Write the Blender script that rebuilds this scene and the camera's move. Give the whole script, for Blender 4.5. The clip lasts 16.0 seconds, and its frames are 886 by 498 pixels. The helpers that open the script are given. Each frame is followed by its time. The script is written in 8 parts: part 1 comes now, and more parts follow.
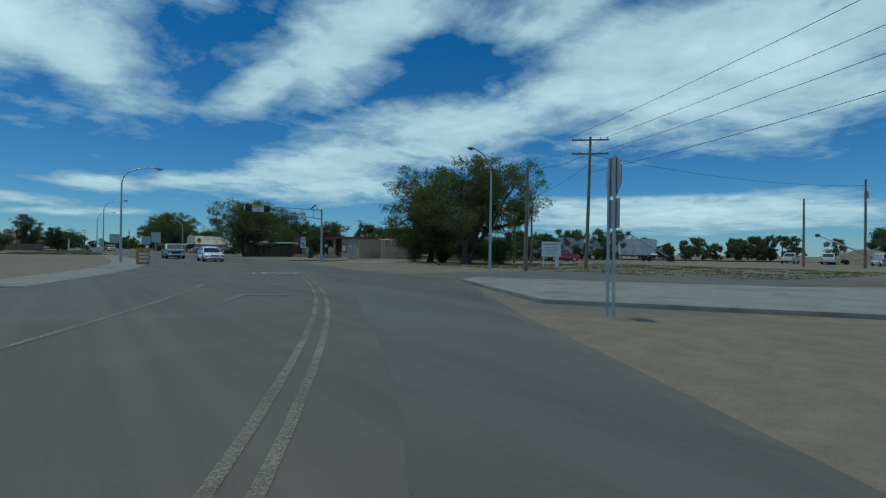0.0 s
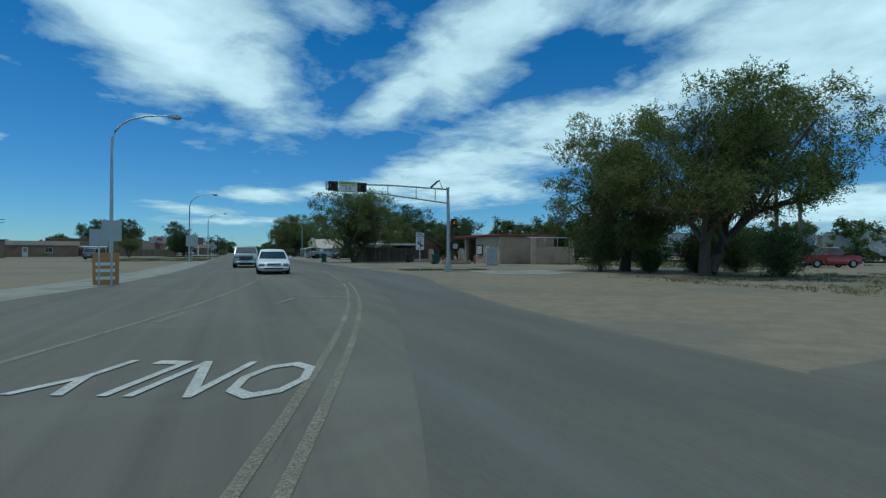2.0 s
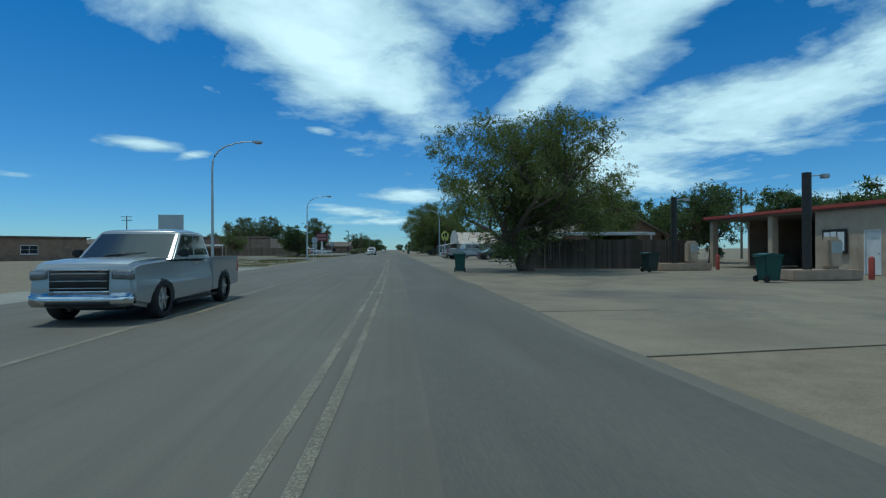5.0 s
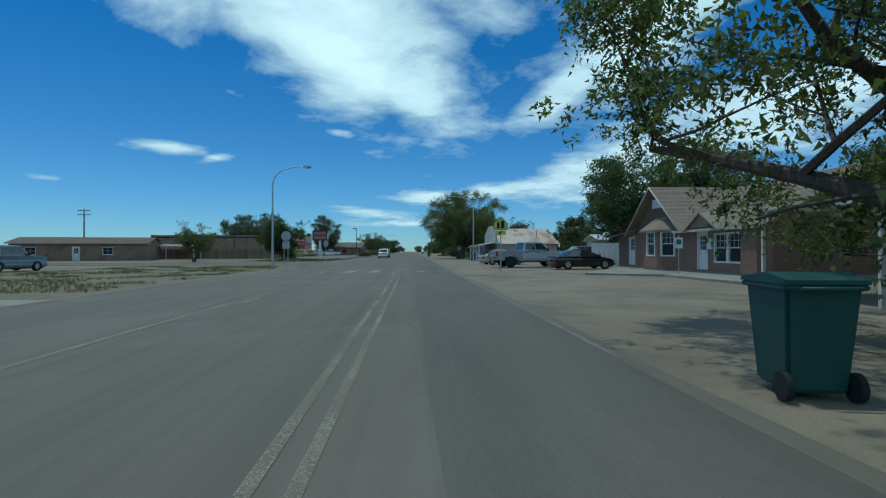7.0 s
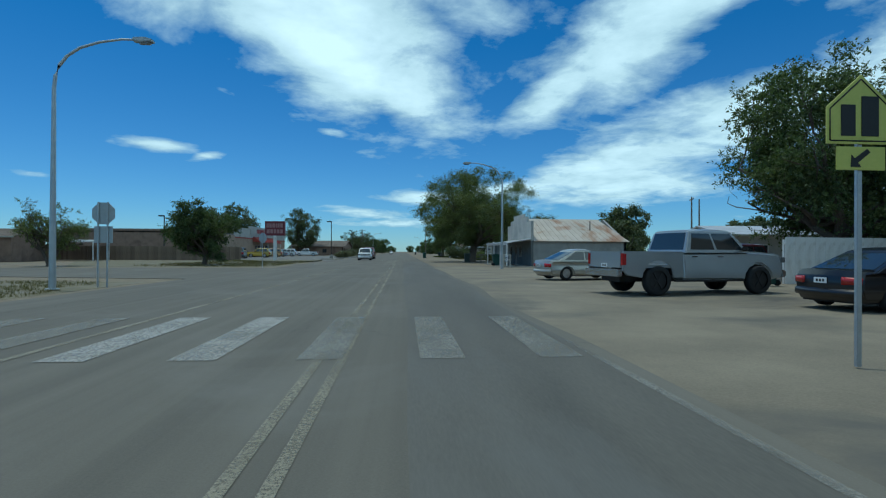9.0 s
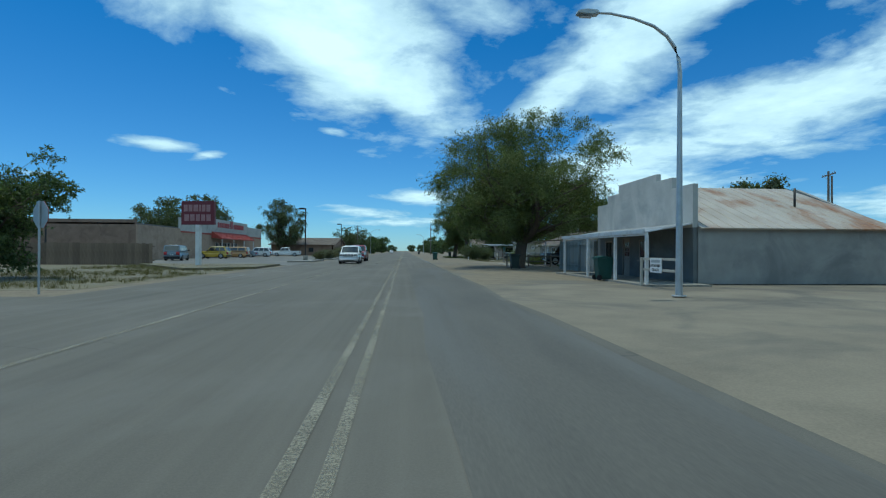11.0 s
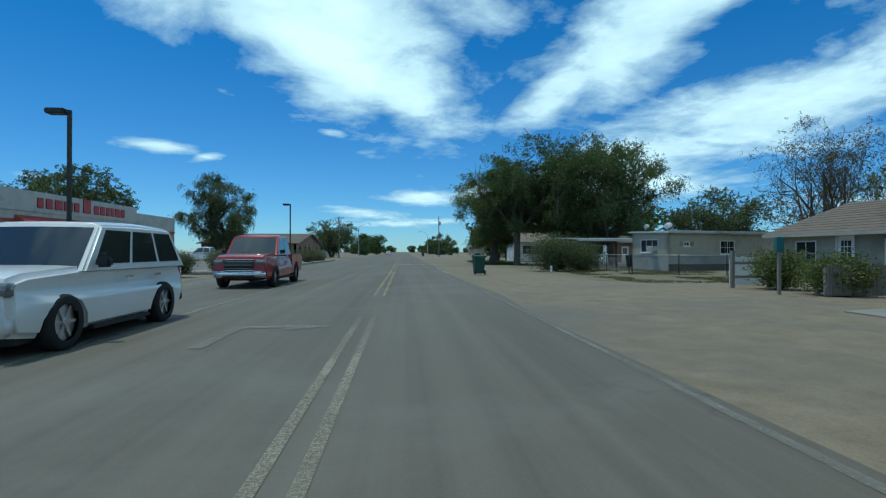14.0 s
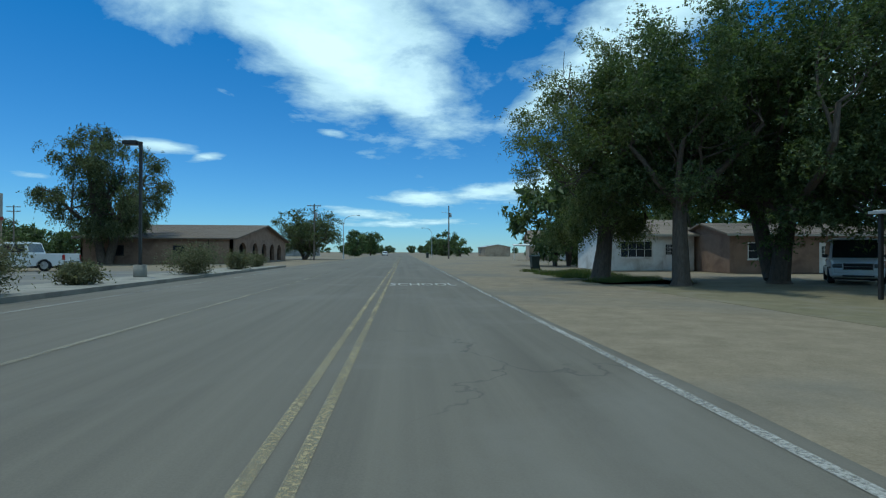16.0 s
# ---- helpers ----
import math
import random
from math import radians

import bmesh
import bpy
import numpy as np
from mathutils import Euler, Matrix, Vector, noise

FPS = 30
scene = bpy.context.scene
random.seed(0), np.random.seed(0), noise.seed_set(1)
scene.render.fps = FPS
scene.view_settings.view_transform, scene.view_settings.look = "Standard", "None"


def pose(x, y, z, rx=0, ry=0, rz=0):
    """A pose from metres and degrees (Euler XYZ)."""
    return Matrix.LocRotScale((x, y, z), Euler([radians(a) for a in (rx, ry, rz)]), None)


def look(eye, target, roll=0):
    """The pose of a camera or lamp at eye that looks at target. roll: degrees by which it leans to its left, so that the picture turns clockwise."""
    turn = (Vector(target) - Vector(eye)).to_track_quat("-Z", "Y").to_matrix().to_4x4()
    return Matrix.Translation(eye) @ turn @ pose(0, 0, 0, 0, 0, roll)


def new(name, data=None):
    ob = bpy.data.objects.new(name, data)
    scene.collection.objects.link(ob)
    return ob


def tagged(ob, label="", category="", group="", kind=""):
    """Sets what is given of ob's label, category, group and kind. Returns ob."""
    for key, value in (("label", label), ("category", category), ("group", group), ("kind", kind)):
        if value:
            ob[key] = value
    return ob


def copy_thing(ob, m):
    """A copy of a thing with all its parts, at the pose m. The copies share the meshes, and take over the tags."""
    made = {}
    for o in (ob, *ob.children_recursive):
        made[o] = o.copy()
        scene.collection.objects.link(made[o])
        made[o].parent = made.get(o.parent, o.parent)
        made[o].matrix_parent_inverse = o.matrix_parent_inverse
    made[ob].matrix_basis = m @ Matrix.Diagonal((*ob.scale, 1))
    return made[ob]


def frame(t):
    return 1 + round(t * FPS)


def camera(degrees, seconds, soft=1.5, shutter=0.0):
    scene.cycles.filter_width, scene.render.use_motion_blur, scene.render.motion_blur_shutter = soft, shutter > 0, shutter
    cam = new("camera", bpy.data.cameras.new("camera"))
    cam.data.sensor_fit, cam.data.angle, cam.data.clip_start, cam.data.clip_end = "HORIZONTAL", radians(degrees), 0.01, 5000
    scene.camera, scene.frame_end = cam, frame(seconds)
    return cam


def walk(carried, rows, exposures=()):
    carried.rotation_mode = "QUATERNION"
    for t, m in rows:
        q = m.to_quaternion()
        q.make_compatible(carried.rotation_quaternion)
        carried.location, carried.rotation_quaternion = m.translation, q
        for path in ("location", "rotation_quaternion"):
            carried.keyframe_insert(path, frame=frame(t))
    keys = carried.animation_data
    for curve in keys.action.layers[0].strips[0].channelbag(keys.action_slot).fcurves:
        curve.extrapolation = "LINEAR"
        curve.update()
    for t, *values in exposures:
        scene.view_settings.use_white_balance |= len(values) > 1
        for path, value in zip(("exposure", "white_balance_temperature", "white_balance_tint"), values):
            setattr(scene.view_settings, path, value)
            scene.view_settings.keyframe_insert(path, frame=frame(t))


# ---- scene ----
cam = camera(80.9, 16.0, soft=1.2)
PATH = [
    (0, pose(-15.31, -56.82, 1.30, 90.26, -0.81, -35.65)),
    (0.5, pose(-12.53, -51.60, 1.30, 90.21, -0.78, -31.99)),
    (1, pose(-10.06, -46.19, 1.30, 90.18, -0.59, -27.98)),
    (1.5, pose(-7.93, -40.61, 1.30, 90.33, -0.59, -24.52)),
    (2, pose(-6.03, -34.93, 1.30, 90.37, -0.21, -21.58)),
    (2.5, pose(-4.30, -29.15, 1.30, 90.34, -0.07, -19.31)),
    (3, pose(-2.80, -23.33, 1.30, 90.28, 0.64, -17.33)),
    (3.5, pose(-1.60, -17.49, 1.30, 90.17, 1.08, -14.73)),
    (4, pose(-0.82, -11.59, 1.30, 90.08, 1.04, -11.50)),
    (4.5, pose(-0.30, -5.75, 1.30, 89.94, 0.76, -8.19)),
    (5, pose(-0.00, 0.00, 1.30, 90.04, 0.24, -5.48)),
    (7.5, pose(0.31, 31.66, 1.30, 90.27, 0.12, -3.40)),
    (8, pose(0.34, 37.95, 1.30, 90.30, -0.02, -4.01)),
    (8.5, pose(0.40, 44.19, 1.30, 90.32, -0.39, -4.30)),
    (9, pose(0.37, 50.41, 1.30, 90.29, -0.30, -4.34)),
    (11.5, pose(-0.01, 82.92, 1.30, 90.18, -0.30, -4.23)),
    (12, pose(0.06, 90.22, 1.30, 90.12, -0.03, -4.28)),
    (12.5, pose(0.08, 97.51, 1.30, 90.05, 0.08, -4.24)),
    (13, pose(0.05, 104.85, 1.30, 90.07, 0.30, -4.20)),
    (13.5, pose(0.03, 112.25, 1.30, 90.26, 0.04, -4.25)),
    (14, pose(0.08, 119.67, 1.30, 90.29, -0.06, -4.28)),
    (14.5, pose(0.12, 127.13, 1.30, 90.30, 0.01, -4.23)),
    (15, pose(0.17, 134.73, 1.30, 90.30, -0.06, -4.36)),
    (15.5, pose(0.12, 142.76, 1.30, 90.29, -0.10, -4.32)),
    (16, pose(0.09, 150.78, 1.30, 90.34, -0.19, -4.35)),
]
walk(cam, PATH, exposures=[(0, -0.7, 5550, -3), (1.5, -0.5, 5550, -3), (3, -0.28, 5550, -3), (5, -0.3, 5550, -3), (9, -0.25, 5550, -3), (12, -0.03, 5550, -3), (16, -0.1, 5550, -3)])

# ---- world and sun ----
SUN_EL, SUN_AZ = radians(76), radians(-60)      # azimuth from +y towards +x
world = bpy.data.worlds.new("sky")
scene.world = world
world.use_nodes = True


class Nodes:
    """Short calls for a node tree."""

    def __init__(self, tree):
        self.tree = tree
        self.tree.nodes.clear()

    def add(self, kind, **sets):
        n = self.tree.nodes.new(kind)
        for k, v in sets.items():
            setattr(n, k, v)
        return n

    def link(self, a, b):
        self.tree.links.new(a, b)

    def put(self, socket, value):
        if isinstance(value, bpy.types.NodeSocket):
            self.tree.links.new(value, socket)
        else:
            socket.default_value = value

    def math(self, op, a, b=0.0, c=0.0, clamp=False):
        n = self.add("ShaderNodeMath", operation=op, use_clamp=clamp)
        for s, v in zip(n.inputs, (a, b, c)):
            self.put(s, v)
        return n.outputs[0]

    def noise(self, vec, scale, detail=4.0, rough=0.55, distort=0.0):
        n = self.add("ShaderNodeTexNoise")
        self.put(n.inputs["Vector"], vec)
        n.inputs["Scale"].default_value, n.inputs["Detail"].default_value = scale, detail
        n.inputs["Roughness"].default_value, n.inputs["Distortion"].default_value = rough, distort
        return n.outputs["Fac"]

    def ramp(self, fac, a, b, x0=0.0, x1=1.0):
        n = self.add("ShaderNodeValToRGB")
        e = n.color_ramp.elements
        e[0].position, e[1].position = x0, x1
        e[0].color, e[1].color = (*a, 1), (*b, 1)
        self.put(n.inputs[0], fac)
        return n.outputs[0]

    def mix(self, fac, a, b, blend="MIX"):
        n = self.add("ShaderNodeMix", data_type="RGBA", blend_type=blend)
        self.put(n.inputs[0], fac)
        for s, v in ((n.inputs[6], a), (n.inputs[7], b)):
            self.put(s, (*v, 1) if isinstance(v, tuple) and len(v) == 3 else v)
        return n.outputs[2]

    def vec(self, coords, scale=(1, 1, 1), loc=(0, 0, 0), rot=(0, 0, 0)):
        n = self.add("ShaderNodeMapping")
        self.put(n.inputs[0], coords)
        n.inputs["Scale"].default_value, n.inputs["Location"].default_value, n.inputs["Rotation"].default_value = scale, loc, rot
        return n.outputs[0]


def build_sky():
    w = Nodes(world.node_tree)
    sky = w.add("ShaderNodeTexSky", sky_type="NISHITA", sun_disc=False)
    sky.sun_elevation, sky.sun_rotation = SUN_EL, SUN_AZ
    sky.air_density, sky.dust_density, sky.ozone_density, sky.altitude = 1.0, 0.25, 3.0, 1200
    co = w.add("ShaderNodeTexCoord").outputs["Generated"]
    sep = w.add("ShaderNodeSeparateXYZ")
    w.link(co, sep.inputs[0])
    x, y, z = sep.outputs
    az = w.math("MULTIPLY", w.math("ARCTAN2", x, y), 57.2958)
    el = w.math("MULTIPLY", w.math("ARCSINE", z), 57.2958)
    # a flat cloud deck: direction divided by height
    h = w.math("MAXIMUM", z, 0.02)
    deck = w.add("ShaderNodeCombineXYZ")
    w.link(w.math("DIVIDE", x, w.math("ADD", h, 0.12)), deck.inputs[0])
    w.link(w.math("DIVIDE", y, w.math("ADD", h, 0.12)), deck.inputs[1])
    d = deck.outputs[0]
    wisp = w.noise(d, 2.1, 10.0, 0.6, 0.35)
    fine = w.noise(w.vec(d, (1.0, 0.8, 1), rot=(0, 0, 0.9)), 7.5, 6.0, 0.62, 0.25)
    lump = w.noise(d, 3.2, 7.0, 0.6, 0.2)

    def blob(a, e, ra, re, turn=0.0, power=1.0):
        """A soft ellipse of the sky, centred at azimuth a and elevation e."""
        c, s = math.cos(radians(turn)), math.sin(radians(turn))
        da, de = w.math("SUBTRACT", az, a), w.math("SUBTRACT", el, e)
        u = w.math("DIVIDE", w.math("ADD", w.math("MULTIPLY", da, c), w.math("MULTIPLY", de, s)), ra)
        v = w.math("DIVIDE", w.math("SUBTRACT", w.math("MULTIPLY", de, c), w.math("MULTIPLY", da, s)), re)
        r = w.math("SQRT", w.math("ADD", w.math("MULTIPLY", u, u), w.math("MULTIPLY", v, v)))
        return w.math("MULTIPLY", w.math("SUBTRACT", 1.25, r, clamp=True), power)

    total = None
    for b in CLOUDS:
        m = blob(*b)
        total = m if total is None else w.math("MAXIMUM", total, m)
    for b in GAPS:
        total = w.math("SUBTRACT", total, blob(*b))
    shape = w.math("ADD", total, w.math("MULTIPLY", w.math("SUBTRACT", wisp, 0.5), 1.35))
    shape = w.math("ADD", shape, w.math("MULTIPLY", w.math("SUBTRACT", fine, 0.5), 0.4))
    dens = w.ramp(shape, (0, 0, 0), (1, 1, 1), 0.3, 0.78)
    dens = w.math("POWER", dens, 0.9)
    white = w.ramp(w.math("ADD", w.math("MULTIPLY", lump, 0.5), w.math("MULTIPLY", shape, 0.4)), CLOUD_DARK, CLOUD_LIGHT, 0.25, 0.8)
    high = w.math("DIVIDE", el, 22.0, clamp=True)
    tint = w.mix(1.0, sky.outputs[0], w.mix(high, (0.70, 1.02, 1.27), (0.27, 0.88, 1.28)), "MULTIPLY")
    out = w.mix(w.math("MULTIPLY", dens, 0.93), tint, white)
    bg = w.add("ShaderNodeBackground")
    w.link(out, bg.inputs[0])
    bg.inputs[1].default_value = 0.085
    w.link(bg.outputs[0], w.add("ShaderNodeOutputWorld").inputs[0])


# clouds: azimuth, elevation, half width, half height, tilt, weight
CLOUDS = [
    (-11, 26, 24, 10, -32, 1.15), (-8, 20.5, 13, 5.2, -28, 1.3), (-1.0, 17.2, 9.5, 4.6, -30, 1.0), (7, 25.5, 13, 5, -18, 0.6), (-30, 33, 24, 11, -20, 1.05),
    (26, 21.5, 17, 6.2, 24, 0.85), (16.5, 16.6, 8, 3.2, 32, 0.9), (36, 12.8, 24, 5.4, 10, 0.82), (24, 6.6, 14, 2.2, 3, 0.85), (22, 8.8, 16, 3.4, 12, 0.9),
    (47, 25, 20, 6.5, 25, 0.72), (62, 17.6, 30, 8.6, 3, 1.1), (60, 4.2, 24, 2.4, 0, 1.05),
    (-24.6, 10.0, 4.2, 1.0, -3, 0.72), (-20.4, 9.3, 2.2, 0.6, 14, 0.66), (-7.6, 12.6, 2.4, 0.6, -5, 0.55), (2.5, 5.9, 6, 1.2, 0, 0.85), (10, 6.8, 9, 1.2, 8, 0.8),
    (-4, 4.1, 6, 0.8, -4, 0.75), (0, 3.2, 9, 0.7, 0, 0.7), (-18.4, 15.8, 2.4, 0.6, -18, 0.45), (-34, 6.5, 3, 0.5, 0, 0.5),
    # last blob: unseen overhead cloud, added to whiten and lift the sky light
    (85, 26, 36, 14, 0, 0.9), (140, 35, 50, 22, 20, 0.9), (-120, 40, 55, 20, -20, 0.85), (-180, 25, 60, 16, 0, 0.85), (180, 25, 60, 16, 0, 0.85), (0, 78, 200, 26, 0, 0.95)]
GAPS = [(39.5, 20, 9, 3.2, -8, 0.28), (51.6, 13.4, 8, 1.2, 16, 0.35), (56, 7.4, 16, 1.3, -2, 0.45)]
CLOUD_DARK, CLOUD_LIGHT = (4.6, 6.7, 7.5), (12.1, 14.3, 14.5)
build_sky()

sun = new("sun", bpy.data.lights.new("sun", "SUN"))
sun.data.energy, sun.data.angle, sun.data.color = 2.05, radians(0.8), (1.0, 0.91, 0.75)
sun.matrix_world = look((0, 0, 60), (-math.sin(SUN_AZ) * math.cos(SUN_EL), -math.cos(SUN_AZ) * math.cos(SUN_EL), 60 - math.sin(SUN_EL)))

# ---- materials ----
def material(name):
    m = bpy.data.materials.new(name)
    m.use_nodes = True
    return m, Nodes(m.node_tree)


def surface(name, dark, light, scale=6.0, rough=0.8, metal=0.0, bump=0.15, grain=60.0, stain=None, stain_scale=0.7, space="Object", spec=0.4, vary=0.0, stretch=(1, 1, 1), coat=0.0):
    """A surface whose colour runs between two tones at two scales, with fine relief and, if given, stains."""
    m, n = material(name)
    b = n.add("ShaderNodeBsdfPrincipled")
    if space == "World":
        co = n.add("ShaderNodeNewGeometry").outputs["Position"]
    else:
        co = n.add("ShaderNodeTexCoord").outputs["Object"]
    co = n.vec(co, stretch)
    big = n.noise(co, scale, 5, 0.6)
    small = n.noise(co, grain, 3, 0.65)
    f = n.math("ADD", n.math("MULTIPLY", big, 0.65), n.math("MULTIPLY", small, 0.35))
    col = n.ramp(f, dark, light, 0.3, 0.7)
    if stain:
        sp = n.noise(co, stain_scale, 6, 0.62, 0.6)
        col = n.mix(n.ramp(sp, (0, 0, 0), (1, 1, 1), 0.5, 0.68), col, stain)
    if vary:
        rnd = n.add("ShaderNodeObjectInfo").outputs["Random"]
        col = n.mix(1.0, col, n.ramp(rnd, (1 - vary,) * 3, (1 + vary,) * 3), "MULTIPLY")
    n.link(col, b.inputs["Base Color"])
    n.put(b.inputs["Roughness"], n.ramp(big, (max(rough - 0.12, 0.02),) * 3, (min(rough + 0.1, 1),) * 3))
    b.inputs["Metallic"].default_value = metal
    b.inputs["Specular IOR Level"].default_value = spec
    b.inputs["Coat Weight"].default_value = coat
    if bump:
        bp = n.add("ShaderNodeBump")
        bp.inputs["Strength"].default_value, bp.inputs["Distance"].default_value = bump, 0.01
        n.link(f, bp.inputs["Height"])
        n.link(bp.outputs[0], b.inputs["Normal"])
    n.link(b.outputs[0], n.add("ShaderNodeOutputMaterial").inputs[0])
    return m


def worn_paint(name, colour, keep=0.5, scale=9.0):
    """Road paint, worn through to the asphalt where the noise is low."""
    m, n = material(name)
    co = n.add("ShaderNodeNewGeometry").outputs["Position"]
    f = n.math("ADD", n.math("MULTIPLY", n.noise(co, scale * 3, 6, 0.75), 0.7), n.math("MULTIPLY", n.noise(co, 0.6, 3, 0.5), 0.3))
    b = n.add("ShaderNodeBsdfPrincipled")
    n.link(n.ramp(n.noise(co, 2.0, 4), tuple(c * 0.75 for c in colour), colour, 0.3, 0.7), b.inputs["Base Color"])
    b.inputs["Roughness"].default_value = 0.75
    t = n.add("ShaderNodeBsdfTransparent")
    s = n.add("ShaderNodeMixShader")
    n.link(n.ramp(f, (0, 0, 0), (1, 1, 1), 1 - keep - 0.12, 1 - keep + 0.2), s.inputs[0])
    n.link(t.outputs[0], s.inputs[1])
    n.link(b.outputs[0], s.inputs[2])
    n.link(s.outputs[0], n.add("ShaderNodeOutputMaterial").inputs[0])
    return m


def leaf_material(name, dark, light, through_light):
    m, n = material(name)
    g = n.add("ShaderNodeNewGeometry")
    col = n.ramp(g.outputs["Random Per Island"], dark, light, 0.1, 0.9)
    col = n.mix(n.noise(g.outputs["Position"], 0.5, 3), col, n.mix(1.0, col, (0.7, 0.75, 0.6), "MULTIPLY"))
    d = n.add("ShaderNodeBsdfPrincipled")
    n.link(col, d.inputs["Base Color"])
    d.inputs["Roughness"].default_value, d.inputs["Specular IOR Level"].default_value = 0.55, 0.3
    t = n.add("ShaderNodeBsdfTranslucent")
    n.link(n.mix(1.0, col, through_light, "MULTIPLY"), t.inputs[0])
    s = n.add("ShaderNodeMixShader")
    s.inputs[0].default_value = 0.5
    n.link(d.outputs[0], s.inputs[1])
    n.link(t.outputs[0], s.inputs[2])
    n.link(s.outputs[0], n.add("ShaderNodeOutputMaterial").inputs[0])
    return m


def glass_material(name, tint, rough=0.03, spec=0.8):
    m, n = material(name)
    b = n.add("ShaderNodeBsdfPrincipled")
    b.inputs["Base Color"].default_value = (*tint, 1)
    b.inputs["Roughness"].default_value, b.inputs["Specular IOR Level"].default_value = rough, spec
    n.link(b.outputs[0], n.add("ShaderNodeOutputMaterial").inputs[0])
    return m


def asphalt_material():
    """Old grey road: fine stones, broad tyre-polished tracks, pale dust and dark patches."""
    m, n = material("asphalt")
    pos = n.add("ShaderNodeNewGeometry").outputs["Position"]
    big = n.noise(n.vec(pos, (0.5, 0.06, 1)), 1.0, 6, 0.6)
    stone = n.noise(pos, 55, 3, 0.8)
    blot = n.noise(pos, 0.28, 7, 0.65, 0.5)
    streak = n.noise(n.vec(pos, (3.0, 0.03, 1)), 1.0, 4, 0.6)
    f = n.math("ADD", n.math("MULTIPLY", big, 0.35), n.math("MULTIPLY", stone, 0.3))
    f = n.math("ADD", f, n.math("MULTIPLY", streak, 0.35))
    col = n.ramp(f, (0.094, 0.086, 0.07), (0.19, 0.174, 0.14), 0.32, 0.68)
    col = n.mix(n.ramp(blot, (0, 0, 0), (0.55, 0.55, 0.55), 0.52, 0.72), col, (0.2, 0.19, 0.165))
    # short wandering cracks, sealed in places
    wander = n.add("ShaderNodeTexNoise")
    n.link(pos, wander.inputs["Vector"])
    wander.inputs["Scale"].default_value, wander.inputs["Detail"].default_value = 0.9, 5
    vor = n.add("ShaderNodeTexVoronoi", feature="DISTANCE_TO_EDGE")
    off = n.add("ShaderNodeVectorMath", operation="MULTIPLY_ADD")
    n.link(wander.outputs["Color"], off.inputs[0])
    off.inputs[1].default_value = (2.2, 2.2, 0)
    n.link(pos, off.inputs[2])
    n.link(off.outputs[0], vor.inputs["Vector"])
    vor.inputs["Scale"].default_value = 0.16
    crack = n.ramp(vor.outputs["Distance"], (1, 1, 1), (0, 0, 0), 0.0, 0.004)
    some = n.ramp(n.noise(pos, 0.11, 2), (0, 0, 0), (0.55, 0.55, 0.55), 0.5, 0.6)
    col = n.mix(n.math("MULTIPLY", crack, some), col, (0.04, 0.04, 0.04))
    b = n.add("ShaderNodeBsdfPrincipled")
    n.link(col, b.inputs["Base Color"])
    b.inputs["Roughness"].default_value, b.inputs["Specular IOR Level"].default_value = 0.85, 0.3
    bp = n.add("ShaderNodeBump")
    bp.inputs["Strength"].default_value, bp.inputs["Distance"].default_value = 0.35, 0.008
    n.link(stone, bp.inputs["Height"])
    n.link(bp.outputs[0], b.inputs["Normal"])
    n.link(b.outputs[0], n.add("ShaderNodeOutputMaterial").inputs[0])
    return m


def ground_material():
    """Dry pale earth with gravel and scattered yellowed grass."""
    m, n = material("dry_earth")
    pos = n.add("ShaderNodeNewGeometry").outputs["Position"]
    big = n.noise(pos, 0.12, 6, 0.6, 0.3)
    mid = n.noise(pos, 1.6, 5, 0.65)
    grit = n.noise(pos, 40, 3, 0.8)
    f = n.math("ADD", n.math("MULTIPLY", mid, 0.5), n.math("MULTIPLY", grit, 0.5))
    col = n.ramp(f, (0.148, 0.121, 0.082), (0.305, 0.256, 0.184), 0.3, 0.7)
    col = n.mix(n.ramp(big, (0, 0, 0), (0.7, 0.7, 0.7), 0.5, 0.66), col, (0.15, 0.145, 0.13))
    b = n.add("ShaderNodeBsdfPrincipled")
    n.link(col, b.inputs["Base Color"])
    b.inputs["Roughness"].default_value, b.inputs["Specular IOR Level"].default_value = 0.95, 0.2
    bp = n.add("ShaderNodeBump")
    bp.inputs["Strength"].default_value, bp.inputs["Distance"].default_value = 0.5, 0.02
    n.link(f, bp.inputs["Height"])
    n.link(bp.outputs[0], b.inputs["Normal"])
    n.link(b.outputs[0], n.add("ShaderNodeOutputMaterial").inputs[0])
    return m


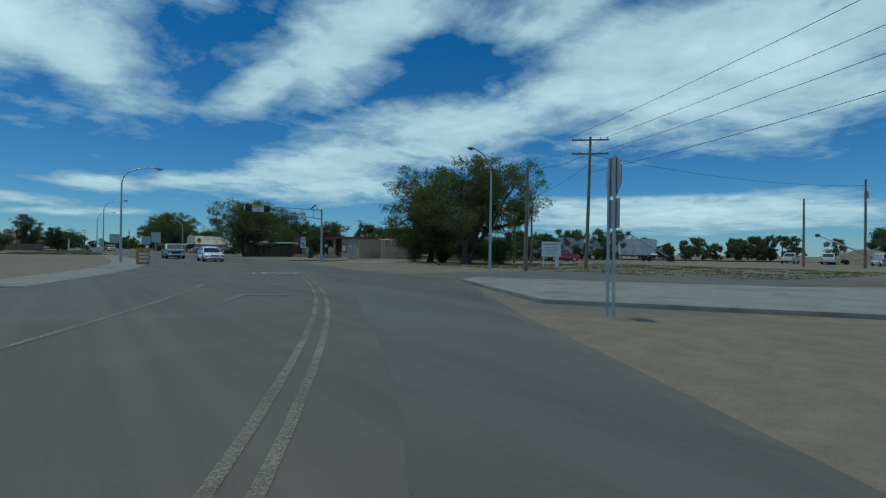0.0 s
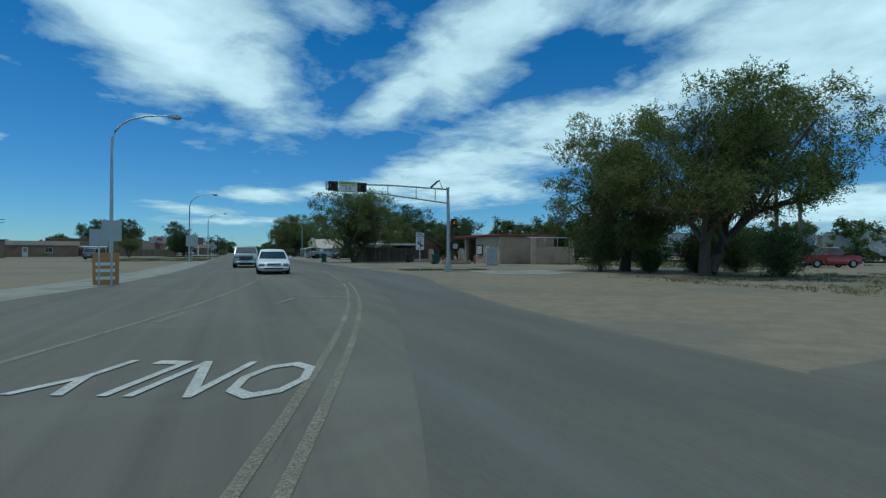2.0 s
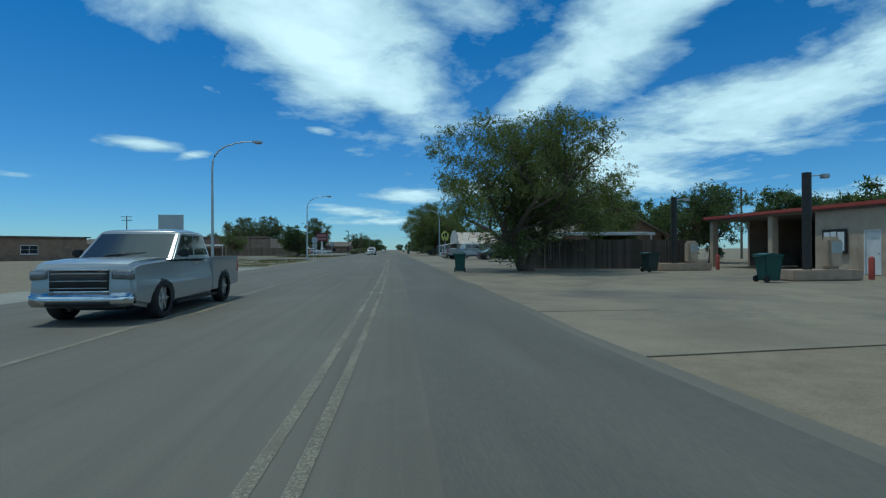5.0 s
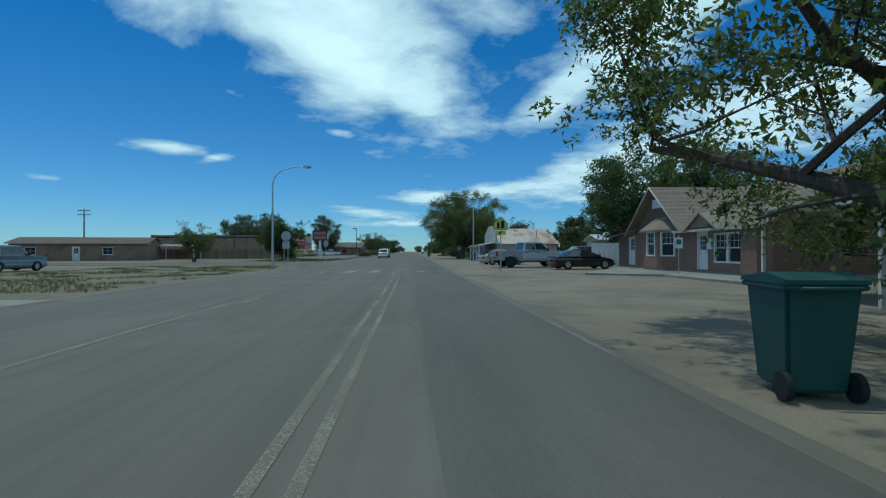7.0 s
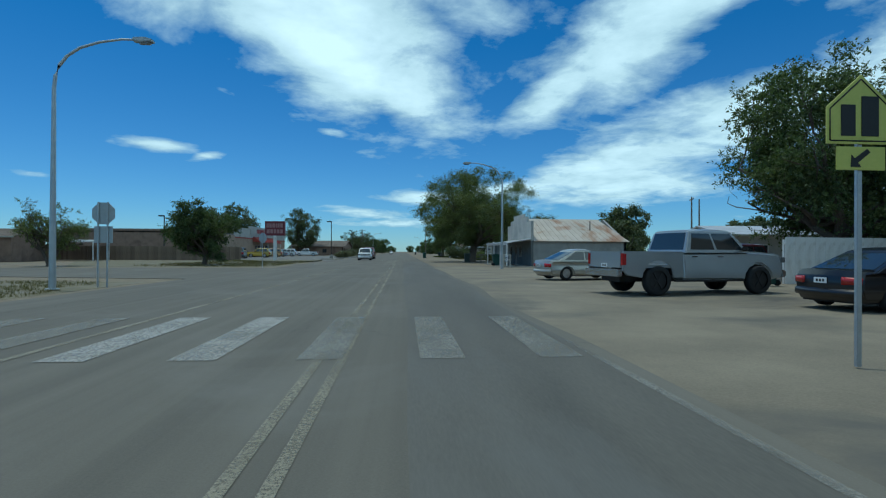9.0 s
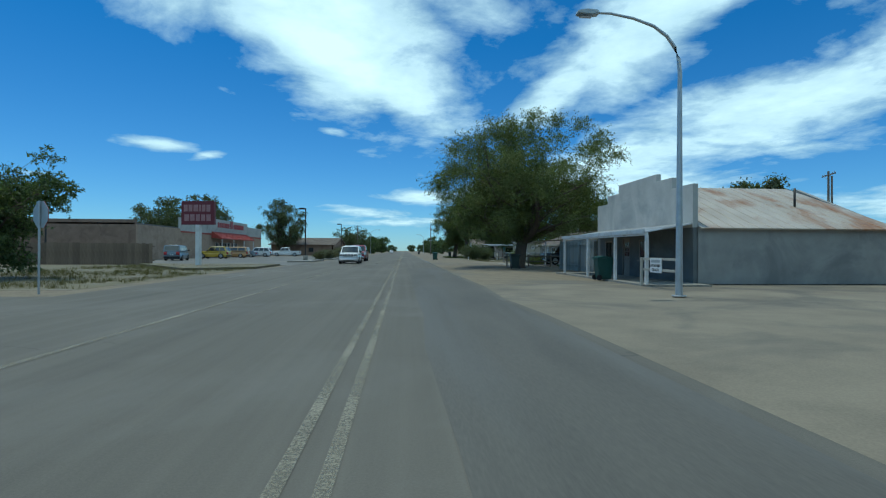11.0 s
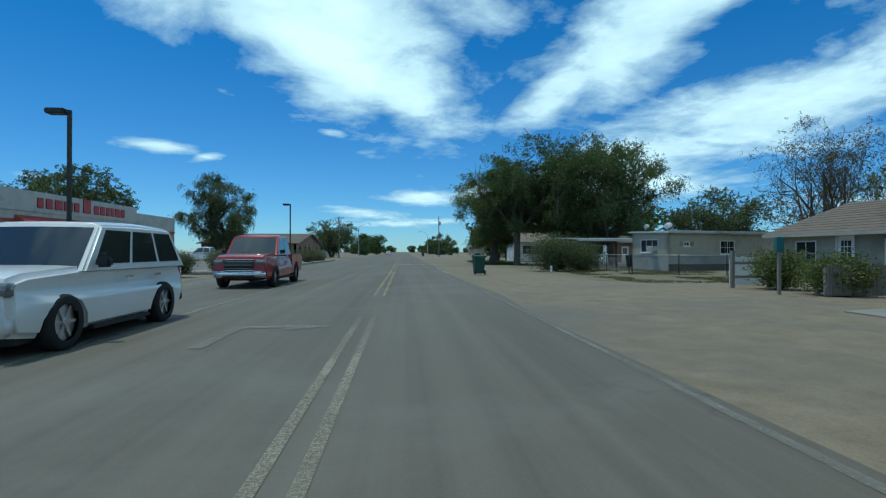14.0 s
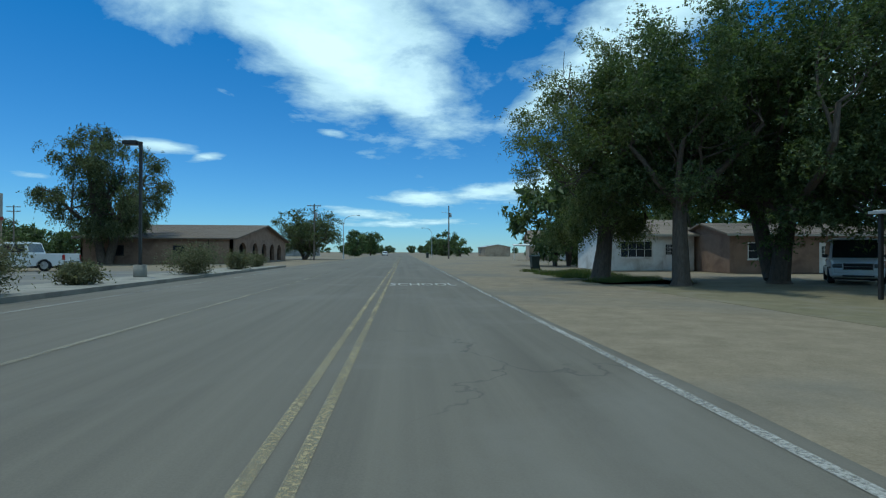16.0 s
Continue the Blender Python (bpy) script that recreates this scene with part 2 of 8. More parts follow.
M = {
    "asphalt": asphalt_material(),
    "earth": ground_material(),
    "asphalt_new": surface("newer_asphalt", (0.08, 0.075, 0.063), (0.152, 0.141, 0.118), 0.8, 0.85, grain=50, bump=0.3, stain=(0.14, 0.137, 0.125), stain_scale=0.35, space="World", stretch=(1, 0.15, 1)),
    "concrete": surface("pale_concrete", (0.21, 0.2, 0.17), (0.335, 0.318, 0.27), 1.2, 0.9, grain=45, stain=(0.16, 0.155, 0.14), stain_scale=0.5, space="World"),
    "lot": surface("worn_lot", (0.11, 0.108, 0.10), (0.2, 0.193, 0.175), 0.5, 0.9, grain=40, stain=(0.23, 0.21, 0.175), stain_scale=0.18, space="World"),
    "dust_lot": surface("dusty_worn_paving", (0.145, 0.122, 0.088), (0.295, 0.252, 0.18), 0.45, 0.92, grain=35, stain=(0.115, 0.106, 0.088), stain_scale=0.22, space="World"),
    "drygrass": leaf_material("dry_grass", (0.12, 0.11, 0.045), (0.27, 0.235, 0.12), (0.7, 0.7, 0.3)),
    "greengrass": leaf_material("green_grass", (0.06, 0.1, 0.025), (0.2, 0.21, 0.08), (0.7, 0.8, 0.3)),
    "turf": surface("thin_turf", (0.10, 0.095, 0.05), (0.235, 0.2, 0.125), 1.5, 0.95, grain=30, stain=(0.21, 0.185, 0.14), stain_scale=0.5, space="World"),
    "white_line": worn_paint("white_road_paint", (0.52, 0.51, 0.47), 0.52),
    "yellow_line": worn_paint("yellow_road_paint", (0.5, 0.42, 0.24), 0.52),
    "pale_yellow": worn_paint("pale_yellow_road_paint", (0.33, 0.30, 0.22), 0.56, 14.0),
    "word_paint": worn_paint("road_word_paint", (0.6, 0.59, 0.54), 0.66),
    "faint_line": worn_paint("faded_road_paint", (0.34, 0.33, 0.29), 0.5, 12.0),
    "steel": surface("galvanised_steel", (0.38, 0.40, 0.41), (0.56, 0.58, 0.58), 3, 0.5, 0.7, 0.05, 30, space="Object"),
    "dark_steel": surface("dark_brown_steel", (0.03, 0.027, 0.025), (0.06, 0.055, 0.05), 3, 0.5, 0.3, 0.05, 30),
    "wood_pole": surface("weathered_pole_wood", (0.13, 0.10, 0.075), (0.28, 0.235, 0.19), 2, 0.9, 0, 0.4, 18, stretch=(6, 6, 0.4)),
    "bark": surface("elm_bark", (0.055, 0.042, 0.032), (0.16, 0.125, 0.095), 5, 0.95, 0, 0.8, 26, stretch=(3, 3, 0.7), space="World"),
    "elm": leaf_material("elm_leaves", (0.105, 0.13, 0.055), (0.29, 0.31, 0.15), (0.8, 0.9, 0.35)),
    "elm_dark": leaf_material("dark_leaves", (0.075, 0.105, 0.05), (0.22, 0.255, 0.13), (0.7, 0.85, 0.35)),
    "elm_grey": leaf_material("grey_green_leaves", (0.085, 0.11, 0.06), (0.25, 0.27, 0.16), (0.75, 0.8, 0.4)),
    "elm_sparse": leaf_material("yellowing_leaves", (0.10, 0.09, 0.04), (0.24, 0.20, 0.11), (0.8, 0.75, 0.4)),
    "sage": leaf_material("sage_leaves", (0.12, 0.13, 0.075), (0.32, 0.31, 0.2), (0.7, 0.7, 0.45)),
    "brick": surface("red_brown_brick", (0.15, 0.088, 0.062), (0.27, 0.165, 0.118), 4, 0.9, 0, 0.3, 25, vary=0.25),
    "tan": surface("tan_stucco", (0.40, 0.30, 0.21), (0.54, 0.43, 0.32), 1.2, 0.95, 0, 0.25, 50, stain=(0.33, 0.25, 0.18), stain_scale=0.6),
    "tan_block": surface("tan_block", (0.34, 0.24, 0.17), (0.46, 0.34, 0.25), 1.5, 0.95, 0, 0.3, 40, stain=(0.30, 0.21, 0.15)),
    "brown_wall": surface("brown_adobe_wall", (0.20, 0.13, 0.09), (0.32, 0.22, 0.16), 1.0, 0.95, 0, 0.3, 40, stain=(0.17, 0.11, 0.08)),
    "white_paint": surface("white_paint", (0.62, 0.61, 0.58), (0.82, 0.81, 0.78), 1.5, 0.7, 0, 0.1, 40, stain=(0.5, 0.47, 0.42), stain_scale=0.8),
    "offwhite": surface("offwhite_siding", (0.37, 0.345, 0.285), (0.5, 0.47, 0.395), 1.5, 0.75, 0, 0.1, 40, stain=(0.35, 0.32, 0.27), stain_scale=0.8),
    "cream": surface("cream_siding", (0.38, 0.345, 0.265), (0.48, 0.44, 0.345), 1.5, 0.75, 0, 0.1, 40, stain=(0.34, 0.305, 0.24), stain_scale=0.8),
    "slate_wall": surface("slate_grey_wall", (0.12, 0.128, 0.125), (0.185, 0.195, 0.19), 1.2, 0.9, 0, 0.3, 40, stain=(0.1, 0.108, 0.105), stain_scale=0.5),
    "khaki": surface("khaki_siding", (0.26, 0.245, 0.19), (0.37, 0.345, 0.275), 1.5, 0.8, 0, 0.1, 40, stain=(0.22, 0.2, 0.155), stain_scale=0.8),
    "white_block": surface("whitewashed_block", (0.40, 0.385, 0.35), (0.54, 0.525, 0.48), 1.2, 0.9, 0, 0.3, 40, stain=(0.34, 0.34, 0.32), stain_scale=0.5),
    "grey_block": surface("grey_block", (0.27, 0.265, 0.245), (0.40, 0.39, 0.36), 1.2, 0.9, 0, 0.3, 40, stain=(0.23, 0.23, 0.22), stain_scale=0.5),
    "red_trim": surface("red_trim_paint", (0.28, 0.05, 0.035), (0.42, 0.085, 0.06), 2, 0.6, 0, 0.1, 30),
    # near-black standing in for the shade inside bays and arches
    "interior_shade": surface("interior_shade", (0.02, 0.019, 0.018), (0.05, 0.046, 0.042), 2, 0.9),
    "rust_roof": surface("rusted_roof_metal", (0.40, 0.34, 0.27), (0.58, 0.53, 0.46), 1.0, 0.6, 0.3, 0.1, 30, stain=(0.32, 0.17, 0.09), stain_scale=0.6, stretch=(1, 0.4, 1)),
    "metal_roof": surface("pale_roof_metal", (0.52, 0.53, 0.53), (0.72, 0.72, 0.71), 1.0, 0.5, 0.5, 0.05, 30, stain=(0.42, 0.38, 0.34), stain_scale=0.7),
    "shingle": surface("brown_shingle", (0.125, 0.098, 0.075), (0.215, 0.175, 0.138), 2, 0.95, 0, 0.6, 22, stain=(0.16, 0.13, 0.105), vary=0.04),
    "tan_shingle": surface("tan_shingle", (0.18, 0.142, 0.108), (0.29, 0.238, 0.188), 2, 0.95, 0, 0.6, 22, stain=(0.22, 0.178, 0.138), vary=0.08),
    "fence_wood": surface("dark_fence_wood", (0.05, 0.038, 0.03), (0.13, 0.10, 0.08), 3, 0.9, 0, 0.3, 20, stretch=(4, 4, 0.5), vary=0.3),
    "blue_board": surface("blue_grey_board", (0.165, 0.185, 0.18), (0.25, 0.272, 0.265), 2, 0.8, 0, 0.2, 20, stretch=(4, 4, 0.5), vary=0.15, stain=(0.13, 0.145, 0.14)),
    "brown_wood": surface("brown_fence_wood", (0.13, 0.092, 0.062), (0.25, 0.182, 0.128), 3, 0.9, 0, 0.3, 20, stretch=(4, 4, 0.5), vary=0.2),
    "grey_wood": surface("grey_wood", (0.20, 0.18, 0.155), (0.34, 0.31, 0.27), 3, 0.9, 0, 0.3, 20, stretch=(4, 4, 0.5), vary=0.2),
    "glass": glass_material("dark_window_glass", (0.03, 0.035, 0.04), 0.06, 0.4),
    "car_glass": glass_material("car_glass", (0.03, 0.035, 0.036), 0.03, 1.0),
    "bin_green": surface("green_bin_plastic", (0.012, 0.055, 0.045), (0.022, 0.085, 0.07), 3, 0.55, 0, 0.05, 40),
    "bin_dark": surface("dark_bin_plastic", (0.015, 0.028, 0.026), (0.03, 0.05, 0.045), 3, 0.55, 0, 0.05, 40),
    "teal": surface("teal_plastic", (0.03, 0.12, 0.13), (0.05, 0.18, 0.19), 3, 0.5, 0, 0.05, 40),
    "rubber": surface("tyre_rubber", (0.012, 0.012, 0.012), (0.03, 0.03, 0.03), 8, 0.85, 0, 0.1, 50),
    "rim": surface("alloy_rim", (0.42, 0.43, 0.44), (0.62, 0.63, 0.64), 5, 0.35, 0.85, 0, 40),
    "chrome": surface("chrome_trim", (0.55, 0.56, 0.57), (0.75, 0.75, 0.76), 5, 0.2, 1.0, 0, 40),
    "black_trim": surface("black_trim", (0.012, 0.012, 0.013), (0.03, 0.03, 0.031), 5, 0.6, 0, 0.05, 40),
    "tail_red": surface("red_lens", (0.30, 0.012, 0.012), (0.42, 0.02, 0.02), 5, 0.2, 0, 0, 40, coat=0.5),
    "head_lens": surface("clear_lens", (0.13, 0.135, 0.14), (0.3, 0.31, 0.31), 5, 0.1, 0.3, 0, 40, coat=0.6),
    "sign_yellow": surface("sign_yellow_green", (0.50, 0.50, 0.10), (0.62, 0.60, 0.14), 2, 0.5, 0, 0, 40),
    "sign_white": surface("sign_white", (0.66, 0.67, 0.66), (0.78, 0.79, 0.78), 2, 0.5, 0, 0, 40),
    "sign_back": surface("sign_back_aluminium", (0.36, 0.38, 0.38), (0.5, 0.52, 0.52), 2, 0.5, 0.5, 0, 40),
    "sign_black": surface("sign_black", (0.012, 0.012, 0.012), (0.025, 0.025, 0.025), 2, 0.6, 0, 0, 40),
    "sign_maroon": surface("sign_maroon", (0.13, 0.025, 0.032), (0.19, 0.035, 0.045), 2, 0.5, 0, 0, 40),
    "sign_faded": surface("faded_sign_lettering", (0.30, 0.14, 0.14), (0.44, 0.25, 0.24), 3, 0.6, 0, 0, 40),
    "sign_red": surface("sign_red", (0.30, 0.03, 0.035), (0.42, 0.045, 0.05), 2, 0.5, 0, 0, 40),
    "amber": surface("amber_lens", (0.55, 0.26, 0.03), (0.7, 0.36, 0.06), 2, 0.25, 0, 0, 40, coat=0.4),
    "orange": surface("faded_orange_panel", (0.40, 0.20, 0.08), (0.55, 0.30, 0.12), 2, 0.6, 0, 0, 40),
}


def car_paint(name, colour, metal=0.25, dust=0.12):
    d = tuple(c * 0.85 for c in colour)
    return surface(name, d, colour, 0.8, 0.35, metal, 0.0, 40, stain=tuple(c * (1 - dust) + 0.3 * dust for c in colour), stain_scale=1.2, coat=0.6, spec=0.5)


# ---- building blocks ----
def bm_box(bm, x0, x1, y0, y1, z0, z1, bevel=0.0):
    """Adds a box, with bevelled edges if asked."""
    g = bmesh.ops.create_cube(bm, size=1.0, matrix=Matrix.LocRotScale(((x0 + x1) / 2, (y0 + y1) / 2, (z0 + z1) / 2), None, (abs(x1 - x0), abs(y1 - y0), abs(z1 - z0))))
    if bevel:
        es = list({e for v in g["verts"] for e in v.link_edges})
        bmesh.ops.bevel(bm, geom=es, offset=bevel, segments=2, affect="EDGES", clamp_overlap=True)
    return bm


def bm_poly(bm, pts, a, b, axis="y"):
    """Extrudes a polygon. axis y: pts are (x, z) and a..b runs along y; x: pts are (y, z); z: pts are (x, y)."""
    def at(p, t):
        return (p[0], t, p[1]) if axis == "y" else (t, p[0], p[1]) if axis == "x" else (p[0], p[1], t)
    va = [bm.verts.new(at(p, a)) for p in pts]
    vb = [bm.verts.new(at(p, b)) for p in pts]
    bm.faces.new(va)
    bm.faces.new(vb[::-1])
    n = len(pts)
    for i in range(n):
        bm.faces.new((va[i], vb[i], vb[(i + 1) % n], va[(i + 1) % n]))
    bmesh.ops.recalc_face_normals(bm, faces=bm.faces[:])
    return bm


def bm_tube(bm, pts, radii, sides=8, cap=True):
    """A tube along points, with a radius at each."""
    rings = []
    pts = [Vector(p) for p in pts]
    for i, p in enumerate(pts):
        d = (pts[min(i + 1, len(pts) - 1)] - pts[max(i - 1, 0)]).normalized()
        side = d.cross(Vector((0, 0, 1)) if abs(d.z) < 0.95 else Vector((1, 0, 0))).normalized()
        up = side.cross(d)
        r = radii[i] if isinstance(radii, (list, tuple)) else radii
        rings.append([bm.verts.new(p + (side * math.cos(a) + up * math.sin(a)) * r) for a in (2 * math.pi * k / sides for k in range(sides))])
    for a, b in zip(rings, rings[1:]):
        for k in range(sides):
            f = bm.faces.new((a[k], a[(k + 1) % sides], b[(k + 1) % sides], b[k]))
            f.smooth = True
    if cap:
        bm.faces.new(rings[0][::-1])
        bm.faces.new(rings[-1])
    return bm


def bm_disc(bm, centre, axis, r, depth, sides=20):
    c, a = Vector(centre), Vector(axis).normalized()
    return bm_tube(bm, [c - a * depth / 2, c + a * depth / 2], [r, r], sides)


def mesh_of(name, bm, mat, smooth=False):
    me = bpy.data.meshes.new(name)
    bm.normal_update()
    bm.to_mesh(me)
    bm.free()
    for m in (mat if isinstance(mat, (list, tuple)) else [mat]):
        me.materials.append(m)
    if smooth:
        me.polygons.foreach_set("use_smooth", [True] * len(me.polygons))
        if smooth != "all":
            me.set_sharp_from_angle(angle=radians(38))
    return me


def part(name, bm, mat, parent=None, label="", smooth=False):
    """Links a bmesh as one mesh object, under a thing or a part if given."""
    ob = new(name, mesh_of(name, bm, mat, smooth))
    if parent is not None:
        ob.parent = parent
    return tagged(ob, label)


def thing(name, label, category, m=None, group="", kind=""):
    ob = tagged(new(name), label, category, group, kind)
    if m is not None:
        ob.matrix_world = m
    return ob


def box(name, dims, mat, parent=None, bevel=0.0, label=""):
    return part(name, bm_box(bmesh.new(), *dims, bevel), mat, parent, label)


def structure(name, bm, mat, label, category):
    return tagged(part(name, bm, mat), label, category, kind="structure")


def letters(name, text, size, mat, m, parent, depth=0.004, width=None):
    """Raised lettering made with the built-in font, turned into a mesh."""
    cu = bpy.data.curves.new(name, "FONT")
    cu.body, cu.size, cu.align_x, cu.align_y, cu.extrude = text, size, "CENTER", "CENTER", depth
    cu.resolution_u = 2
    tmp = new(name, cu)
    me = bpy.data.meshes.new_from_object(tmp.evaluated_get(bpy.context.evaluated_depsgraph_get()))
    bpy.data.objects.remove(tmp)
    me.materials.clear()
    me.materials.append(mat)
    ob = new(name, me)
    if width:
        xs = [v.co.x for v in me.vertices]
        k = width / max(max(xs) - min(xs), 1e-3)
        for v in me.vertices:
            v.co.x *= k
    ob.parent = parent
    ob.matrix_local = m
    return ob

# ---- ground and road ----
# middle of the lane in which the camera drives
LANE = [(-98, -200), (-60, -133), (-30, -81), (-15.3, -56.8), (-10.06, -46.2), (-6.03, -34.9), (-2.8, -23.3), (-0.82, -11.6), (0, 0), (0.25, 16), (0.3, 40), (0.2, 90), (0.1, 160), (0.1, 700)]


def lane_line():
    pts = []
    for i in range(len(LANE) - 1):
        p0, p1, p2, p3 = (Vector(LANE[max(0, min(len(LANE) - 1, i + k))]) for k in (-1, 0, 1, 2))
        n = 6 if i < 9 else 14
        for k in range(n):
            t = k / n
            m1, m2 = (p2 - p0) / 2, (p3 - p1) / 2
            ln = (p2 - p1).length
            m1, m2 = m1.normalized() * ln, m2.normalized() * ln
            pts.append((2 * t**3 - 3 * t**2 + 1) * p1 + (t**3 - 2 * t**2 + t) * m1 + (-2 * t**3 + 3 * t**2) * p2 + (t**3 - t**2) * m2)
    pts.append(Vector(LANE[-1]))
    return pts


LINE = lane_line()
NORMAL = [(LINE[min(i + 1, len(LINE) - 1)] - LINE[max(i - 1, 0)]).normalized() for i in range(len(LINE))]
NORMAL = [Vector((d.y, -d.x)) for d in NORMAL]      # to the right of travel


def skirt(bm, z):
    """Sides that run from a sheet's edge down into the ground."""
    for e in [e for e in bm.edges if e.is_boundary]:
        a, b = e.verts
        bm.faces.new((a, b, bm.verts.new((b.co.x, b.co.y, z - 0.2)), bm.verts.new((a.co.x, a.co.y, z - 0.2))))


def ribbon(bm, left, right, z, y0=-999, y1=999, uneven=0.0):
    """A strip of road between two offsets from the lane's middle."""
    prev = None
    for i, p in enumerate(LINE):
        if not y0 <= p.y <= y1:
            prev = None
            continue
        l = left(p.y) if callable(left) else left
        r = right(p.y) if callable(right) else right
        wob = uneven * noise.noise((p.x * 0.15, p.y * 0.15, 3)) if uneven else 0
        a, b = p + NORMAL[i] * l, p + NORMAL[i] * (r + wob)
        cur = (bm.verts.new((a.x, a.y, z)), bm.verts.new((b.x, b.y, z)))
        if prev:
            bm.faces.new((prev[0], prev[1], cur[1], cur[0]))
        prev = cur
    return bm


def sheet(bm, pts, z):
    f = bm.faces.new([bm.verts.new((x, y, z)) for x, y in pts])
    f.normal_update()
    if f.normal.z < 0:
        f.normal_flip()
    skirt(bm, z)
    return bm


def build_ground():
    bm = bmesh.new()
    n = 90
    def spread(t):
        return math.copysign(abs(t) ** 2.6, t) * 2600
    grid = [[bm.verts.new((spread(-1 + 2 * i / n), 60 + spread(-1 + 2 * j / n), -0.036)) for j in range(n + 1)] for i in range(n + 1)]
    for i in range(n):
        for j in range(n):
            bm.faces.new((grid[i][j], grid[i + 1][j], grid[i + 1][j + 1], grid[i][j + 1]))
    structure("ground", bm, M["earth"], "dry pale earth and gravel along the road, reaching the horizon", "ground")

    def right_edge(y):
        return 2.75 + 2.6 * math.exp(-((y + 37) / 9) ** 2) + 1.0 * math.exp(-((y + 6) / 7) ** 2)
    bm = ribbon(bmesh.new(), -9.7, right_edge, 0.0, uneven=0.35)
    skirt(bm, 0)
    structure("road", bm, M["asphalt"], "worn grey asphalt road with a centre turn lane", "road")

    bm = ribbon(bmesh.new(), lambda y: 0.15 + 0.12 * noise.noise((0, y * 0.2, 7)), lambda y: right_edge(y) - 0.25, 0.004, -60, 118, 0.25)
    structure("road_patch", bm, M["asphalt_new"], "darker resurfaced strip of the road", "road")

    # side streets and lots, a little lower than the road
    bm = bmesh.new()
    sheet(bm, [(-4, -33), (0, -31), (12, -30.5), (24, -44), (60, -62), (60, -71), (22, -52), (3, -43.6), (-3, -40)], -0.012)
    structure("side_road", bm, M["asphalt"], "worn asphalt side street joining the road", "road")
    bm = bmesh.new()
    sheet(bm, [(-9, 75), (-9, 91), (-26, 90), (-80, 89), (-80, 79), (-24, 78)], -0.012)
    structure("side_road_west", bm, M["asphalt"], "asphalt side street joining the road", "road")
    bm = bmesh.new()
    sheet(bm, [(-9, 120), (-9, 131), (-13, 133), (-13, 186), (-31.5, 186), (-31.5, 136), (-60, 136), (-60, 124), (-14, 124)], -0.016)
    structure("parking_lot", bm, M["lot"], "grey asphalt shop car park with worn surface", "car park")
    bm = bmesh.new()
    sheet(bm, [(2, 36.4), (2, 96), (11, 97), (28, 97), (28, 36), (22.6, 34.4), (12, 32.8)], -0.021)
    structure("parking_lot_east", bm, M["dust_lot"], "dusty asphalt yard beside the road", "car park")
    bm = bmesh.new()
    sheet(bm, [(2.2, 6), (2.2, 37.4), (12, 33.6), (22.5, 35), (24, 26), (23, 14), (12, 7)], -0.016)
    structure("forecourt", bm, M["dust_lot"], "cracked dusty filling-station forecourt", "forecourt")
    # paved island with a pale kerb between the road and the side street
    bm = bm_poly(bmesh.new(), [(-1.2, -38.6), (1.0, -37.0), (4.5, -43.4), (12, -52), (16, -60), (6, -64), (-5.2, -47.2)], -0.05, 0.075, "z")
    bmesh.ops.bevel(bm, geom=[e for e in bm.edges if all(v.co.z > 0.05 for v in e.verts)], offset=0.03, segments=2, affect="EDGES")
    structure("traffic_island", bm, M["concrete"], "raised pale concrete island with a worn kerb", "island")
    for pts, nm, lab in (([(12.5, -24), (13, -29.5), (16, -40.5), (22, -46.2), (42, -40), (48, -24), (37, -12), (22, -17)], "grass_verge", "thin dry turf beside the side street"),
                         ([(8.6 + 3.6 * math.cos(a) * (1 + 0.16 * math.sin(5 * a)), 1.5 + 1.5 * math.sin(a) * (1 + 0.2 * math.cos(4 * a + 1))) for a in (k * 0.2244 for k in range(28))], "grass_verge", "thin turf near the signal mast"),
                         ([(25, 1), (60, -6), (62, 40), (36, 34), (31, 17)], "grass_verge", "dry yellowed grass behind the filling station"),
                         ([(-10.2, 40), (-10.2, 73), (-24, 74), (-30, 44)], "grass_verge", "yellowed grass strip beside the road"),
                         ([(-10.6, 93.5), (-10.6, 119), (-24, 122), (-40, 118), (-26, 93)], "grass_verge", "patchy grass round a clipped tree"),
                         ([(14, 131), (21, 131), (21, 118), (14.5, 118)], "grass_verge", "shaded lawn beside a house"),
                         ([(9, 143), (26, 140), (26, 176), (8.5, 176)], "grass_verge", "dry yard grass in front of the mobile home"),
                         ([(8, 172), (13, 172), (13, 188), (8.5, 188)], "grass_verge", "green grass under the elms")):
        structure(nm, sheet(bmesh.new(), pts, -0.03), M["turf"], lab, "grass")
    structure("old_slab", sheet(bmesh.new(), [(9.4, -0.5), (15.9, -0.3), (15.3, -5.7), (11.4, -8.4), (8.6, -5.9)], -0.02), M["concrete"], "cracked remnant of an old concrete slab", "slab")
    # kerb islands of the shop car park
    for pts in ([(-12.6, 133), (-10.2, 134), (-10.0, 142), (-12.4, 143)], [(-12.8, 150), (-9.9, 150), (-9.9, 196), (-12.8, 190)], [(-14, 110), (-10.3, 113), (-10.5, 121), (-22, 121)]):
        bm = bm_poly(bmesh.new(), pts, -0.05, 0.12, "z")
        structure("kerb_island", bm, M["turf" if pts[0][1] == 110 else "concrete"], "concrete-edged planting island beside the car park", "kerb")
    # long pale footway and kerb on the west side
    bm = ribbon(bmesh.new(), -12.2, -9.75, -0.004, -40, 40, 0)
    skirt(bm, -0.004)
    structure("pavement_west", bm, M["concrete"], "dusty pale footway along the road", "pavement")
    bm = ribbon(bmesh.new(), 2.7, 5.4, -0.008, 8, 36, 0.3)
    skirt(bm, -0.008)
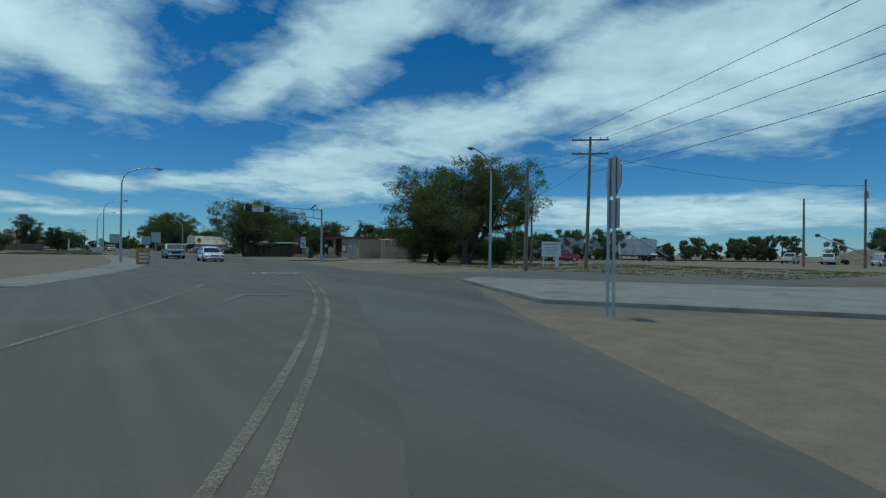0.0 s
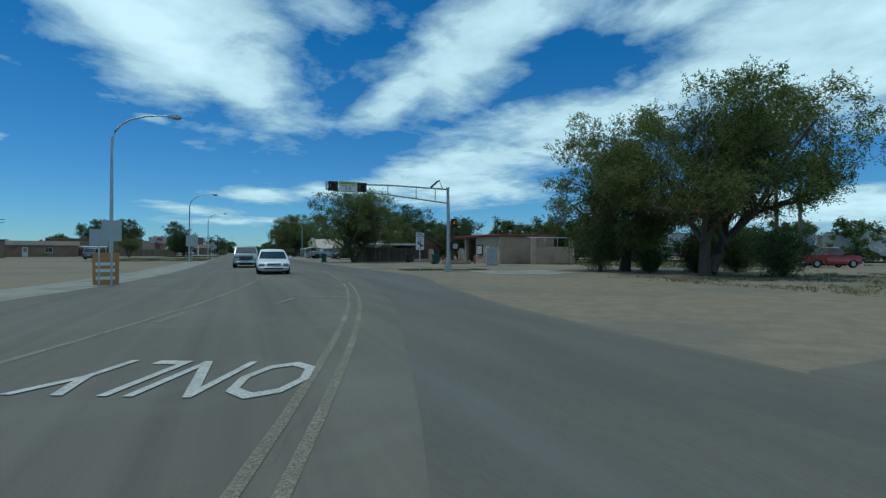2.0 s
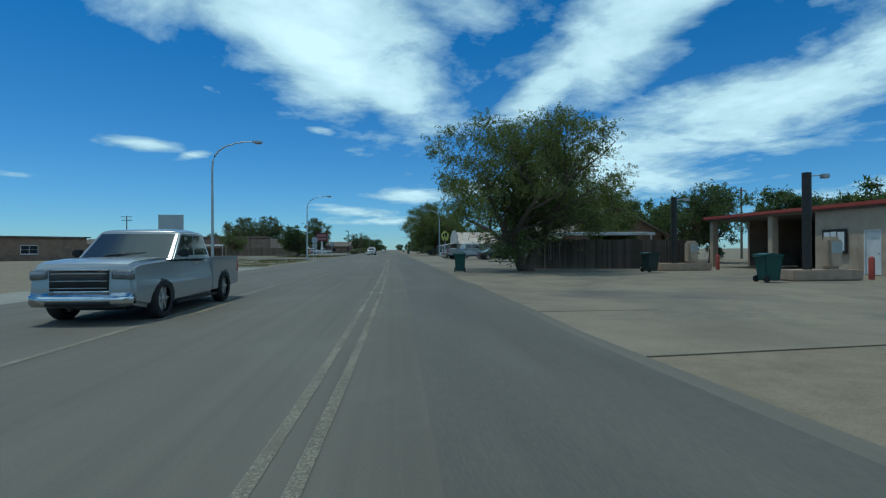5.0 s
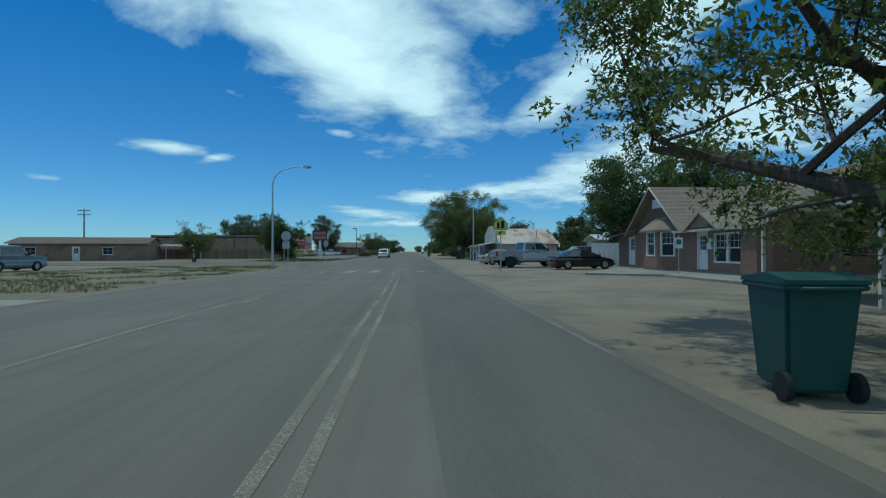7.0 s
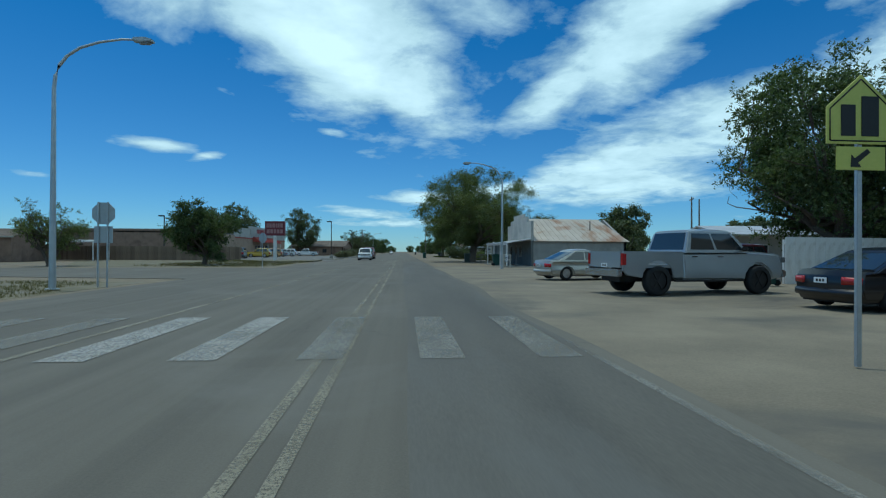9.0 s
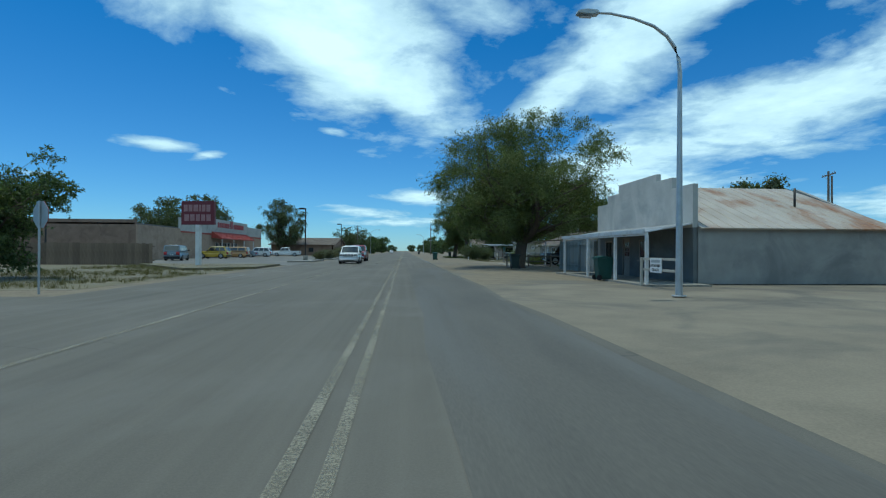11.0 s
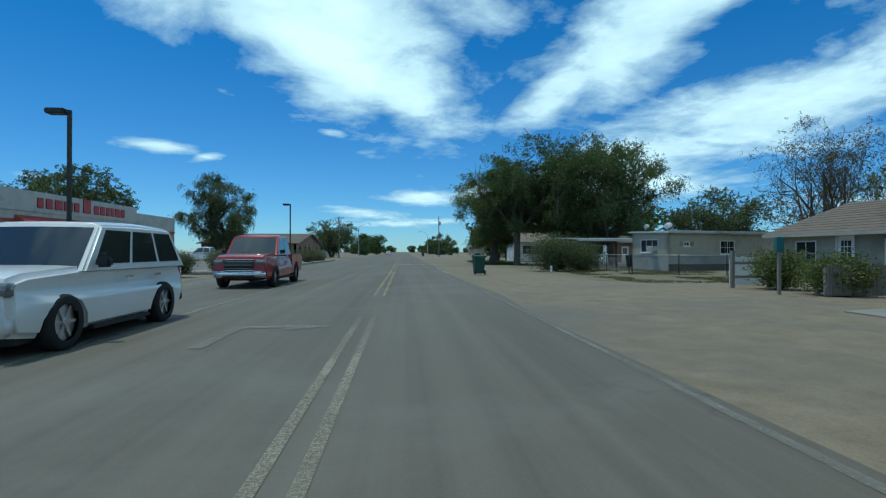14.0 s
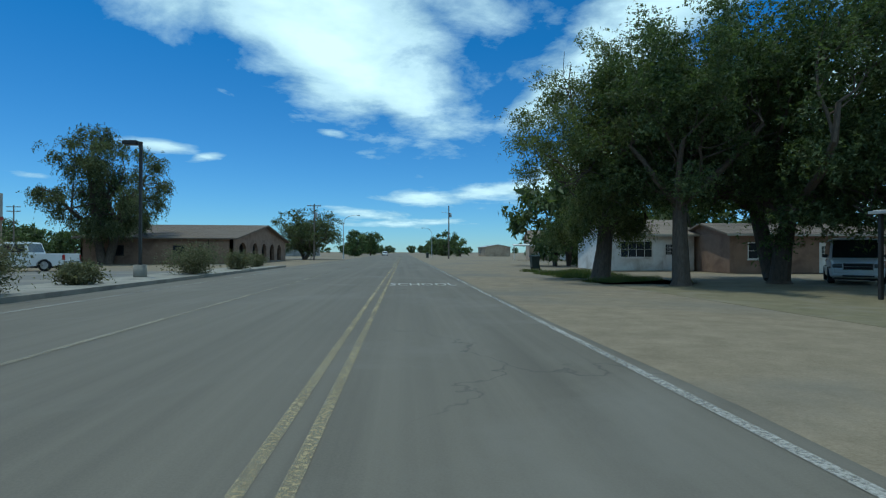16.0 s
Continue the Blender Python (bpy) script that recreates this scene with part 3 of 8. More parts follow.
    structure("pavement_east", bm, M["dust_lot"], "dusty worn apron along the road", "pavement")


def build_lines():
    z = 0.009
    for nm, l, r, mat, y0, y1, lab in (("yellow_line", -0.95, -0.85, "pale_yellow", -999, 132, "pale, worn yellow road line"), ("yellow_line", -0.68, -0.58, "pale_yellow", -999, 132, "pale, worn yellow road line"),
                                       ("yellow_line", -0.95, -0.85, "yellow_line", 132, 999, "worn yellow road line"), ("yellow_line", -0.68, -0.58, "yellow_line", 132, 999, "worn yellow road line"),
                                       ("yellow_line", -4.62, -4.5, "pale_yellow", -70, 999, "worn yellow road line"), ("white_line", -8.35, -8.23, "white_line", 96, 999, "worn white edge line"),
                                       ("white_line", 2.5, 2.6, "faint_line", 100, 150, "worn white edge line"), ("white_line", 2.5, 2.62, "white_line", 150, 999, "worn white edge line"), ("white_line", 2.45, 2.55, "faint_line", 30, 60, "worn white edge line")):
        structure(nm, ribbon(bmesh.new(), l, r, z, y0, y1), M[mat], lab, "road marking")
    # dashes of the turn lane
    for y in range(-44, 300, 9):
        for off in (-4.3, ):
            bm = ribbon(bmesh.new(), off, off + 0.1, z + 0.001, y, y + 3.4)
            if bm.faces:
                structure("lane_dash", bm, M["yellow_line"], "worn yellow lane dash", "road marking")
            else:
                bm.free()
    # crossing stripes
    for k in range(8):
        x = -8.3 + k * 1.48
        structure("crossing_stripe", bm_box(bmesh.new(), x, x + 0.55, 56.7, 60.7, z, z + 0.003), M["white_line" if k in (3, 4) else "faint_line"], "worn white crossing stripe", "road marking")
    # turn arrow in the middle lane
    for cx, cy, turn in ((-11.73, -42.47, -26), (-4.71, -20.32, -20), (-2.7, 128, 0)):
        bm = bm_poly(bmesh.new(), [(-0.1, -1.2), (0.1, -1.2), (0.1, 0.6), (0.8, 0.6), (0.8, 0.35), (1.5, 0.75), (0.8, 1.15), (0.8, 0.9), (-0.1, 0.9)], 0, 0.003, "z")
        ob = structure("turn_arrow", bm, M["faint_line"], "faded white turn arrow painted on the road", "road marking")
        ob.matrix_world = pose(cx, cy, z, 0, 0, turn)


build_ground()
build_lines()
for x, y, turn, mat, name, text in ((0.85, 171.5, 0, "word_paint", "school_marking", "SCHOOL"), (-6.47, -28.89, 156, "word_paint", "only_marking", "ONLY")):
    word = letters(name, text, 2.2, M[mat], pose(0, 0, 0), None, 0.002, 2.6)
    word.matrix_world = pose(x, y, 0.011, 0, 0, turn)
    tagged(word, "worn white word painted on the road", "road marking", kind="structure")

# ---- trees ----
def leaf_mesh(name, quads):
    """One mesh of small leaves, three corners each, from arrays of base, way, side and size."""
    p, way, side, s = (np.concatenate(q) for q in zip(*quads))
    co = np.stack((p + way * s * 0.35 - side * s * 0.46, p + way * s * 0.35 + side * s * 0.46, p + way * s * 2.0), 1).reshape(-1, 3)
    n = len(co) // 3
    me = bpy.data.meshes.new(name)
    me.vertices.add(n * 3)
    me.vertices.foreach_set("co", co.astype(np.float32).ravel())
    me.loops.add(n * 3)
    me.loops.foreach_set("vertex_index", np.arange(n * 3, dtype=np.int32))
    me.polygons.add(n)
    me.polygons.foreach_set("loop_start", np.arange(0, n * 3, 3, dtype=np.int32))
    me.update(calc_edges=True)
    me.validate()
    return me


def unit(v):
    return v / (np.linalg.norm(v, axis=1)[:, None] + 1e-9)


def leaf_cloud(name, lobes, count, leaf, seed, droop=0.0, inner=0.18, floor=0.25):
    """Small leaves over a set of round lobes (middle, radius), with coarser ones inside that close them."""
    rs = np.random.RandomState(seed)
    mid = np.array([tuple(c) for c, _ in lobes])
    rad = np.array([r for _, r in lobes])
    weight = rad ** 2 / (rad ** 2).sum()
    made = []
    for n, size, lo, hi in ((count, leaf, 0.45, 1.12), (int(count * inner), leaf * 2.2, 0.1, 0.68)):
        if n < 1:
            continue
        k = rs.choice(len(rad), n, p=weight)
        u = unit(rs.normal(size=(n, 3)))
        far = lo + (hi - lo) * rs.rand(n, 1) ** 0.7
        ragged = 1 + 0.25 * np.sin(u[:, :1] * 7 + k[:, None]) * np.sin(u[:, 1:2] * 6 + k[:, None] * 2.3)
        c = mid[k] + u * rad[k][:, None] * far * ragged * np.array([1, 1, 0.85])
        c[:, 2] -= droop * rs.rand(n) ** 2 * 1.6
        face = unit(u * 0.7 + np.array([0, 0, 0.45]) + rs.normal(size=(n, 3)) * 0.75)      # leaves look outwards and up
        way = np.cross(face, rs.normal(size=(n, 3)))
        way[:, 2] -= 0.4 + droop * 0.5
        way = unit(way)
        keep = c[:, 2] > floor
        made.append((c[keep], way[keep], np.cross(face, way)[keep], (size * rs.uniform(0.7, 1.4, (n, 1)))[keep]))
    return leaf_mesh(name, made)


def sprays(name, seeds, middle, count, leaf, reach, seed, droop=0.0, floor=0.3, inner=0.05):
    """Leaves in rows along short twigs that grow outwards from the ends of the limbs and hang a little."""
    rs = np.random.RandomState(seed)
    seeds = np.array([tuple(p) for p in seeds])
    size = seeds.max(0) - seeds.min(0)
    many = int(1.8 * size[0] * (size[0] + size[2]) / reach ** 2)      # few enough that clumps stand apart
    if len(seeds) > many:
        seeds = seeds[rs.permutation(len(seeds))[:many]]
    row = 12
    n = max(count // row, 1)
    weight = rs.uniform(0.3, 1.0, len(seeds)) ** 2
    k = rs.choice(len(seeds), n, p=weight / weight.sum())
    puff = np.array([1.0, 1.0, 0.7])
    start = seeds[k] + rs.normal(size=(n, 3)) * puff * (reach * 0.34) * weight[k][:, None] ** 0.25
    out = unit(seeds[k] - np.array(tuple(middle)))
    run = unit(out * 0.35 + rs.normal(size=(n, 3)) * 0.7 + np.array([0, 0, 0.05 - droop * 0.9]))
    length = reach * rs.uniform(0.2, 0.62, (n, 1))
    u = np.linspace(0.1, 1.0, row)[None, :, None] + rs.uniform(-0.05, 0.05, (n, row, 1))
    hang = np.zeros((n, row, 3))
    hang[:, :, 2] = -(u[:, :, 0] ** 2) * length * (0.18 + droop * 0.8)
    p = (start[:, None] + run[:, None] * length[:, None] * u + hang + rs.normal(size=(n, row, 3)) * 0.035).reshape(-1, 3)
    m = n * row
    way = unit(np.repeat(run, row, 0) * 0.7 + rs.normal(size=(m, 3)) * 0.75 - np.array([0, 0, 0.2 + droop * 0.5]))
    face = unit(rs.normal(size=(m, 3)) * 0.8 + np.array([0, 0, 0.55]))
    side = unit(np.cross(face, way))
    keep = p[:, 2] > floor
    made = [(p[keep], way[keep], side[keep], (leaf * rs.uniform(0.65, 1.3, (m, 1)))[keep])]
    if inner:
        m = int(count * inner)
        k = rs.randint(0, len(seeds), m)
        p = np.array(tuple(middle)) + (seeds[k] - np.array(tuple(middle))) * rs.uniform(0.55, 0.97, (m, 1)) + rs.normal(size=(m, 3)) * reach * 0.22
        way = unit(rs.normal(size=(m, 3)))
        side = unit(np.cross(way, rs.normal(size=(m, 3))))
        keep = p[:, 2] > floor
        made.append((p[keep], way[keep], side[keep], (leaf * rs.uniform(1.4, 2.2, (m, 1)))[keep]))
    return leaf_mesh(name, made)


def tree_mesh(rng, height, spread, trunk_h, trunk_r, stems, leaves, leaf, clump=1.3, fill=0.9, droop=0.0, bare=0.25, shift=(0, 0), low=None, inner=0.07):
    """Wood and leaves of a broad tree: forked limbs that taper, drawn into an uneven crown, with sprays of small leaves round their ends."""
    tips, tubes = [], []
    top = height - clump * 0.4

    def limb(p, d, length, r, level):
        pts, rad = [Vector(p)], [r]
        n = 4
        for i in range(n):
            d = (d + Vector((rng.gauss(0, 0.17), rng.gauss(0, 0.17), rng.gauss(0.03, 0.1) - droop * 0.12 * level))).normalized()
            pts.append(pts[-1] + d * length / n)
            rad.append(r * (1 - 0.6 * (i + 1) / n))
        tubes.append((pts, rad, (7, 5, 4, 3)[level]))
        if level >= 2:
            tips.extend((pts[2], pts[4]))
        elif level == 1:
            tips.append(pts[4])
        if level < 3:
            many = (5, 4, 3)[level]
            for k in range(many):
                at = min(1 + (k * 4) // many, 4)
                e = d.copy()
                e.rotate(Euler((rng.uniform(-1.0, 1.0), rng.uniform(-1.0, 1.0), rng.uniform(0, 6.28))))
                e = (e + Vector((0, 0, 0.08 - droop * 0.25 * level))).normalized()
                limb(pts[at], e, length * rng.uniform(0.5, 0.74), max(rad[at] * 0.62, 0.012), level + 1)

    for s in range(stems):
        a = 6.283 * s / stems + rng.uniform(-0.4, 0.4)
        lean = 0.1 if stems == 1 else rng.uniform(0.2, 0.38)
        base = Vector((math.cos(a), math.sin(a), 0)) * (trunk_r * 0.6 if stems > 1 else 0)
        mid = base + Vector((math.cos(a) * lean, math.sin(a) * lean, 1)) * trunk_h
        tubes.append(([base + Vector((0, 0, -0.1)), base + Vector((0, 0, 0.18)), (base + mid) / 2 + Vector((0.04, 0.03, 0)), mid], [trunk_r * 1.45, trunk_r * 1.1, trunk_r * 0.9, trunk_r * 0.8], 9))
        m = max(4, 7 // stems)
        for k in range(m):
            b = a + 6.283 * k / m + rng.uniform(-0.5, 0.5)
            out = rng.uniform(0.3, 1.6)
            d = Vector((math.cos(b) * out, math.sin(b) * out, rng.uniform(0.35, 1.1))).normalized()
            limb(mid - Vector((0, 0, rng.uniform(0, trunk_h * 0.3))), d, (top - trunk_h) * rng.uniform(0.42, 0.62), trunk_r * 0.55, 0)
    # fit the branching to the wanted outline
    far = sorted(math.hypot(t.x, t.y) for t in tips)
    kx = spread / (far[int(len(far) * 0.94)] + clump * 0.35)
    high = sorted(t.z for t in tips)
    kz = (top - trunk_h) / max(high[int(len(high) * 0.985)] - trunk_h, 0.1)
    low = trunk_h * 0.95 - droop if low is None else low
    mid_z, half_z = low + (height - low) * 0.46, (height - low) * 0.54
    phase = Vector((rng.uniform(0, 50), rng.uniform(0, 50), rng.uniform(0, 50)))

    def edge(u):
        """How far the crown reaches in a direction: broad lumps and smaller tufts."""
        full = (math.hypot(u.x, u.y) ** 2.7 + abs(u.z) ** 2.7) ** (-1 / 2.7)      # fuller shoulders than an ellipsoid
        return (0.97 + 0.15 * noise.noise(u * 1.6 + phase) + 0.09 * noise.noise(u * 4.5 + phase)) * full

    def lean_out(q):
        k = min(max(q.z / height, 0), 1) ** 1.3
        return Vector((q.x + shift[0] * k, q.y + shift[1] * k, q.z))

    def fit(p):
        rise = min(max(p.z / max(trunk_h, 0.1), 0), 1) ** 2
        k = 1 + (kx - 1) * rise
        q = Vector((p.x * k, p.y * k, p.z if p.z < trunk_h else trunk_h + (p.z - trunk_h) * kz))
        if q.z > trunk_h or math.hypot(q.x, q.y) > 1.3:       # draw stray limbs back into the crown
            u = Vector((q.x / spread, q.y / spread, (q.z - mid_z) / half_z))
            e, lim = u.length, edge(u.normalized())
            if e > lim * 0.93:
                f = lim * (0.93 - 0.1 * rng.random()) / e
                q = Vector((q.x * f, q.y * f, mid_z + (q.z - mid_z) * f))
        return lean_out(q)

    wood = bmesh.new()
    for pts, rad, sides in tubes:
        if sides == 3:
            if bare < 0.25 and rng.random() < 0.6:      # hidden among the leaves
                continue
            pts, rad = pts[::2], rad[::2]
        bm_tube(wood, [fit(p) for p in pts], rad, sides, False)
    seeds = [t for t in (fit(t) for t in tips) if rng.random() > bare]
    # more foliage just inside the outline, in lumps with gaps between
    for _ in range(int(fill * 64 * spread * (spread + half_z) / 9)):
        u = Vector((rng.gauss(0, 1), rng.gauss(0, 1), rng.gauss(0, 1))).normalized()
        lump = noise.noise(u * 2.9 + phase * 1.7)
        if lump > -0.24 + bare * 0.8:
            k = edge(u) * rng.uniform(0.68, 0.95)
            seeds.append(lean_out(Vector((u.x * spread * k, u.y * spread * k, mid_z + u.z * half_z * k))))
    me = sprays("crown", seeds, lean_out(Vector((0, 0, mid_z - half_z * 0.35))), leaves, leaf, clump, rng.randrange(10 ** 6), droop, inner=inner)
    return mesh_of("trunk", wood, M["bark"], True), me


def tree(m, label, seed, height, spread, trunk_h=1.8, trunk_r=0.3, stems=1, leaves=9000, leaf=0.16, mat="elm", name="elm_tree", category="tree", group="", **more):
    wood, crown = tree_mesh(random.Random(seed), height, spread, trunk_h, trunk_r, stems, leaves, leaf, **more)
    crown.materials.append(M[mat])
    ob = thing(name, label, category, m, group)
    for nm, me in (("trunk", wood), ("crown", crown)):
        p = new(nm, me)
        p.parent = ob
    return ob


def shrub(m, label, seed, radius, height, leaves=2500, leaf=0.07, mat="sage", group=""):
    """A low bush: many thin stems from one base, leaves in a ragged dome."""
    rng = random.Random(seed)
    wood = bmesh.new()
    co, faces = [], []
    for k in range(22):
        a, o = rng.uniform(0, 6.28), rng.uniform(0.1, 0.95)
        tip = Vector((math.cos(a) * radius * o, math.sin(a) * radius * o, height * math.sqrt(max(1 - o * o * 0.8, 0.05)) * rng.uniform(0.75, 1.05)))
        mid = tip * 0.5 + Vector((rng.gauss(0, 0.06), rng.gauss(0, 0.06), height * 0.08))
        bm_tube(wood, [(rng.gauss(0, 0.05), rng.gauss(0, 0.05), -0.03), mid, tip], [0.02, 0.013, 0.006], 4, False)
        for _ in range(leaves // 9):
            f = rng.random() ** 0.6
            c = tip * f + Vector((rng.gauss(0, 1), rng.gauss(0, 1), rng.gauss(0, 0.8))) * radius * 0.2
            if c.z < 0.04:
                continue
            s = leaf * rng.uniform(0.4, 0.85)
            d = Vector((rng.gauss(0, 1), rng.gauss(0, 1), rng.gauss(0.4, 0.8))).normalized()
            b = d.orthogonal().normalized()
            b.rotate(Matrix.Rotation(rng.uniform(0, 6.28), 3, d))
            i = len(co)
            co += [c - d * s * 0.6 - b * s * 0.5, c - d * s * 0.6 + b * s * 0.5, c + d * s * 1.3]
            faces.append((i, i + 1, i + 2))
    me = bpy.data.meshes.new("foliage")
    me.from_pydata([tuple(c) for c in co], [], faces)
    me.materials.append(M[mat])
    ob = thing("shrub", label, "bush", m, group)
    for nm, d in (("branching", mesh_of("branching", wood, M["bark"])), ("foliage", me)):
        p = new(nm, d)
        p.parent = ob
    return ob


# broad elm by the side street, its darker neighbour and undergrowth
tree(pose(20.0, -11.9, 0), "broad old elm with forked trunk beside the side street", 3, 11.9, 8.0, 2.4, 0.34, 2, 150000, 0.072, "elm", bare=0.3, clump=1.2, fill=0.5, shift=(2.2, -0.9), low=3.5, inner=0.02)
tree(pose(20.4, -4.4, 0), "dense old elm with a thick dark trunk and low branches", 5, 12.3, 6.2, 2.0, 0.38, 1, 115000, 0.075, "elm", clump=1.2, bare=0.15, low=1.8)
for k, (x, y, r, h, lab) in enumerate(((18.0, -4.6, 2.3, 4.4, "tall dense dark bush beneath the elm"), (20.6, -6.6, 1.0, 1.5, "small dark bush beneath the elm"), (22.9, -8.4, 1.7, 2.9, "dense dark bush beneath the elm"), (22.7, -14.6, 2.0, 2.7, "dense dark bush beneath the elm"), (26.0, -9.0, 2.2, 3.0, "dense dark bush beneath the elm"))):
    shrub(pose(x, y, 0), lab, 80 + k, r, h, 7000, 0.085, "elm_dark", group="bushes beneath the elms")
# elm on the filling-station corner
tree(pose(7.9, 30.6, 0, 0, 0, 200), "broad elm with dark trunk at the forecourt's edge", 11, 9.6, 6.7, 1.9, 0.34, 2, 130000, 0.063, "elm", clump=1.05, bare=0.2, low=1.2, inner=0.05, droop=0.08)
tree(pose(17.0, 40.6, 0, 0, 0, 80), "small leafy elm beside the low carport", 15, 5.9, 2.7, 1.4, 0.16, 2, 32000, 0.07, "elm", clump=0.8, bare=0.1)
tree(pose(29, 45, 0, 0, 0, 40), "leafy elm behind a board fence", 12, 7.2, 4.5, 2.0, 0.25, 1, 40000, 0.085, "elm_dark", clump=1.0)
# elms behind the brick house
tree(pose(21.7, 74.5, 0, 0, 0, 70), "tall dark elm behind the brick house", 13, 11.3, 6.0, 2.4, 0.36, 2, 90000, 0.088, "elm_dark", clump=1.2, bare=0.2)
tree(pose(29.5, 75, 0, 0, 0, 10), "tall dark elm behind the brick house", 14, 11.7, 7.0, 2.4, 0.34, 2, 90000, 0.092, "elm_dark", clump=1.3, bare=0.15)
# great elm past the white false-front shop
tree(pose(9.15, 117.1, 0, 0, 0, 15), "great leafy elm with a thick dark trunk over the driveway", 17, 12.4, 7.9, 2.6, 0.5, 1, 320000, 0.057, "elm", clump=1.25, bare=0.06, droop=0.16, fill=1.5, low=2.3, shift=(0.5, 0.0))
# elms by the mobile home
tree(pose(9.7, 175.5, 0, 0, 0, 0), "leafy elm with drooping outer twigs beside the road", 19, 11.9, 4.7, 2.9, 0.42, 1, 160000, 0.06, "elm", droop=0.35, clump=1.15, bare=0.05, low=2.4)
tree(pose(11.4, 171.2, 0, 0, 0, 50), "dark elm with slanting trunk", 20, 11.0, 4.4, 4.0, 0.33, 1, 95000, 0.07, "elm_dark", clump=1.2, bare=0.15)
tree(pose(16.5, 172.5, 0, 0, 0, 100), "tall dark elm shading the yard", 21, 13.5, 7.4, 3.3, 0.38, 2, 125000, 0.084, "elm_dark", clump=1.4, bare=0.05)
tree(pose(20.0, 168.2, 0, 0, 0, 160), "tall dark elm shading the yard", 22, 11.8, 6.0, 2.6, 0.34, 1, 100000, 0.08, "elm_dark", clump=1.4, bare=0.1)
shrub(pose(10.4, 154.4, 0), "large straggling bush in the dry yard", 23, 2.1, 2.3, 6000, 0.09, "elm_grey")
shrub(pose(12.3, 155.0, 0), "large straggling bush in the dry yard", 24, 1.6, 1.8, 4000, 0.09, "elm_grey")
# half-bare tree behind the tan-roofed house
tree(pose(26.5, 150, 0), "half-bare tree with thin pale leaves behind the house", 26, 9.4, 5.2, 2.4, 0.18, 3, 32000, 0.05, "elm_sparse", bare=0.45, clump=1.0, fill=0.3, inner=0)
tree(pose(31, 168, 0), "grey-green tree behind the mobile home", 27, 7.5, 5.5, 2, 0.25, 2, 26000, 0.11, "elm_grey")
tree(pose(98, 24, 0, 0, 0, 15), "lone grey-green tree beyond the railway wagons", 33, 7.6, 3.6, 2.2, 0.25, 2, 8000, 0.17, "elm_grey", clump=1.0, name="roadside_tree")
# west side
tree(pose(-17.8, 99.5, 0), "clipped round dark tree on a grass corner", 41, 6.2, 3.3, 1.2, 0.22, 1, 60000, 0.075, "elm_dark", clump=0.8, bare=0, fill=2.0)
tree(pose(-29.5, 205, 0), "tall elm with drooping grey-green foliage", 42, 14.2, 6.0, 4.6, 0.42, 2, 70000, 0.1, "elm_grey", droop=0.8, clump=1.2, bare=0.4, fill=0.5, inner=0.02)
tree(pose(-16.5, 240, 0), "broad roadside tree beside a power pole", 43, 8.6, 6.5, 1.6, 0.3, 2, 40000, 0.12, "elm_grey")
tree(pose(-47, 199, 0), "leafy tree behind the shop", 44, 14, 7.5, 3, 0.35, 1, 36000, 0.16, "elm_grey")
tree(pose(-57, 206, 0), "leafy tree behind the shop", 45, 14, 8, 3, 0.35, 1, 34000, 0.16, "elm_grey")
tree(pose(-27.7, 94, 0, 0, 0, 30), "thin young tree with pale yellow-green leaves", 46, 5.4, 3.0, 1.6, 0.14, 2, 14000, 0.07, "elm", clump=0.7, bare=0.4, fill=0.4, inner=0, name="young_tree")
# garden and roadside shrubs
for k, (x, y, r, h) in enumerate(((-11.3, 147, 0.9, 1.0), (-11.0, 152, 1.2, 1.3), (-11.2, 155, 0.9, 1.0), (-11.2, 160, 1.0, 1.1), (-10.9, 165.0, 1.5, 1.6), (-11.3, 170, 0.8, 0.7), (-10.6, 178.3, 1.5, 1.6), (-10.9, 186, 1.2, 1.2), (-11.3, 192, 0.9, 0.9))):
    shrub(pose(x, y, 0.1), "rounded grey-green sage bush on a kerb island", 50 + k, r, h, 3200, 0.075, "sage", group="bushes on the kerb island")
for k, (x, y, r, h) in enumerate(((13.2, 134.6, 1.1, 1.2), (13.4, 137.2, 1.2, 1.3), (12.8, 126.0, 0.9, 0.7), (11.6, 128.6, 0.8, 0.6))):
    shrub(pose(x, y, 0), "leafy green garden bush beside the driveway", 70 + k, r, h, 3000, 0.08, "elm", group="garden bushes")


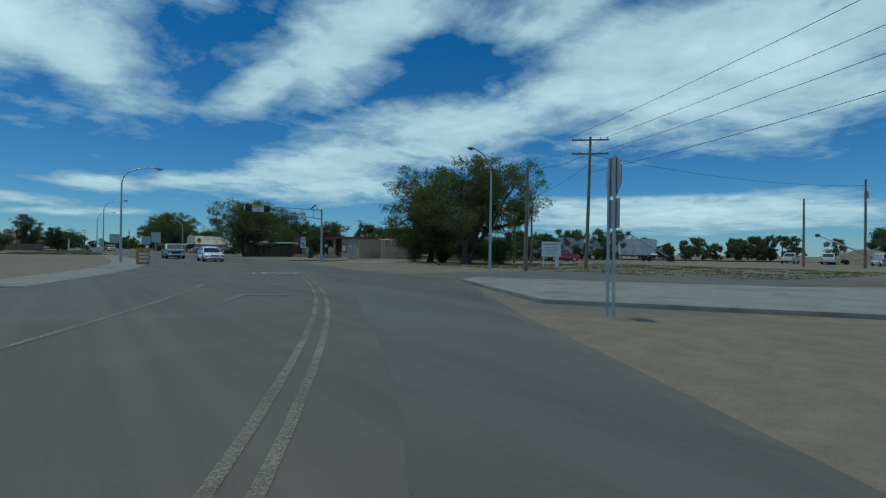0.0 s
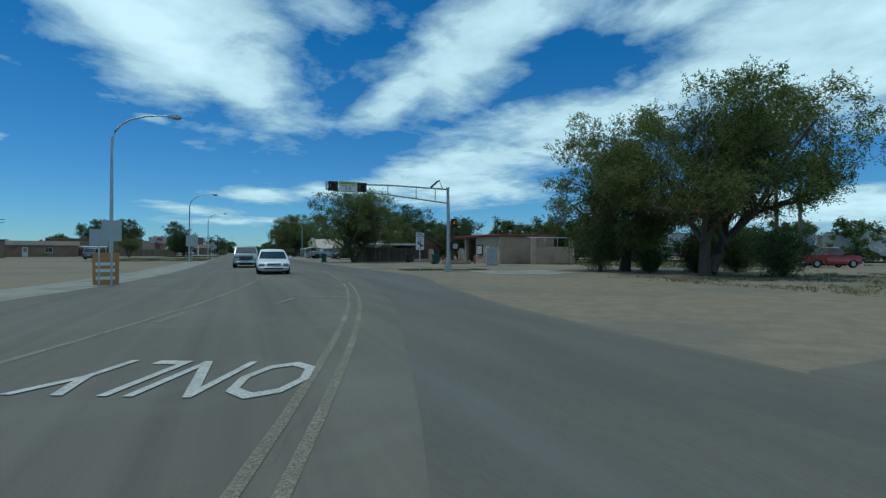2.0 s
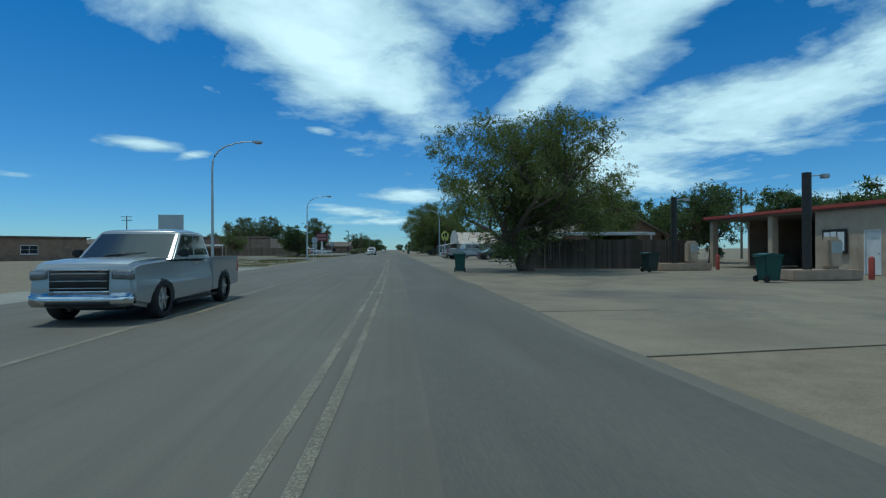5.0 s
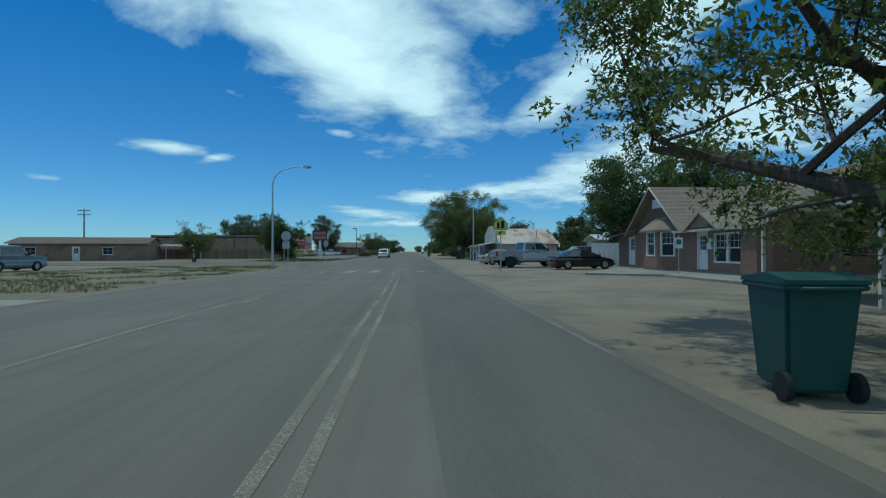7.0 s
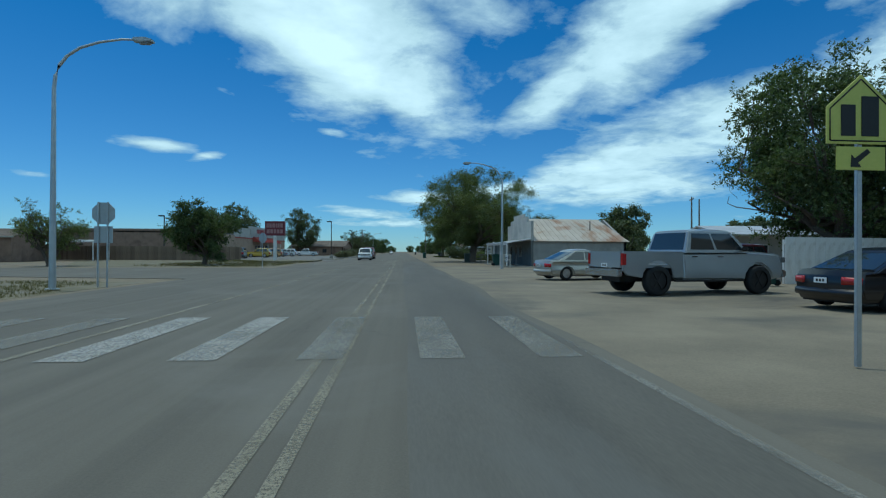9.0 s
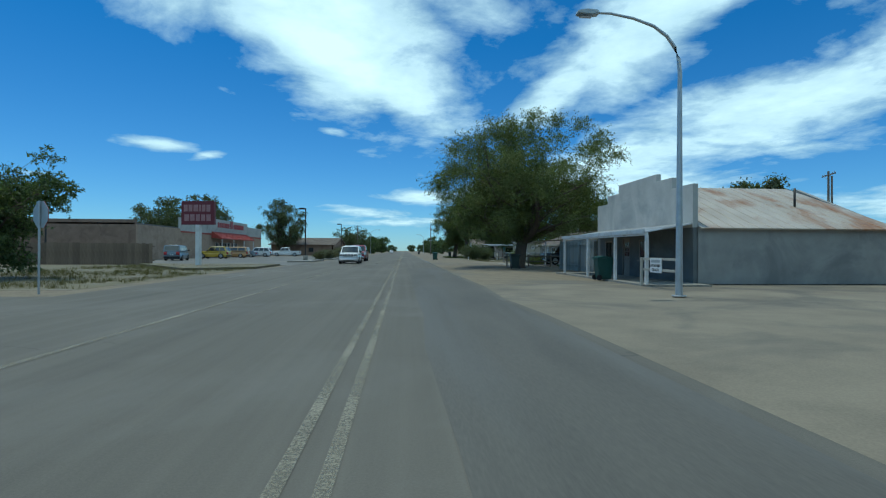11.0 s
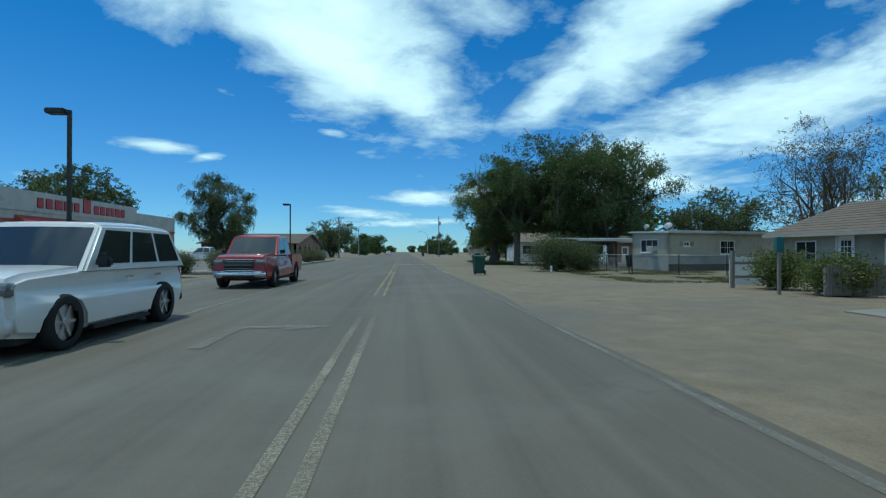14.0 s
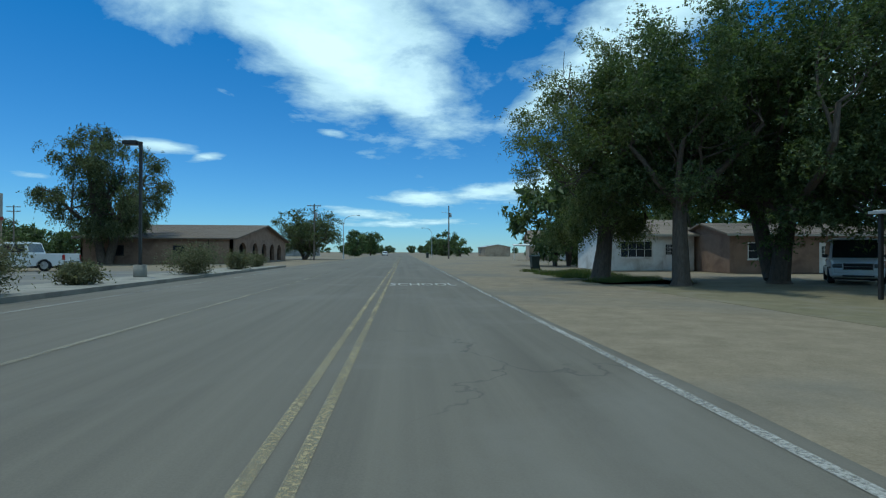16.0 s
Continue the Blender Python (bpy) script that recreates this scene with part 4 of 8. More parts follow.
# ---- far woods ----
def far_wood(name, label, x0, y0, x1, y1, count, low, high, seed, mat="elm_dark", leaves=1500, leaf=0.25):
    """A belt of distant trees as one object: trunks and many leaf clumps with an uneven top."""
    rng = random.Random(seed)
    lobes = []
    wood = bmesh.new()
    for k in range(count):
        t = (k + rng.random()) / count
        cx, cy = x0 + (x1 - x0) * t + rng.gauss(0, 4), y0 + (y1 - y0) * t + rng.gauss(0, 4)
        h = rng.uniform(low, high)
        w = h * rng.uniform(0.4, 0.62)
        for _ in range(44):
            a, o, up = rng.uniform(0, 6.28), math.sqrt(rng.random()), rng.uniform(0.1, 0.9)
            o *= math.sqrt(max(1 - (up * 2 - 1) ** 2, 0.1))
            lobes.append(((cx + math.cos(a) * o * w, cy + math.sin(a) * o * w, h * up), h * rng.uniform(0.05, 0.14)))
        for fork in (-0.3, 0.3):
            bm_tube(wood, [(cx, cy, -0.1), (cx + fork, cy, h * 0.25), (cx + fork * 4, cy + fork * 2, h * 0.6)], [0.22, 0.16, 0.06], 5, False)
    me = leaf_cloud(name, lobes, count * leaves, leaf, seed, 0.0, 0.3, 0.05)
    bm = bmesh.new()
    bm.from_mesh(me)
    stems = mesh_of("stems", wood, M["bark"])
    bm.from_mesh(stems)
    bm.faces.ensure_lookup_table()
    for k in range(len(me.polygons), len(bm.faces)):
        bm.faces[k].material_index = 1
    bm.to_mesh(me)
    bm.free()
    me.materials.append(M[mat])
    me.materials.append(M["bark"])
    tagged(new(name, me), label, "trees", kind="stuff")


far_wood("far_trees", "distant belt of dark trees beyond the yards", 34, 47, 78, 14, 22, 5, 7.5, 1, leaves=3600, leaf=0.14)
far_wood("far_trees", "distant belt of dark trees behind the filling station", 26, 70, 44, 44, 10, 6, 9, 2, leaves=4200, leaf=0.13)
far_wood("far_trees", "distant tree belt beyond the railway", 116, 30, 147, 1, 15, 3.8, 7.6, 3, "elm_grey", 3200, 0.16)
far_wood("far_trees", "distant tree belt beyond the railway", 150, -6, 156, -34, 7, 6, 10.5, 4, "elm_grey", 3200, 0.18)
far_wood("far_trees", "trees behind the brick house's yard", 34, 86, 60, 120, 10, 5, 8, 5, "elm_grey", 4200, 0.14)
far_wood("far_trees", "trees behind the shed", 26, 118, 45, 150, 10, 5, 8, 6, "elm_grey", 4200, 0.14)
far_wood("far_trees", "dark trees behind the cottage", 15, 199, 42, 197, 8, 7, 10, 15)
far_wood("far_trees", "distant trees closing the road's far end", -150, 760, 150, 820, 34, 6, 10, 16, leaves=900, leaf=0.4)
far_wood("far_trees", "far roadside trees", 14, 300, 24, 620, 22, 5, 9, 7)
far_wood("far_trees", "far roadside trees", -16, 300, -26, 640, 20, 5, 9, 8)
far_wood("far_trees", "trees round far houses", 30, 215, 50, 330, 14, 5, 9, 9)
far_wood("far_trees", "trees behind houses west of the road", -48, 60, -95, 110, 9, 4, 6.5, 10, "elm_grey")
far_wood("far_trees", "trees behind houses west of the road", -60, 205, -110, 330, 16, 6, 9, 11)
far_wood("far_trees", "trees far along the west side", -95, 120, -160, 40, 14, 5, 8, 12, "elm_grey")

# ---- lamps and poles ----
def street_lamp():
    ob = thing("street_lamp", "tall galvanised street lamp with a curved arm", "street lamp", group="street lamps")
    bm = bm_disc(bmesh.new(), (0, 0, 0.02), (0, 0, 1), 0.2, 0.04, 12)
    part("base_plate", bm, M["steel"], ob)
    part("pole", bm_tube(bmesh.new(), [(0, 0, 0.02), (0, 0, 3), (0, 0, 6.6)], [0.105, 0.085, 0.06], 12), M["steel"], ob, smooth=True)
    arm = [(0, 0, 6.55), (0.04, 0, 6.95), (0.16, 0, 7.3), (0.4, 0, 7.62), (0.8, 0, 7.9), (1.4, 0, 8.1), (2.1, 0, 8.22), (2.55, 0, 8.22)]
    part("arm", bm_tube(bmesh.new(), arm, [0.06, 0.058, 0.055, 0.05, 0.046, 0.04, 0.036, 0.032], 10), M["steel"], ob, smooth=True)
    head = bmesh.new()
    bm_poly(head, [(2.45, 8.17), (2.5, 8.27), (2.85, 8.29), (3.1, 8.23), (3.1, 8.15), (2.7, 8.12)], -0.13, 0.13, "y")
    bmesh.ops.bevel(head, geom=head.edges[:], offset=0.02, segments=2, affect="EDGES")
    h = part("lamp_head", head, M["sign_back"], ob)
    part("lens", bm_box(bmesh.new(), 2.65, 3.02, -0.09, 0.09, 8.08, 8.135, 0.02), M["head_lens"], h)
    return ob


lamp = street_lamp()
lamp.matrix_world = pose(-11.84, -5.0, 0)
for x, y, turn in ((-11.4, 34.2, 0), (-11.0, 68.2, 0), (8.9, -28.8, 200), (8.05, 90.6, 180), (-11.2, 250, 0), (8.2, 300, 180)):
    copy_thing(lamp, pose(x, y, 0, 0, 0, turn))


def power_pole(m, height, arms, label, transformer=False, lamp_arm=False):
    ob = thing("power_pole", label, "utility pole", m)
    part("pole", bm_tube(bmesh.new(), [(0, 0, -0.1), (0.02, 0, height * 0.5), (0, 0.02, height)], [0.16, 0.135, 0.1], 10), M["wood_pole"], ob, smooth=True)
    for z, w in arms:
        a = box("crossarm", (-w, w, -0.06, 0.06, z - 0.06, z + 0.06), M["wood_pole"], ob, 0.01)
        for s in (-0.92, -0.55, 0.55, 0.92):
            part("insulator", bm_tube(bmesh.new(), [(w * s, 0, z + 0.05), (w * s, 0, z + 0.14), (w * s, 0, z + 0.22)], [0.03, 0.05, 0.025], 8), M["sign_back"], a)
        part("brace", bm_tube(bmesh.new(), [(-w * 0.5, 0.08, z - 0.05), (0, 0.1, z - 0.55), (w * 0.5, 0.08, z - 0.05)], 0.015, 5), M["steel"], ob)
    if transformer:
        part("transformer", bm_tube(bmesh.new(), [(0.32, 0, height - 2.2), (0.32, 0, height - 2.15), (0.32, 0, height - 1.4), (0.32, 0, height - 1.33)], [0.2, 0.23, 0.23, 0.18], 14), M["sign_back"], ob)
    if lamp_arm:
        part("lamp_arm", bm_tube(bmesh.new(), [(0, 0, height - 1.5), (-0.8, 0, height - 1.2), (-1.4, 0, height - 1.25)], [0.03, 0.03, 0.05], 6), M["steel"], ob)
    return ob


power_pole(pose(10.9, -30.3, 0, 0, 1, 0), 7.3, (), "bare weathered wooden pole beside a street lamp")
power_pole(pose(19.6, -28.6, 0, 0, 1.2, -50), 11.0, ((10.75, 1.5), (9.6, 1.5)), "weathered wooden power pole with two crossarms")
power_pole(pose(-1.0, -71.0, 0, 0, 0, -42), 11.0, ((10.75, 1.5), (9.6, 1.5)), "weathered wooden power pole with two crossarms")
power_pole(pose(60, -30, 0), 8.6, (), "wooden pole in the gravel yard")
power_pole(pose(61, -36, 0), 10.5, (), "wooden pole in the gravel yard", True)
power_pole(pose(30, -9, 0), 8.0, (), "wooden pole beyond the elm")
power_pole(pose(34, -8, 0), 7.6, (), "wooden pole beyond the elm")
power_pole(pose(8.9, 252, 0), 10.3, (), "wooden roadside pole with a lamp arm", True, True)
power_pole(pose(-14.3, 236, 0), 9.0, ((8.7, 1.1),), "wooden roadside power pole", True)
power_pole(pose(-62, 128, 0), 9.5, ((9.2, 1.2), (8.4, 1.2)), "far power pole with two crossarms")
power_pole(pose(-70, 250, 0), 9.5, ((9.2, 1.2), (8.4, 1.2)), "far power pole with two crossarms")
power_pole(pose(44, 62, 0, 0, 0, 30), 9.0, ((8.6, 1.2),), "far power pole behind the filling station")
power_pole(pose(45, 128, 0, 0, 0, 70), 10.0, ((9.6, 1.6),), "double power pole behind the yards")
power_pole(pose(48, 131, 0, 0, 0, 70), 10.0, (), "double power pole behind the yards")


def wires():
    for k, (a, b, sag) in enumerate((((18.5, -27.5, 10.95), (-2.1, -70.0, 10.95), 0.5), ((20.7, -29.5, 10.95), (0.1, -72.0, 10.95), 0.5), ((20.4, -29.3, 9.8), (-0.1, -71.8, 9.8), 0.6), ((19.6, -28.6, 8.0), (-1.0, -71.0, 7.8), 0.5), ((19.6, -28.6, 9.6), (10.9, -30.3, 7.2), 0.3), ((19.6, -28.6, 9.6), (61, -36, 9.8), 0.8), ((19.6, -28.6, 8.6), (30, -9, 7.6), 0.5))):
        a, b = Vector(a), Vector(b)
        pts = [a.lerp(b, t / 14) - Vector((0, 0, sag * 4 * (t / 14) * (1 - t / 14))) for t in range(15)]
        ob = part("power_line", bm_tube(bmesh.new(), pts, 0.014, 4), M["black_trim"])
        tagged(ob, "thin black overhead power line between poles", "cable")


wires()


def lot_lamp(m):
    ob = thing("car_park_lamp", "dark square car-park lamp post with box head", "street lamp", m, "car-park lamps")
    part("footing", bm_disc(bmesh.new(), (0, 0, 0.3), (0, 0, 1), 0.28, 0.75, 16), M["concrete"], ob)
    box("post", (-0.06, 0.06, -0.06, 0.06, 0.65, 6.3), M["dark_steel"], ob, 0.01)
    box("lamp_head", (-0.75, -0.1, -0.2, 0.2, 6.15, 6.34), M["dark_steel"], ob, 0.03)
    return ob


ll = lot_lamp(pose(-11.75, 139.0, 0))
copy_thing(ll, pose(-11.9, 175.5, 0))
copy_thing(ll, pose(-34, 128, 0))

# ---- buildings ----
def wall_mesh(length, height, thick, holes, tops=None):
    """A wall along +x from 0 to length, its outer face at y = 0 and its inner face at y = thick, with openings (x0, x1, z0, z1) right through it."""
    bm = bmesh.new()
    xs = sorted({0, length, *(v for h in holes for v in h[:2])})
    for a, b in zip(xs, xs[1:]):
        cuts = sorted((h[2], h[3]) for h in holes if h[0] <= a + 1e-6 and h[1] >= b - 1e-6)
        z = 0
        for c0, c1 in cuts + [(height, height)]:
            if c0 - z > 0.01:
                bm_box(bm, a, b, 0, thick, z, c0)
            z = max(z, c1)
    bmesh.ops.remove_doubles(bm, verts=bm.verts[:], dist=0.0005)
    return bm


def window_unit(parent, x, z, w, h, cols=2, rows=2, frame="white_paint", y=0.06, name="window", sill=True):
    """A framed window with panes set into a wall's opening (wall space)."""
    win = part(name, wall_mesh(w, h, 0.06, [(0.06, w - 0.06, 0.06, h - 0.06)]), M[frame], parent)
    win.matrix_local = pose(x, y - 0.07, z)
    part("pane", bm_box(bmesh.new(), 0.05, w - 0.05, 0.03, 0.045, 0.05, h - 0.05), M["glass"], win)
    bars = bmesh.new()
    for k in range(1, cols):
        bm_box(bars, w * k / cols - 0.014, w * k / cols + 0.014, 0.008, 0.028, 0.06, h - 0.06)
    for k in range(1, rows):
        bm_box(bars, 0.06, w - 0.06, 0.008, 0.028, h * k / rows - 0.014, h * k / rows + 0.014)
    if bars.faces:
        part("glazing_bars", bars, M[frame], win)
    else:
        bars.free()
    if sill:
        part("sill", bm_box(bmesh.new(), -0.06, w + 0.06, -0.07, 0.05, -0.07, -0.002, 0.01), M[frame], win)
    return win


def door_unit(parent, x, z, w, h, mat="white_paint", lights=True, y=0.06):
    d = part("door", bm_box(bmesh.new(), 0.05, w - 0.05, 0, 0.05, 0.01, h - 0.05, 0.006), M[mat], parent)
    d.matrix_local = pose(x, y, z)
    part("door_frame", wall_mesh(w, h, 0.09, [(0.05, w - 0.05, 0, h - 0.05)]), M[mat], d).location = (0, -0.07, 0)
    part("door_handle", bm_disc(bmesh.new(), (w - 0.14, -0.03, h * 0.47), (0, 1, 0), 0.03, 0.06, 10), M["chrome"], d)
    if lights:
        part("door_glass", bm_box(bmesh.new(), w * 0.24, w * 0.76, -0.012, 0.01, h * 0.52, h * 0.88), M["glass"], d)
        g = bmesh.new()
        for k in (1, 2):
            bm_box(g, w * (0.24 + 0.52 * k / 3) - 0.012, w * (0.24 + 0.52 * k / 3) + 0.012, -0.02, -0.01, h * 0.52, h * 0.88)
            bm_box(g, w * 0.24, w * 0.76, -0.02, -0.01, h * (0.52 + 0.36 * k / 3) - 0.012, h * (0.52 + 0.36 * k / 3) + 0.012)
        part("glazing_bars", g, M[mat], d)
    return d


def wall(parent, p, q, height, mat, holes=(), thick=0.2, z=0.0, name="wall"):
    """A wall from p to q (plan points of its thing), its outside to the right of the way p to q."""
    p, q = Vector(p), Vector(q)
    w = part(name, wall_mesh((q - p).length, height, thick, list(holes)), M[mat], parent)
    w.matrix_local = Matrix.Translation((p.x, p.y, z)) @ Matrix.Rotation(math.atan2(q.y - p.y, q.x - p.x), 4, "Z")
    return w


def roof_slab(parent, corners, thick, mat, name="roof", courses=0):
    """A sloping roof slab through four corners (eave a, eave b, ridge b, ridge a), with raised courses."""
    a, b, c, d = (Vector(p) for p in corners)
    n = (b - a).cross(d - a).normalized()
    if n.z < 0:
        n = -n
    bm = bmesh.new()
    def slab(p, lo, hi):
        v0 = [bm.verts.new(x + n * lo) for x in p]
        v1 = [bm.verts.new(x + n * hi) for x in p]
        bm.faces.new(v0[::-1])
        bm.faces.new(v1)
        for i in range(4):
            bm.faces.new((v0[i], v0[(i + 1) % 4], v1[(i + 1) % 4], v1[i]))
    slab((a, b, c, d), -thick, 0)
    bmesh.ops.recalc_face_normals(bm, faces=bm.faces[:])
    ob = part(name, bm, M[mat], parent)
    for k in range(courses):        # overlapping courses, each a strip of its own
        bm = bmesh.new()
        t0, t1 = k / courses, min((k + 1.12) / courses, 1)
        v0 = [a.lerp(d, t0), b.lerp(c, t0), b.lerp(c, t1), a.lerp(d, t1)]
        lo = [bm.verts.new(x + n * 0.002) for x in v0]
        hi = [bm.verts.new(x + n * h) for x, h in zip(v0, (0.022, 0.022, 0.006, 0.006))]
        bm.faces.new(hi)
        for i in range(4):
            bm.faces.new((lo[i], lo[(i + 1) % 4], hi[(i + 1) % 4], hi[i]))
        bmesh.ops.recalc_face_normals(bm, faces=bm.faces[:])
        part("shingle_course", bm, M[mat], ob)
    return ob


def ribs(parent, corners, mat, step=0.4, height=0.03, name="roof_ribs"):
    """Raised seams of sheet-metal roofing, running from eave to ridge."""
    a, b, c, d = (Vector(p) for p in corners)
    n = (b - a).cross(d - a).normalized()
    n = n if n.z > 0 else -n
    e = (b - a).normalized()
    bm = bmesh.new()
    for k in range(int((b - a).length / step)):
        t = (k + 0.5) * step / (b - a).length
        p, q = a.lerp(b, t), d.lerp(c, t)
        vs = [bm.verts.new(v) for v in (p - e * 0.02 + n * 0.001, p + e * 0.02 + n * 0.001, q + e * 0.02 + n * 0.001, q - e * 0.02 + n * 0.001, p + n * height, q + n * height)]
        bm.faces.new((vs[0], vs[4], vs[5], vs[3]))
        bm.faces.new((vs[1], vs[2], vs[5], vs[4]))
        bm.faces.new((vs[0], vs[1], vs[4]))
        bm.faces.new((vs[2], vs[3], vs[5]))
    return part(name, bm, M[mat], parent)


def gable(parent, pts, a, b, axis, mat, name="gable"):
    return part(name, bm_poly(bmesh.new(), pts, a, b, axis), M[mat], parent)


def sash_window(parent, x, z, w, h):
    """A white double-hung window: the upper sash barred in six, pale curtains behind the lower panes."""
    win = part("window", bm_box(bmesh.new(), x, x + w, 0.09, 0.11, z, z + h), M["glass"], parent)
    for nm, d in (("side_frame", (x - 0.05, x + 0.05, -0.02, 0.08, z - 0.05, z + h + 0.05)), ("side_frame", (x + w - 0.05, x + w + 0.05, -0.02, 0.08, z - 0.05, z + h + 0.05)), ("head_frame", (x + 0.05, x + w - 0.05, -0.02, 0.08, z + h - 0.05, z + h + 0.05)),
                  ("sill", (x + 0.05, x + w - 0.05, -0.03, 0.08, z - 0.05, z + 0.04)), ("meeting_rail", (x + 0.05, x + w - 0.05, 0.03, 0.088, z + h * 0.5 - 0.03, z + h * 0.5 + 0.03))):
        box(nm, d, M["white_paint"], win)
    for k in (1, 2):
        box("glazing_bar", (x + w * k / 3 - 0.009, x + w * k / 3 + 0.009, 0.07, 0.088, z + h * 0.5 + 0.03, z + h - 0.05), M["white_paint"], win)
    box("glazing_bar", (x + 0.05, x + w - 0.05, 0.072, 0.086, z + h * 0.74, z + h * 0.755), M["white_paint"], win)
    return win


def board_fence(p, q, height, mat, label, width=0.14, name="board_fence", jitter=0.03, rails=True, seed=1):
    """A fence of separate upright boards on rails."""
    p, q = Vector(p), Vector(q)
    L = (q - p).length
    ob = thing(name, label, "fence", Matrix.Translation((p.x, p.y, 0)) @ Matrix.Rotation(math.atan2(q.y - p.y, q.x - p.x), 4, "Z"))
    rng = random.Random(seed)
    data = [mesh_of("board", bm_box(bmesh.new(), 0.004, width - 0.006, -0.012, 0.012, 0.0, height + d), M[mat]) for d in (-jitter, 0, jitter)]
    for k in range(int(L / width)):
        b = new("board", data[rng.randrange(3)])
        b.parent = ob
        b.matrix_local = pose(k * width, rng.uniform(-0.004, 0.004), 0, 0, rng.uniform(-0.4, 0.4), 0)
    if rails:
        for z in (0.3, height - 0.3):
            box("rail", (0, L, 0.014, 0.06, z, z + 0.09), M[mat], ob)
        for k in range(int(L / 2.4) + 1):
            box("post", (k * 2.4, k * 2.4 + 0.09, 0.062, 0.15, 0, height - 0.1), M[mat], ob)
    return ob


def filling_station():
    s = thing("filling_station", "tan filling-station building with red roof edge and open bay", "building", pose(22.6, 19.4, 0))
    # office: x 0..7.5, y 0..6.5 ; open bay: y 6.5..16
    w = wall(s, (0, 6.5), (0, 0), 3.2, "tan", [(2.9, 3.8, 0, 2.15), (1.2, 1.75, 1.0, 2.0)])
    door_unit(w, 2.9, 0, 0.9, 2.15, "white_paint", False)
    window_unit(w, 1.2, 1.0, 0.55, 1.0, 1, 2, "tan")
    n = thing("notice_board", "dark framed notice board with pale sheets on the station wall", "notice board", pose(22.55, 24.6, 1.0, 0, 0, -90))
    box("board_frame", (-0.75, 0.75, -0.06, -0.01, 0, 1.25), M["dark_steel"], n, 0.01)
    for x, wd, z0, z1 in ((-0.62, 0.36, 0.15, 1.1), (-0.2, 0.34, 0.1, 0.6), (-0.2, 0.34, 0.66, 1.12), (0.22, 0.4, 0.15, 1.1)):
        box("sheet", (x, x + wd, -0.068, -0.061, z0, z1), M["sign_white"], n)
    wall(s, (0.2, 0.0), (7.5, 0.0), 3.2, "tan_block", [(4.8, 5.7, 1.2, 2.0)])
    wall(s, (7.5, 0.2), (7.5, 16), 3.2, "tan_block")
    wall(s, (7.5, 16), (3.0, 16), 3.2, "tan_block")
    wall(s, (7.3, 6.5), (0.2, 6.5), 3.2, "tan")
    # thin lining over the back wall, the bay's shade put into its colour
    wall(s, (7.3, 6.71), (7.3, 15.8), 3.2, "interior_shade", thick=0.05)
    for y in (9.9, 15.7):
        box("column", (0.02, 0.42, y - 0.2, y + 0.2, 0, 3.2), M["tan"], s, 0.02)
    box("roof", (-0.12, 7.62, -0.12, 16.1, 3.2, 3.42), M["lot"], s)
    box("roof_edge", (-0.3, -0.1, -0.3, 16.2, 3.3, 3.52), M["red_trim"], s, 0.04)
    box("roof_edge", (-0.1, 7.7, -0.3, -0.1, 3.3, 3.5), M["red_trim"], s, 0.04)
    for x, y in ((2.2, 1.4), (4.6, 2.6)):
        part("roof_vent", bm_tube(bmesh.new(), [(x, y, 3.4), (x, y, 3.8), (x, y, 3.82), (x, y, 4.0)], [0.1, 0.1, 0.18, 0.14], 10), M["sign_back"], s)
    # bay contents, seen in the shade
    for y, hgt in ((8.2, 1.4), (11.5, 1.7), (13.4, 1.1)):
        box("workbench", (5.2, 6.6, y - 0.6, y + 0.6, 0, hgt), M["dark_steel"], s, 0.03)
    # walled enclosure beside the office
    e = thing("walled_enclosure", "low tan wall between two pillars with a pipe frame on top", "enclosure", pose(25.5, 16.6, 0, 0, 0, -12))
    for x in (0, 4.6):
        box("pillar", (x - 0.25, x + 0.25, -0.25, 0.25, 0, 3.0), M["tan"], e, 0.03)
    box("wall", (0.25, 4.35, -0.1, 0.1, 0, 2.0), M["tan_block"], e, 0.02)
    box("wall", (4.5, 4.7, 0.25, 4.5, 0, 2.0), M["tan_block"], e, 0.02)
    part("pipe_frame", bm_tube(bmesh.new(), [(-0.8, 0, 3.05), (5.2, 0, 3.05)], 0.05, 6), M["steel"], e)
    for x in (1.4, 2.9):
        part("pipe_upright", bm_tube(bmesh.new(), [(x, 0, 2.0), (x, 0, 3.05)], 0.04, 6), M["steel"], e)


def pump_island(m, label):
    """A raised concrete kerb with an old fuel dispenser, posts and a tall floodlight column."""
    i = thing("pump_island", label, "pump island", m, "pump islands")
    box("plinth", (-1.6, 1.6, -0.55, 0.55, 0, 0.42), M["tan_block"], i, 0.04)
    d = box("dispenser", (0.3, 0.95, -0.28, 0.28, 0.42, 1.75), M["tan"], i, 0.12)
    box("dispenser_face", (0.38, 0.87, -0.292, -0.28, 1.1, 1.55), M["sign_back"], d)
    part("lamp_column", bm_tube(bmesh.new(), [(-0.5, 0, 0.4), (-0.5, 0, 4.35)], 0.17, 14), M["dark_steel"], i, smooth=True)
    part("lamp_arm", bm_tube(bmesh.new(), [(-0.5, 0, 4.2), (0.15, -0.1, 4.25)], 0.025, 6), M["steel"], i)
    box("floodlight", (0.1, 0.4, -0.22, 0.02, 4.12, 4.3), M["sign_back"], i, 0.03)


def bollard(m):
    b = thing("bollard", "stout red-painted steel bollard on the forecourt", "bollard", m, "bollards")
    part("post", bm_tube(bmesh.new(), [(0, 0, 0), (0, 0, 0.86), (0, 0, 0.94)], [0.11, 0.11, 0.05], 14), M["red_trim"], b, smooth=True)
    return b


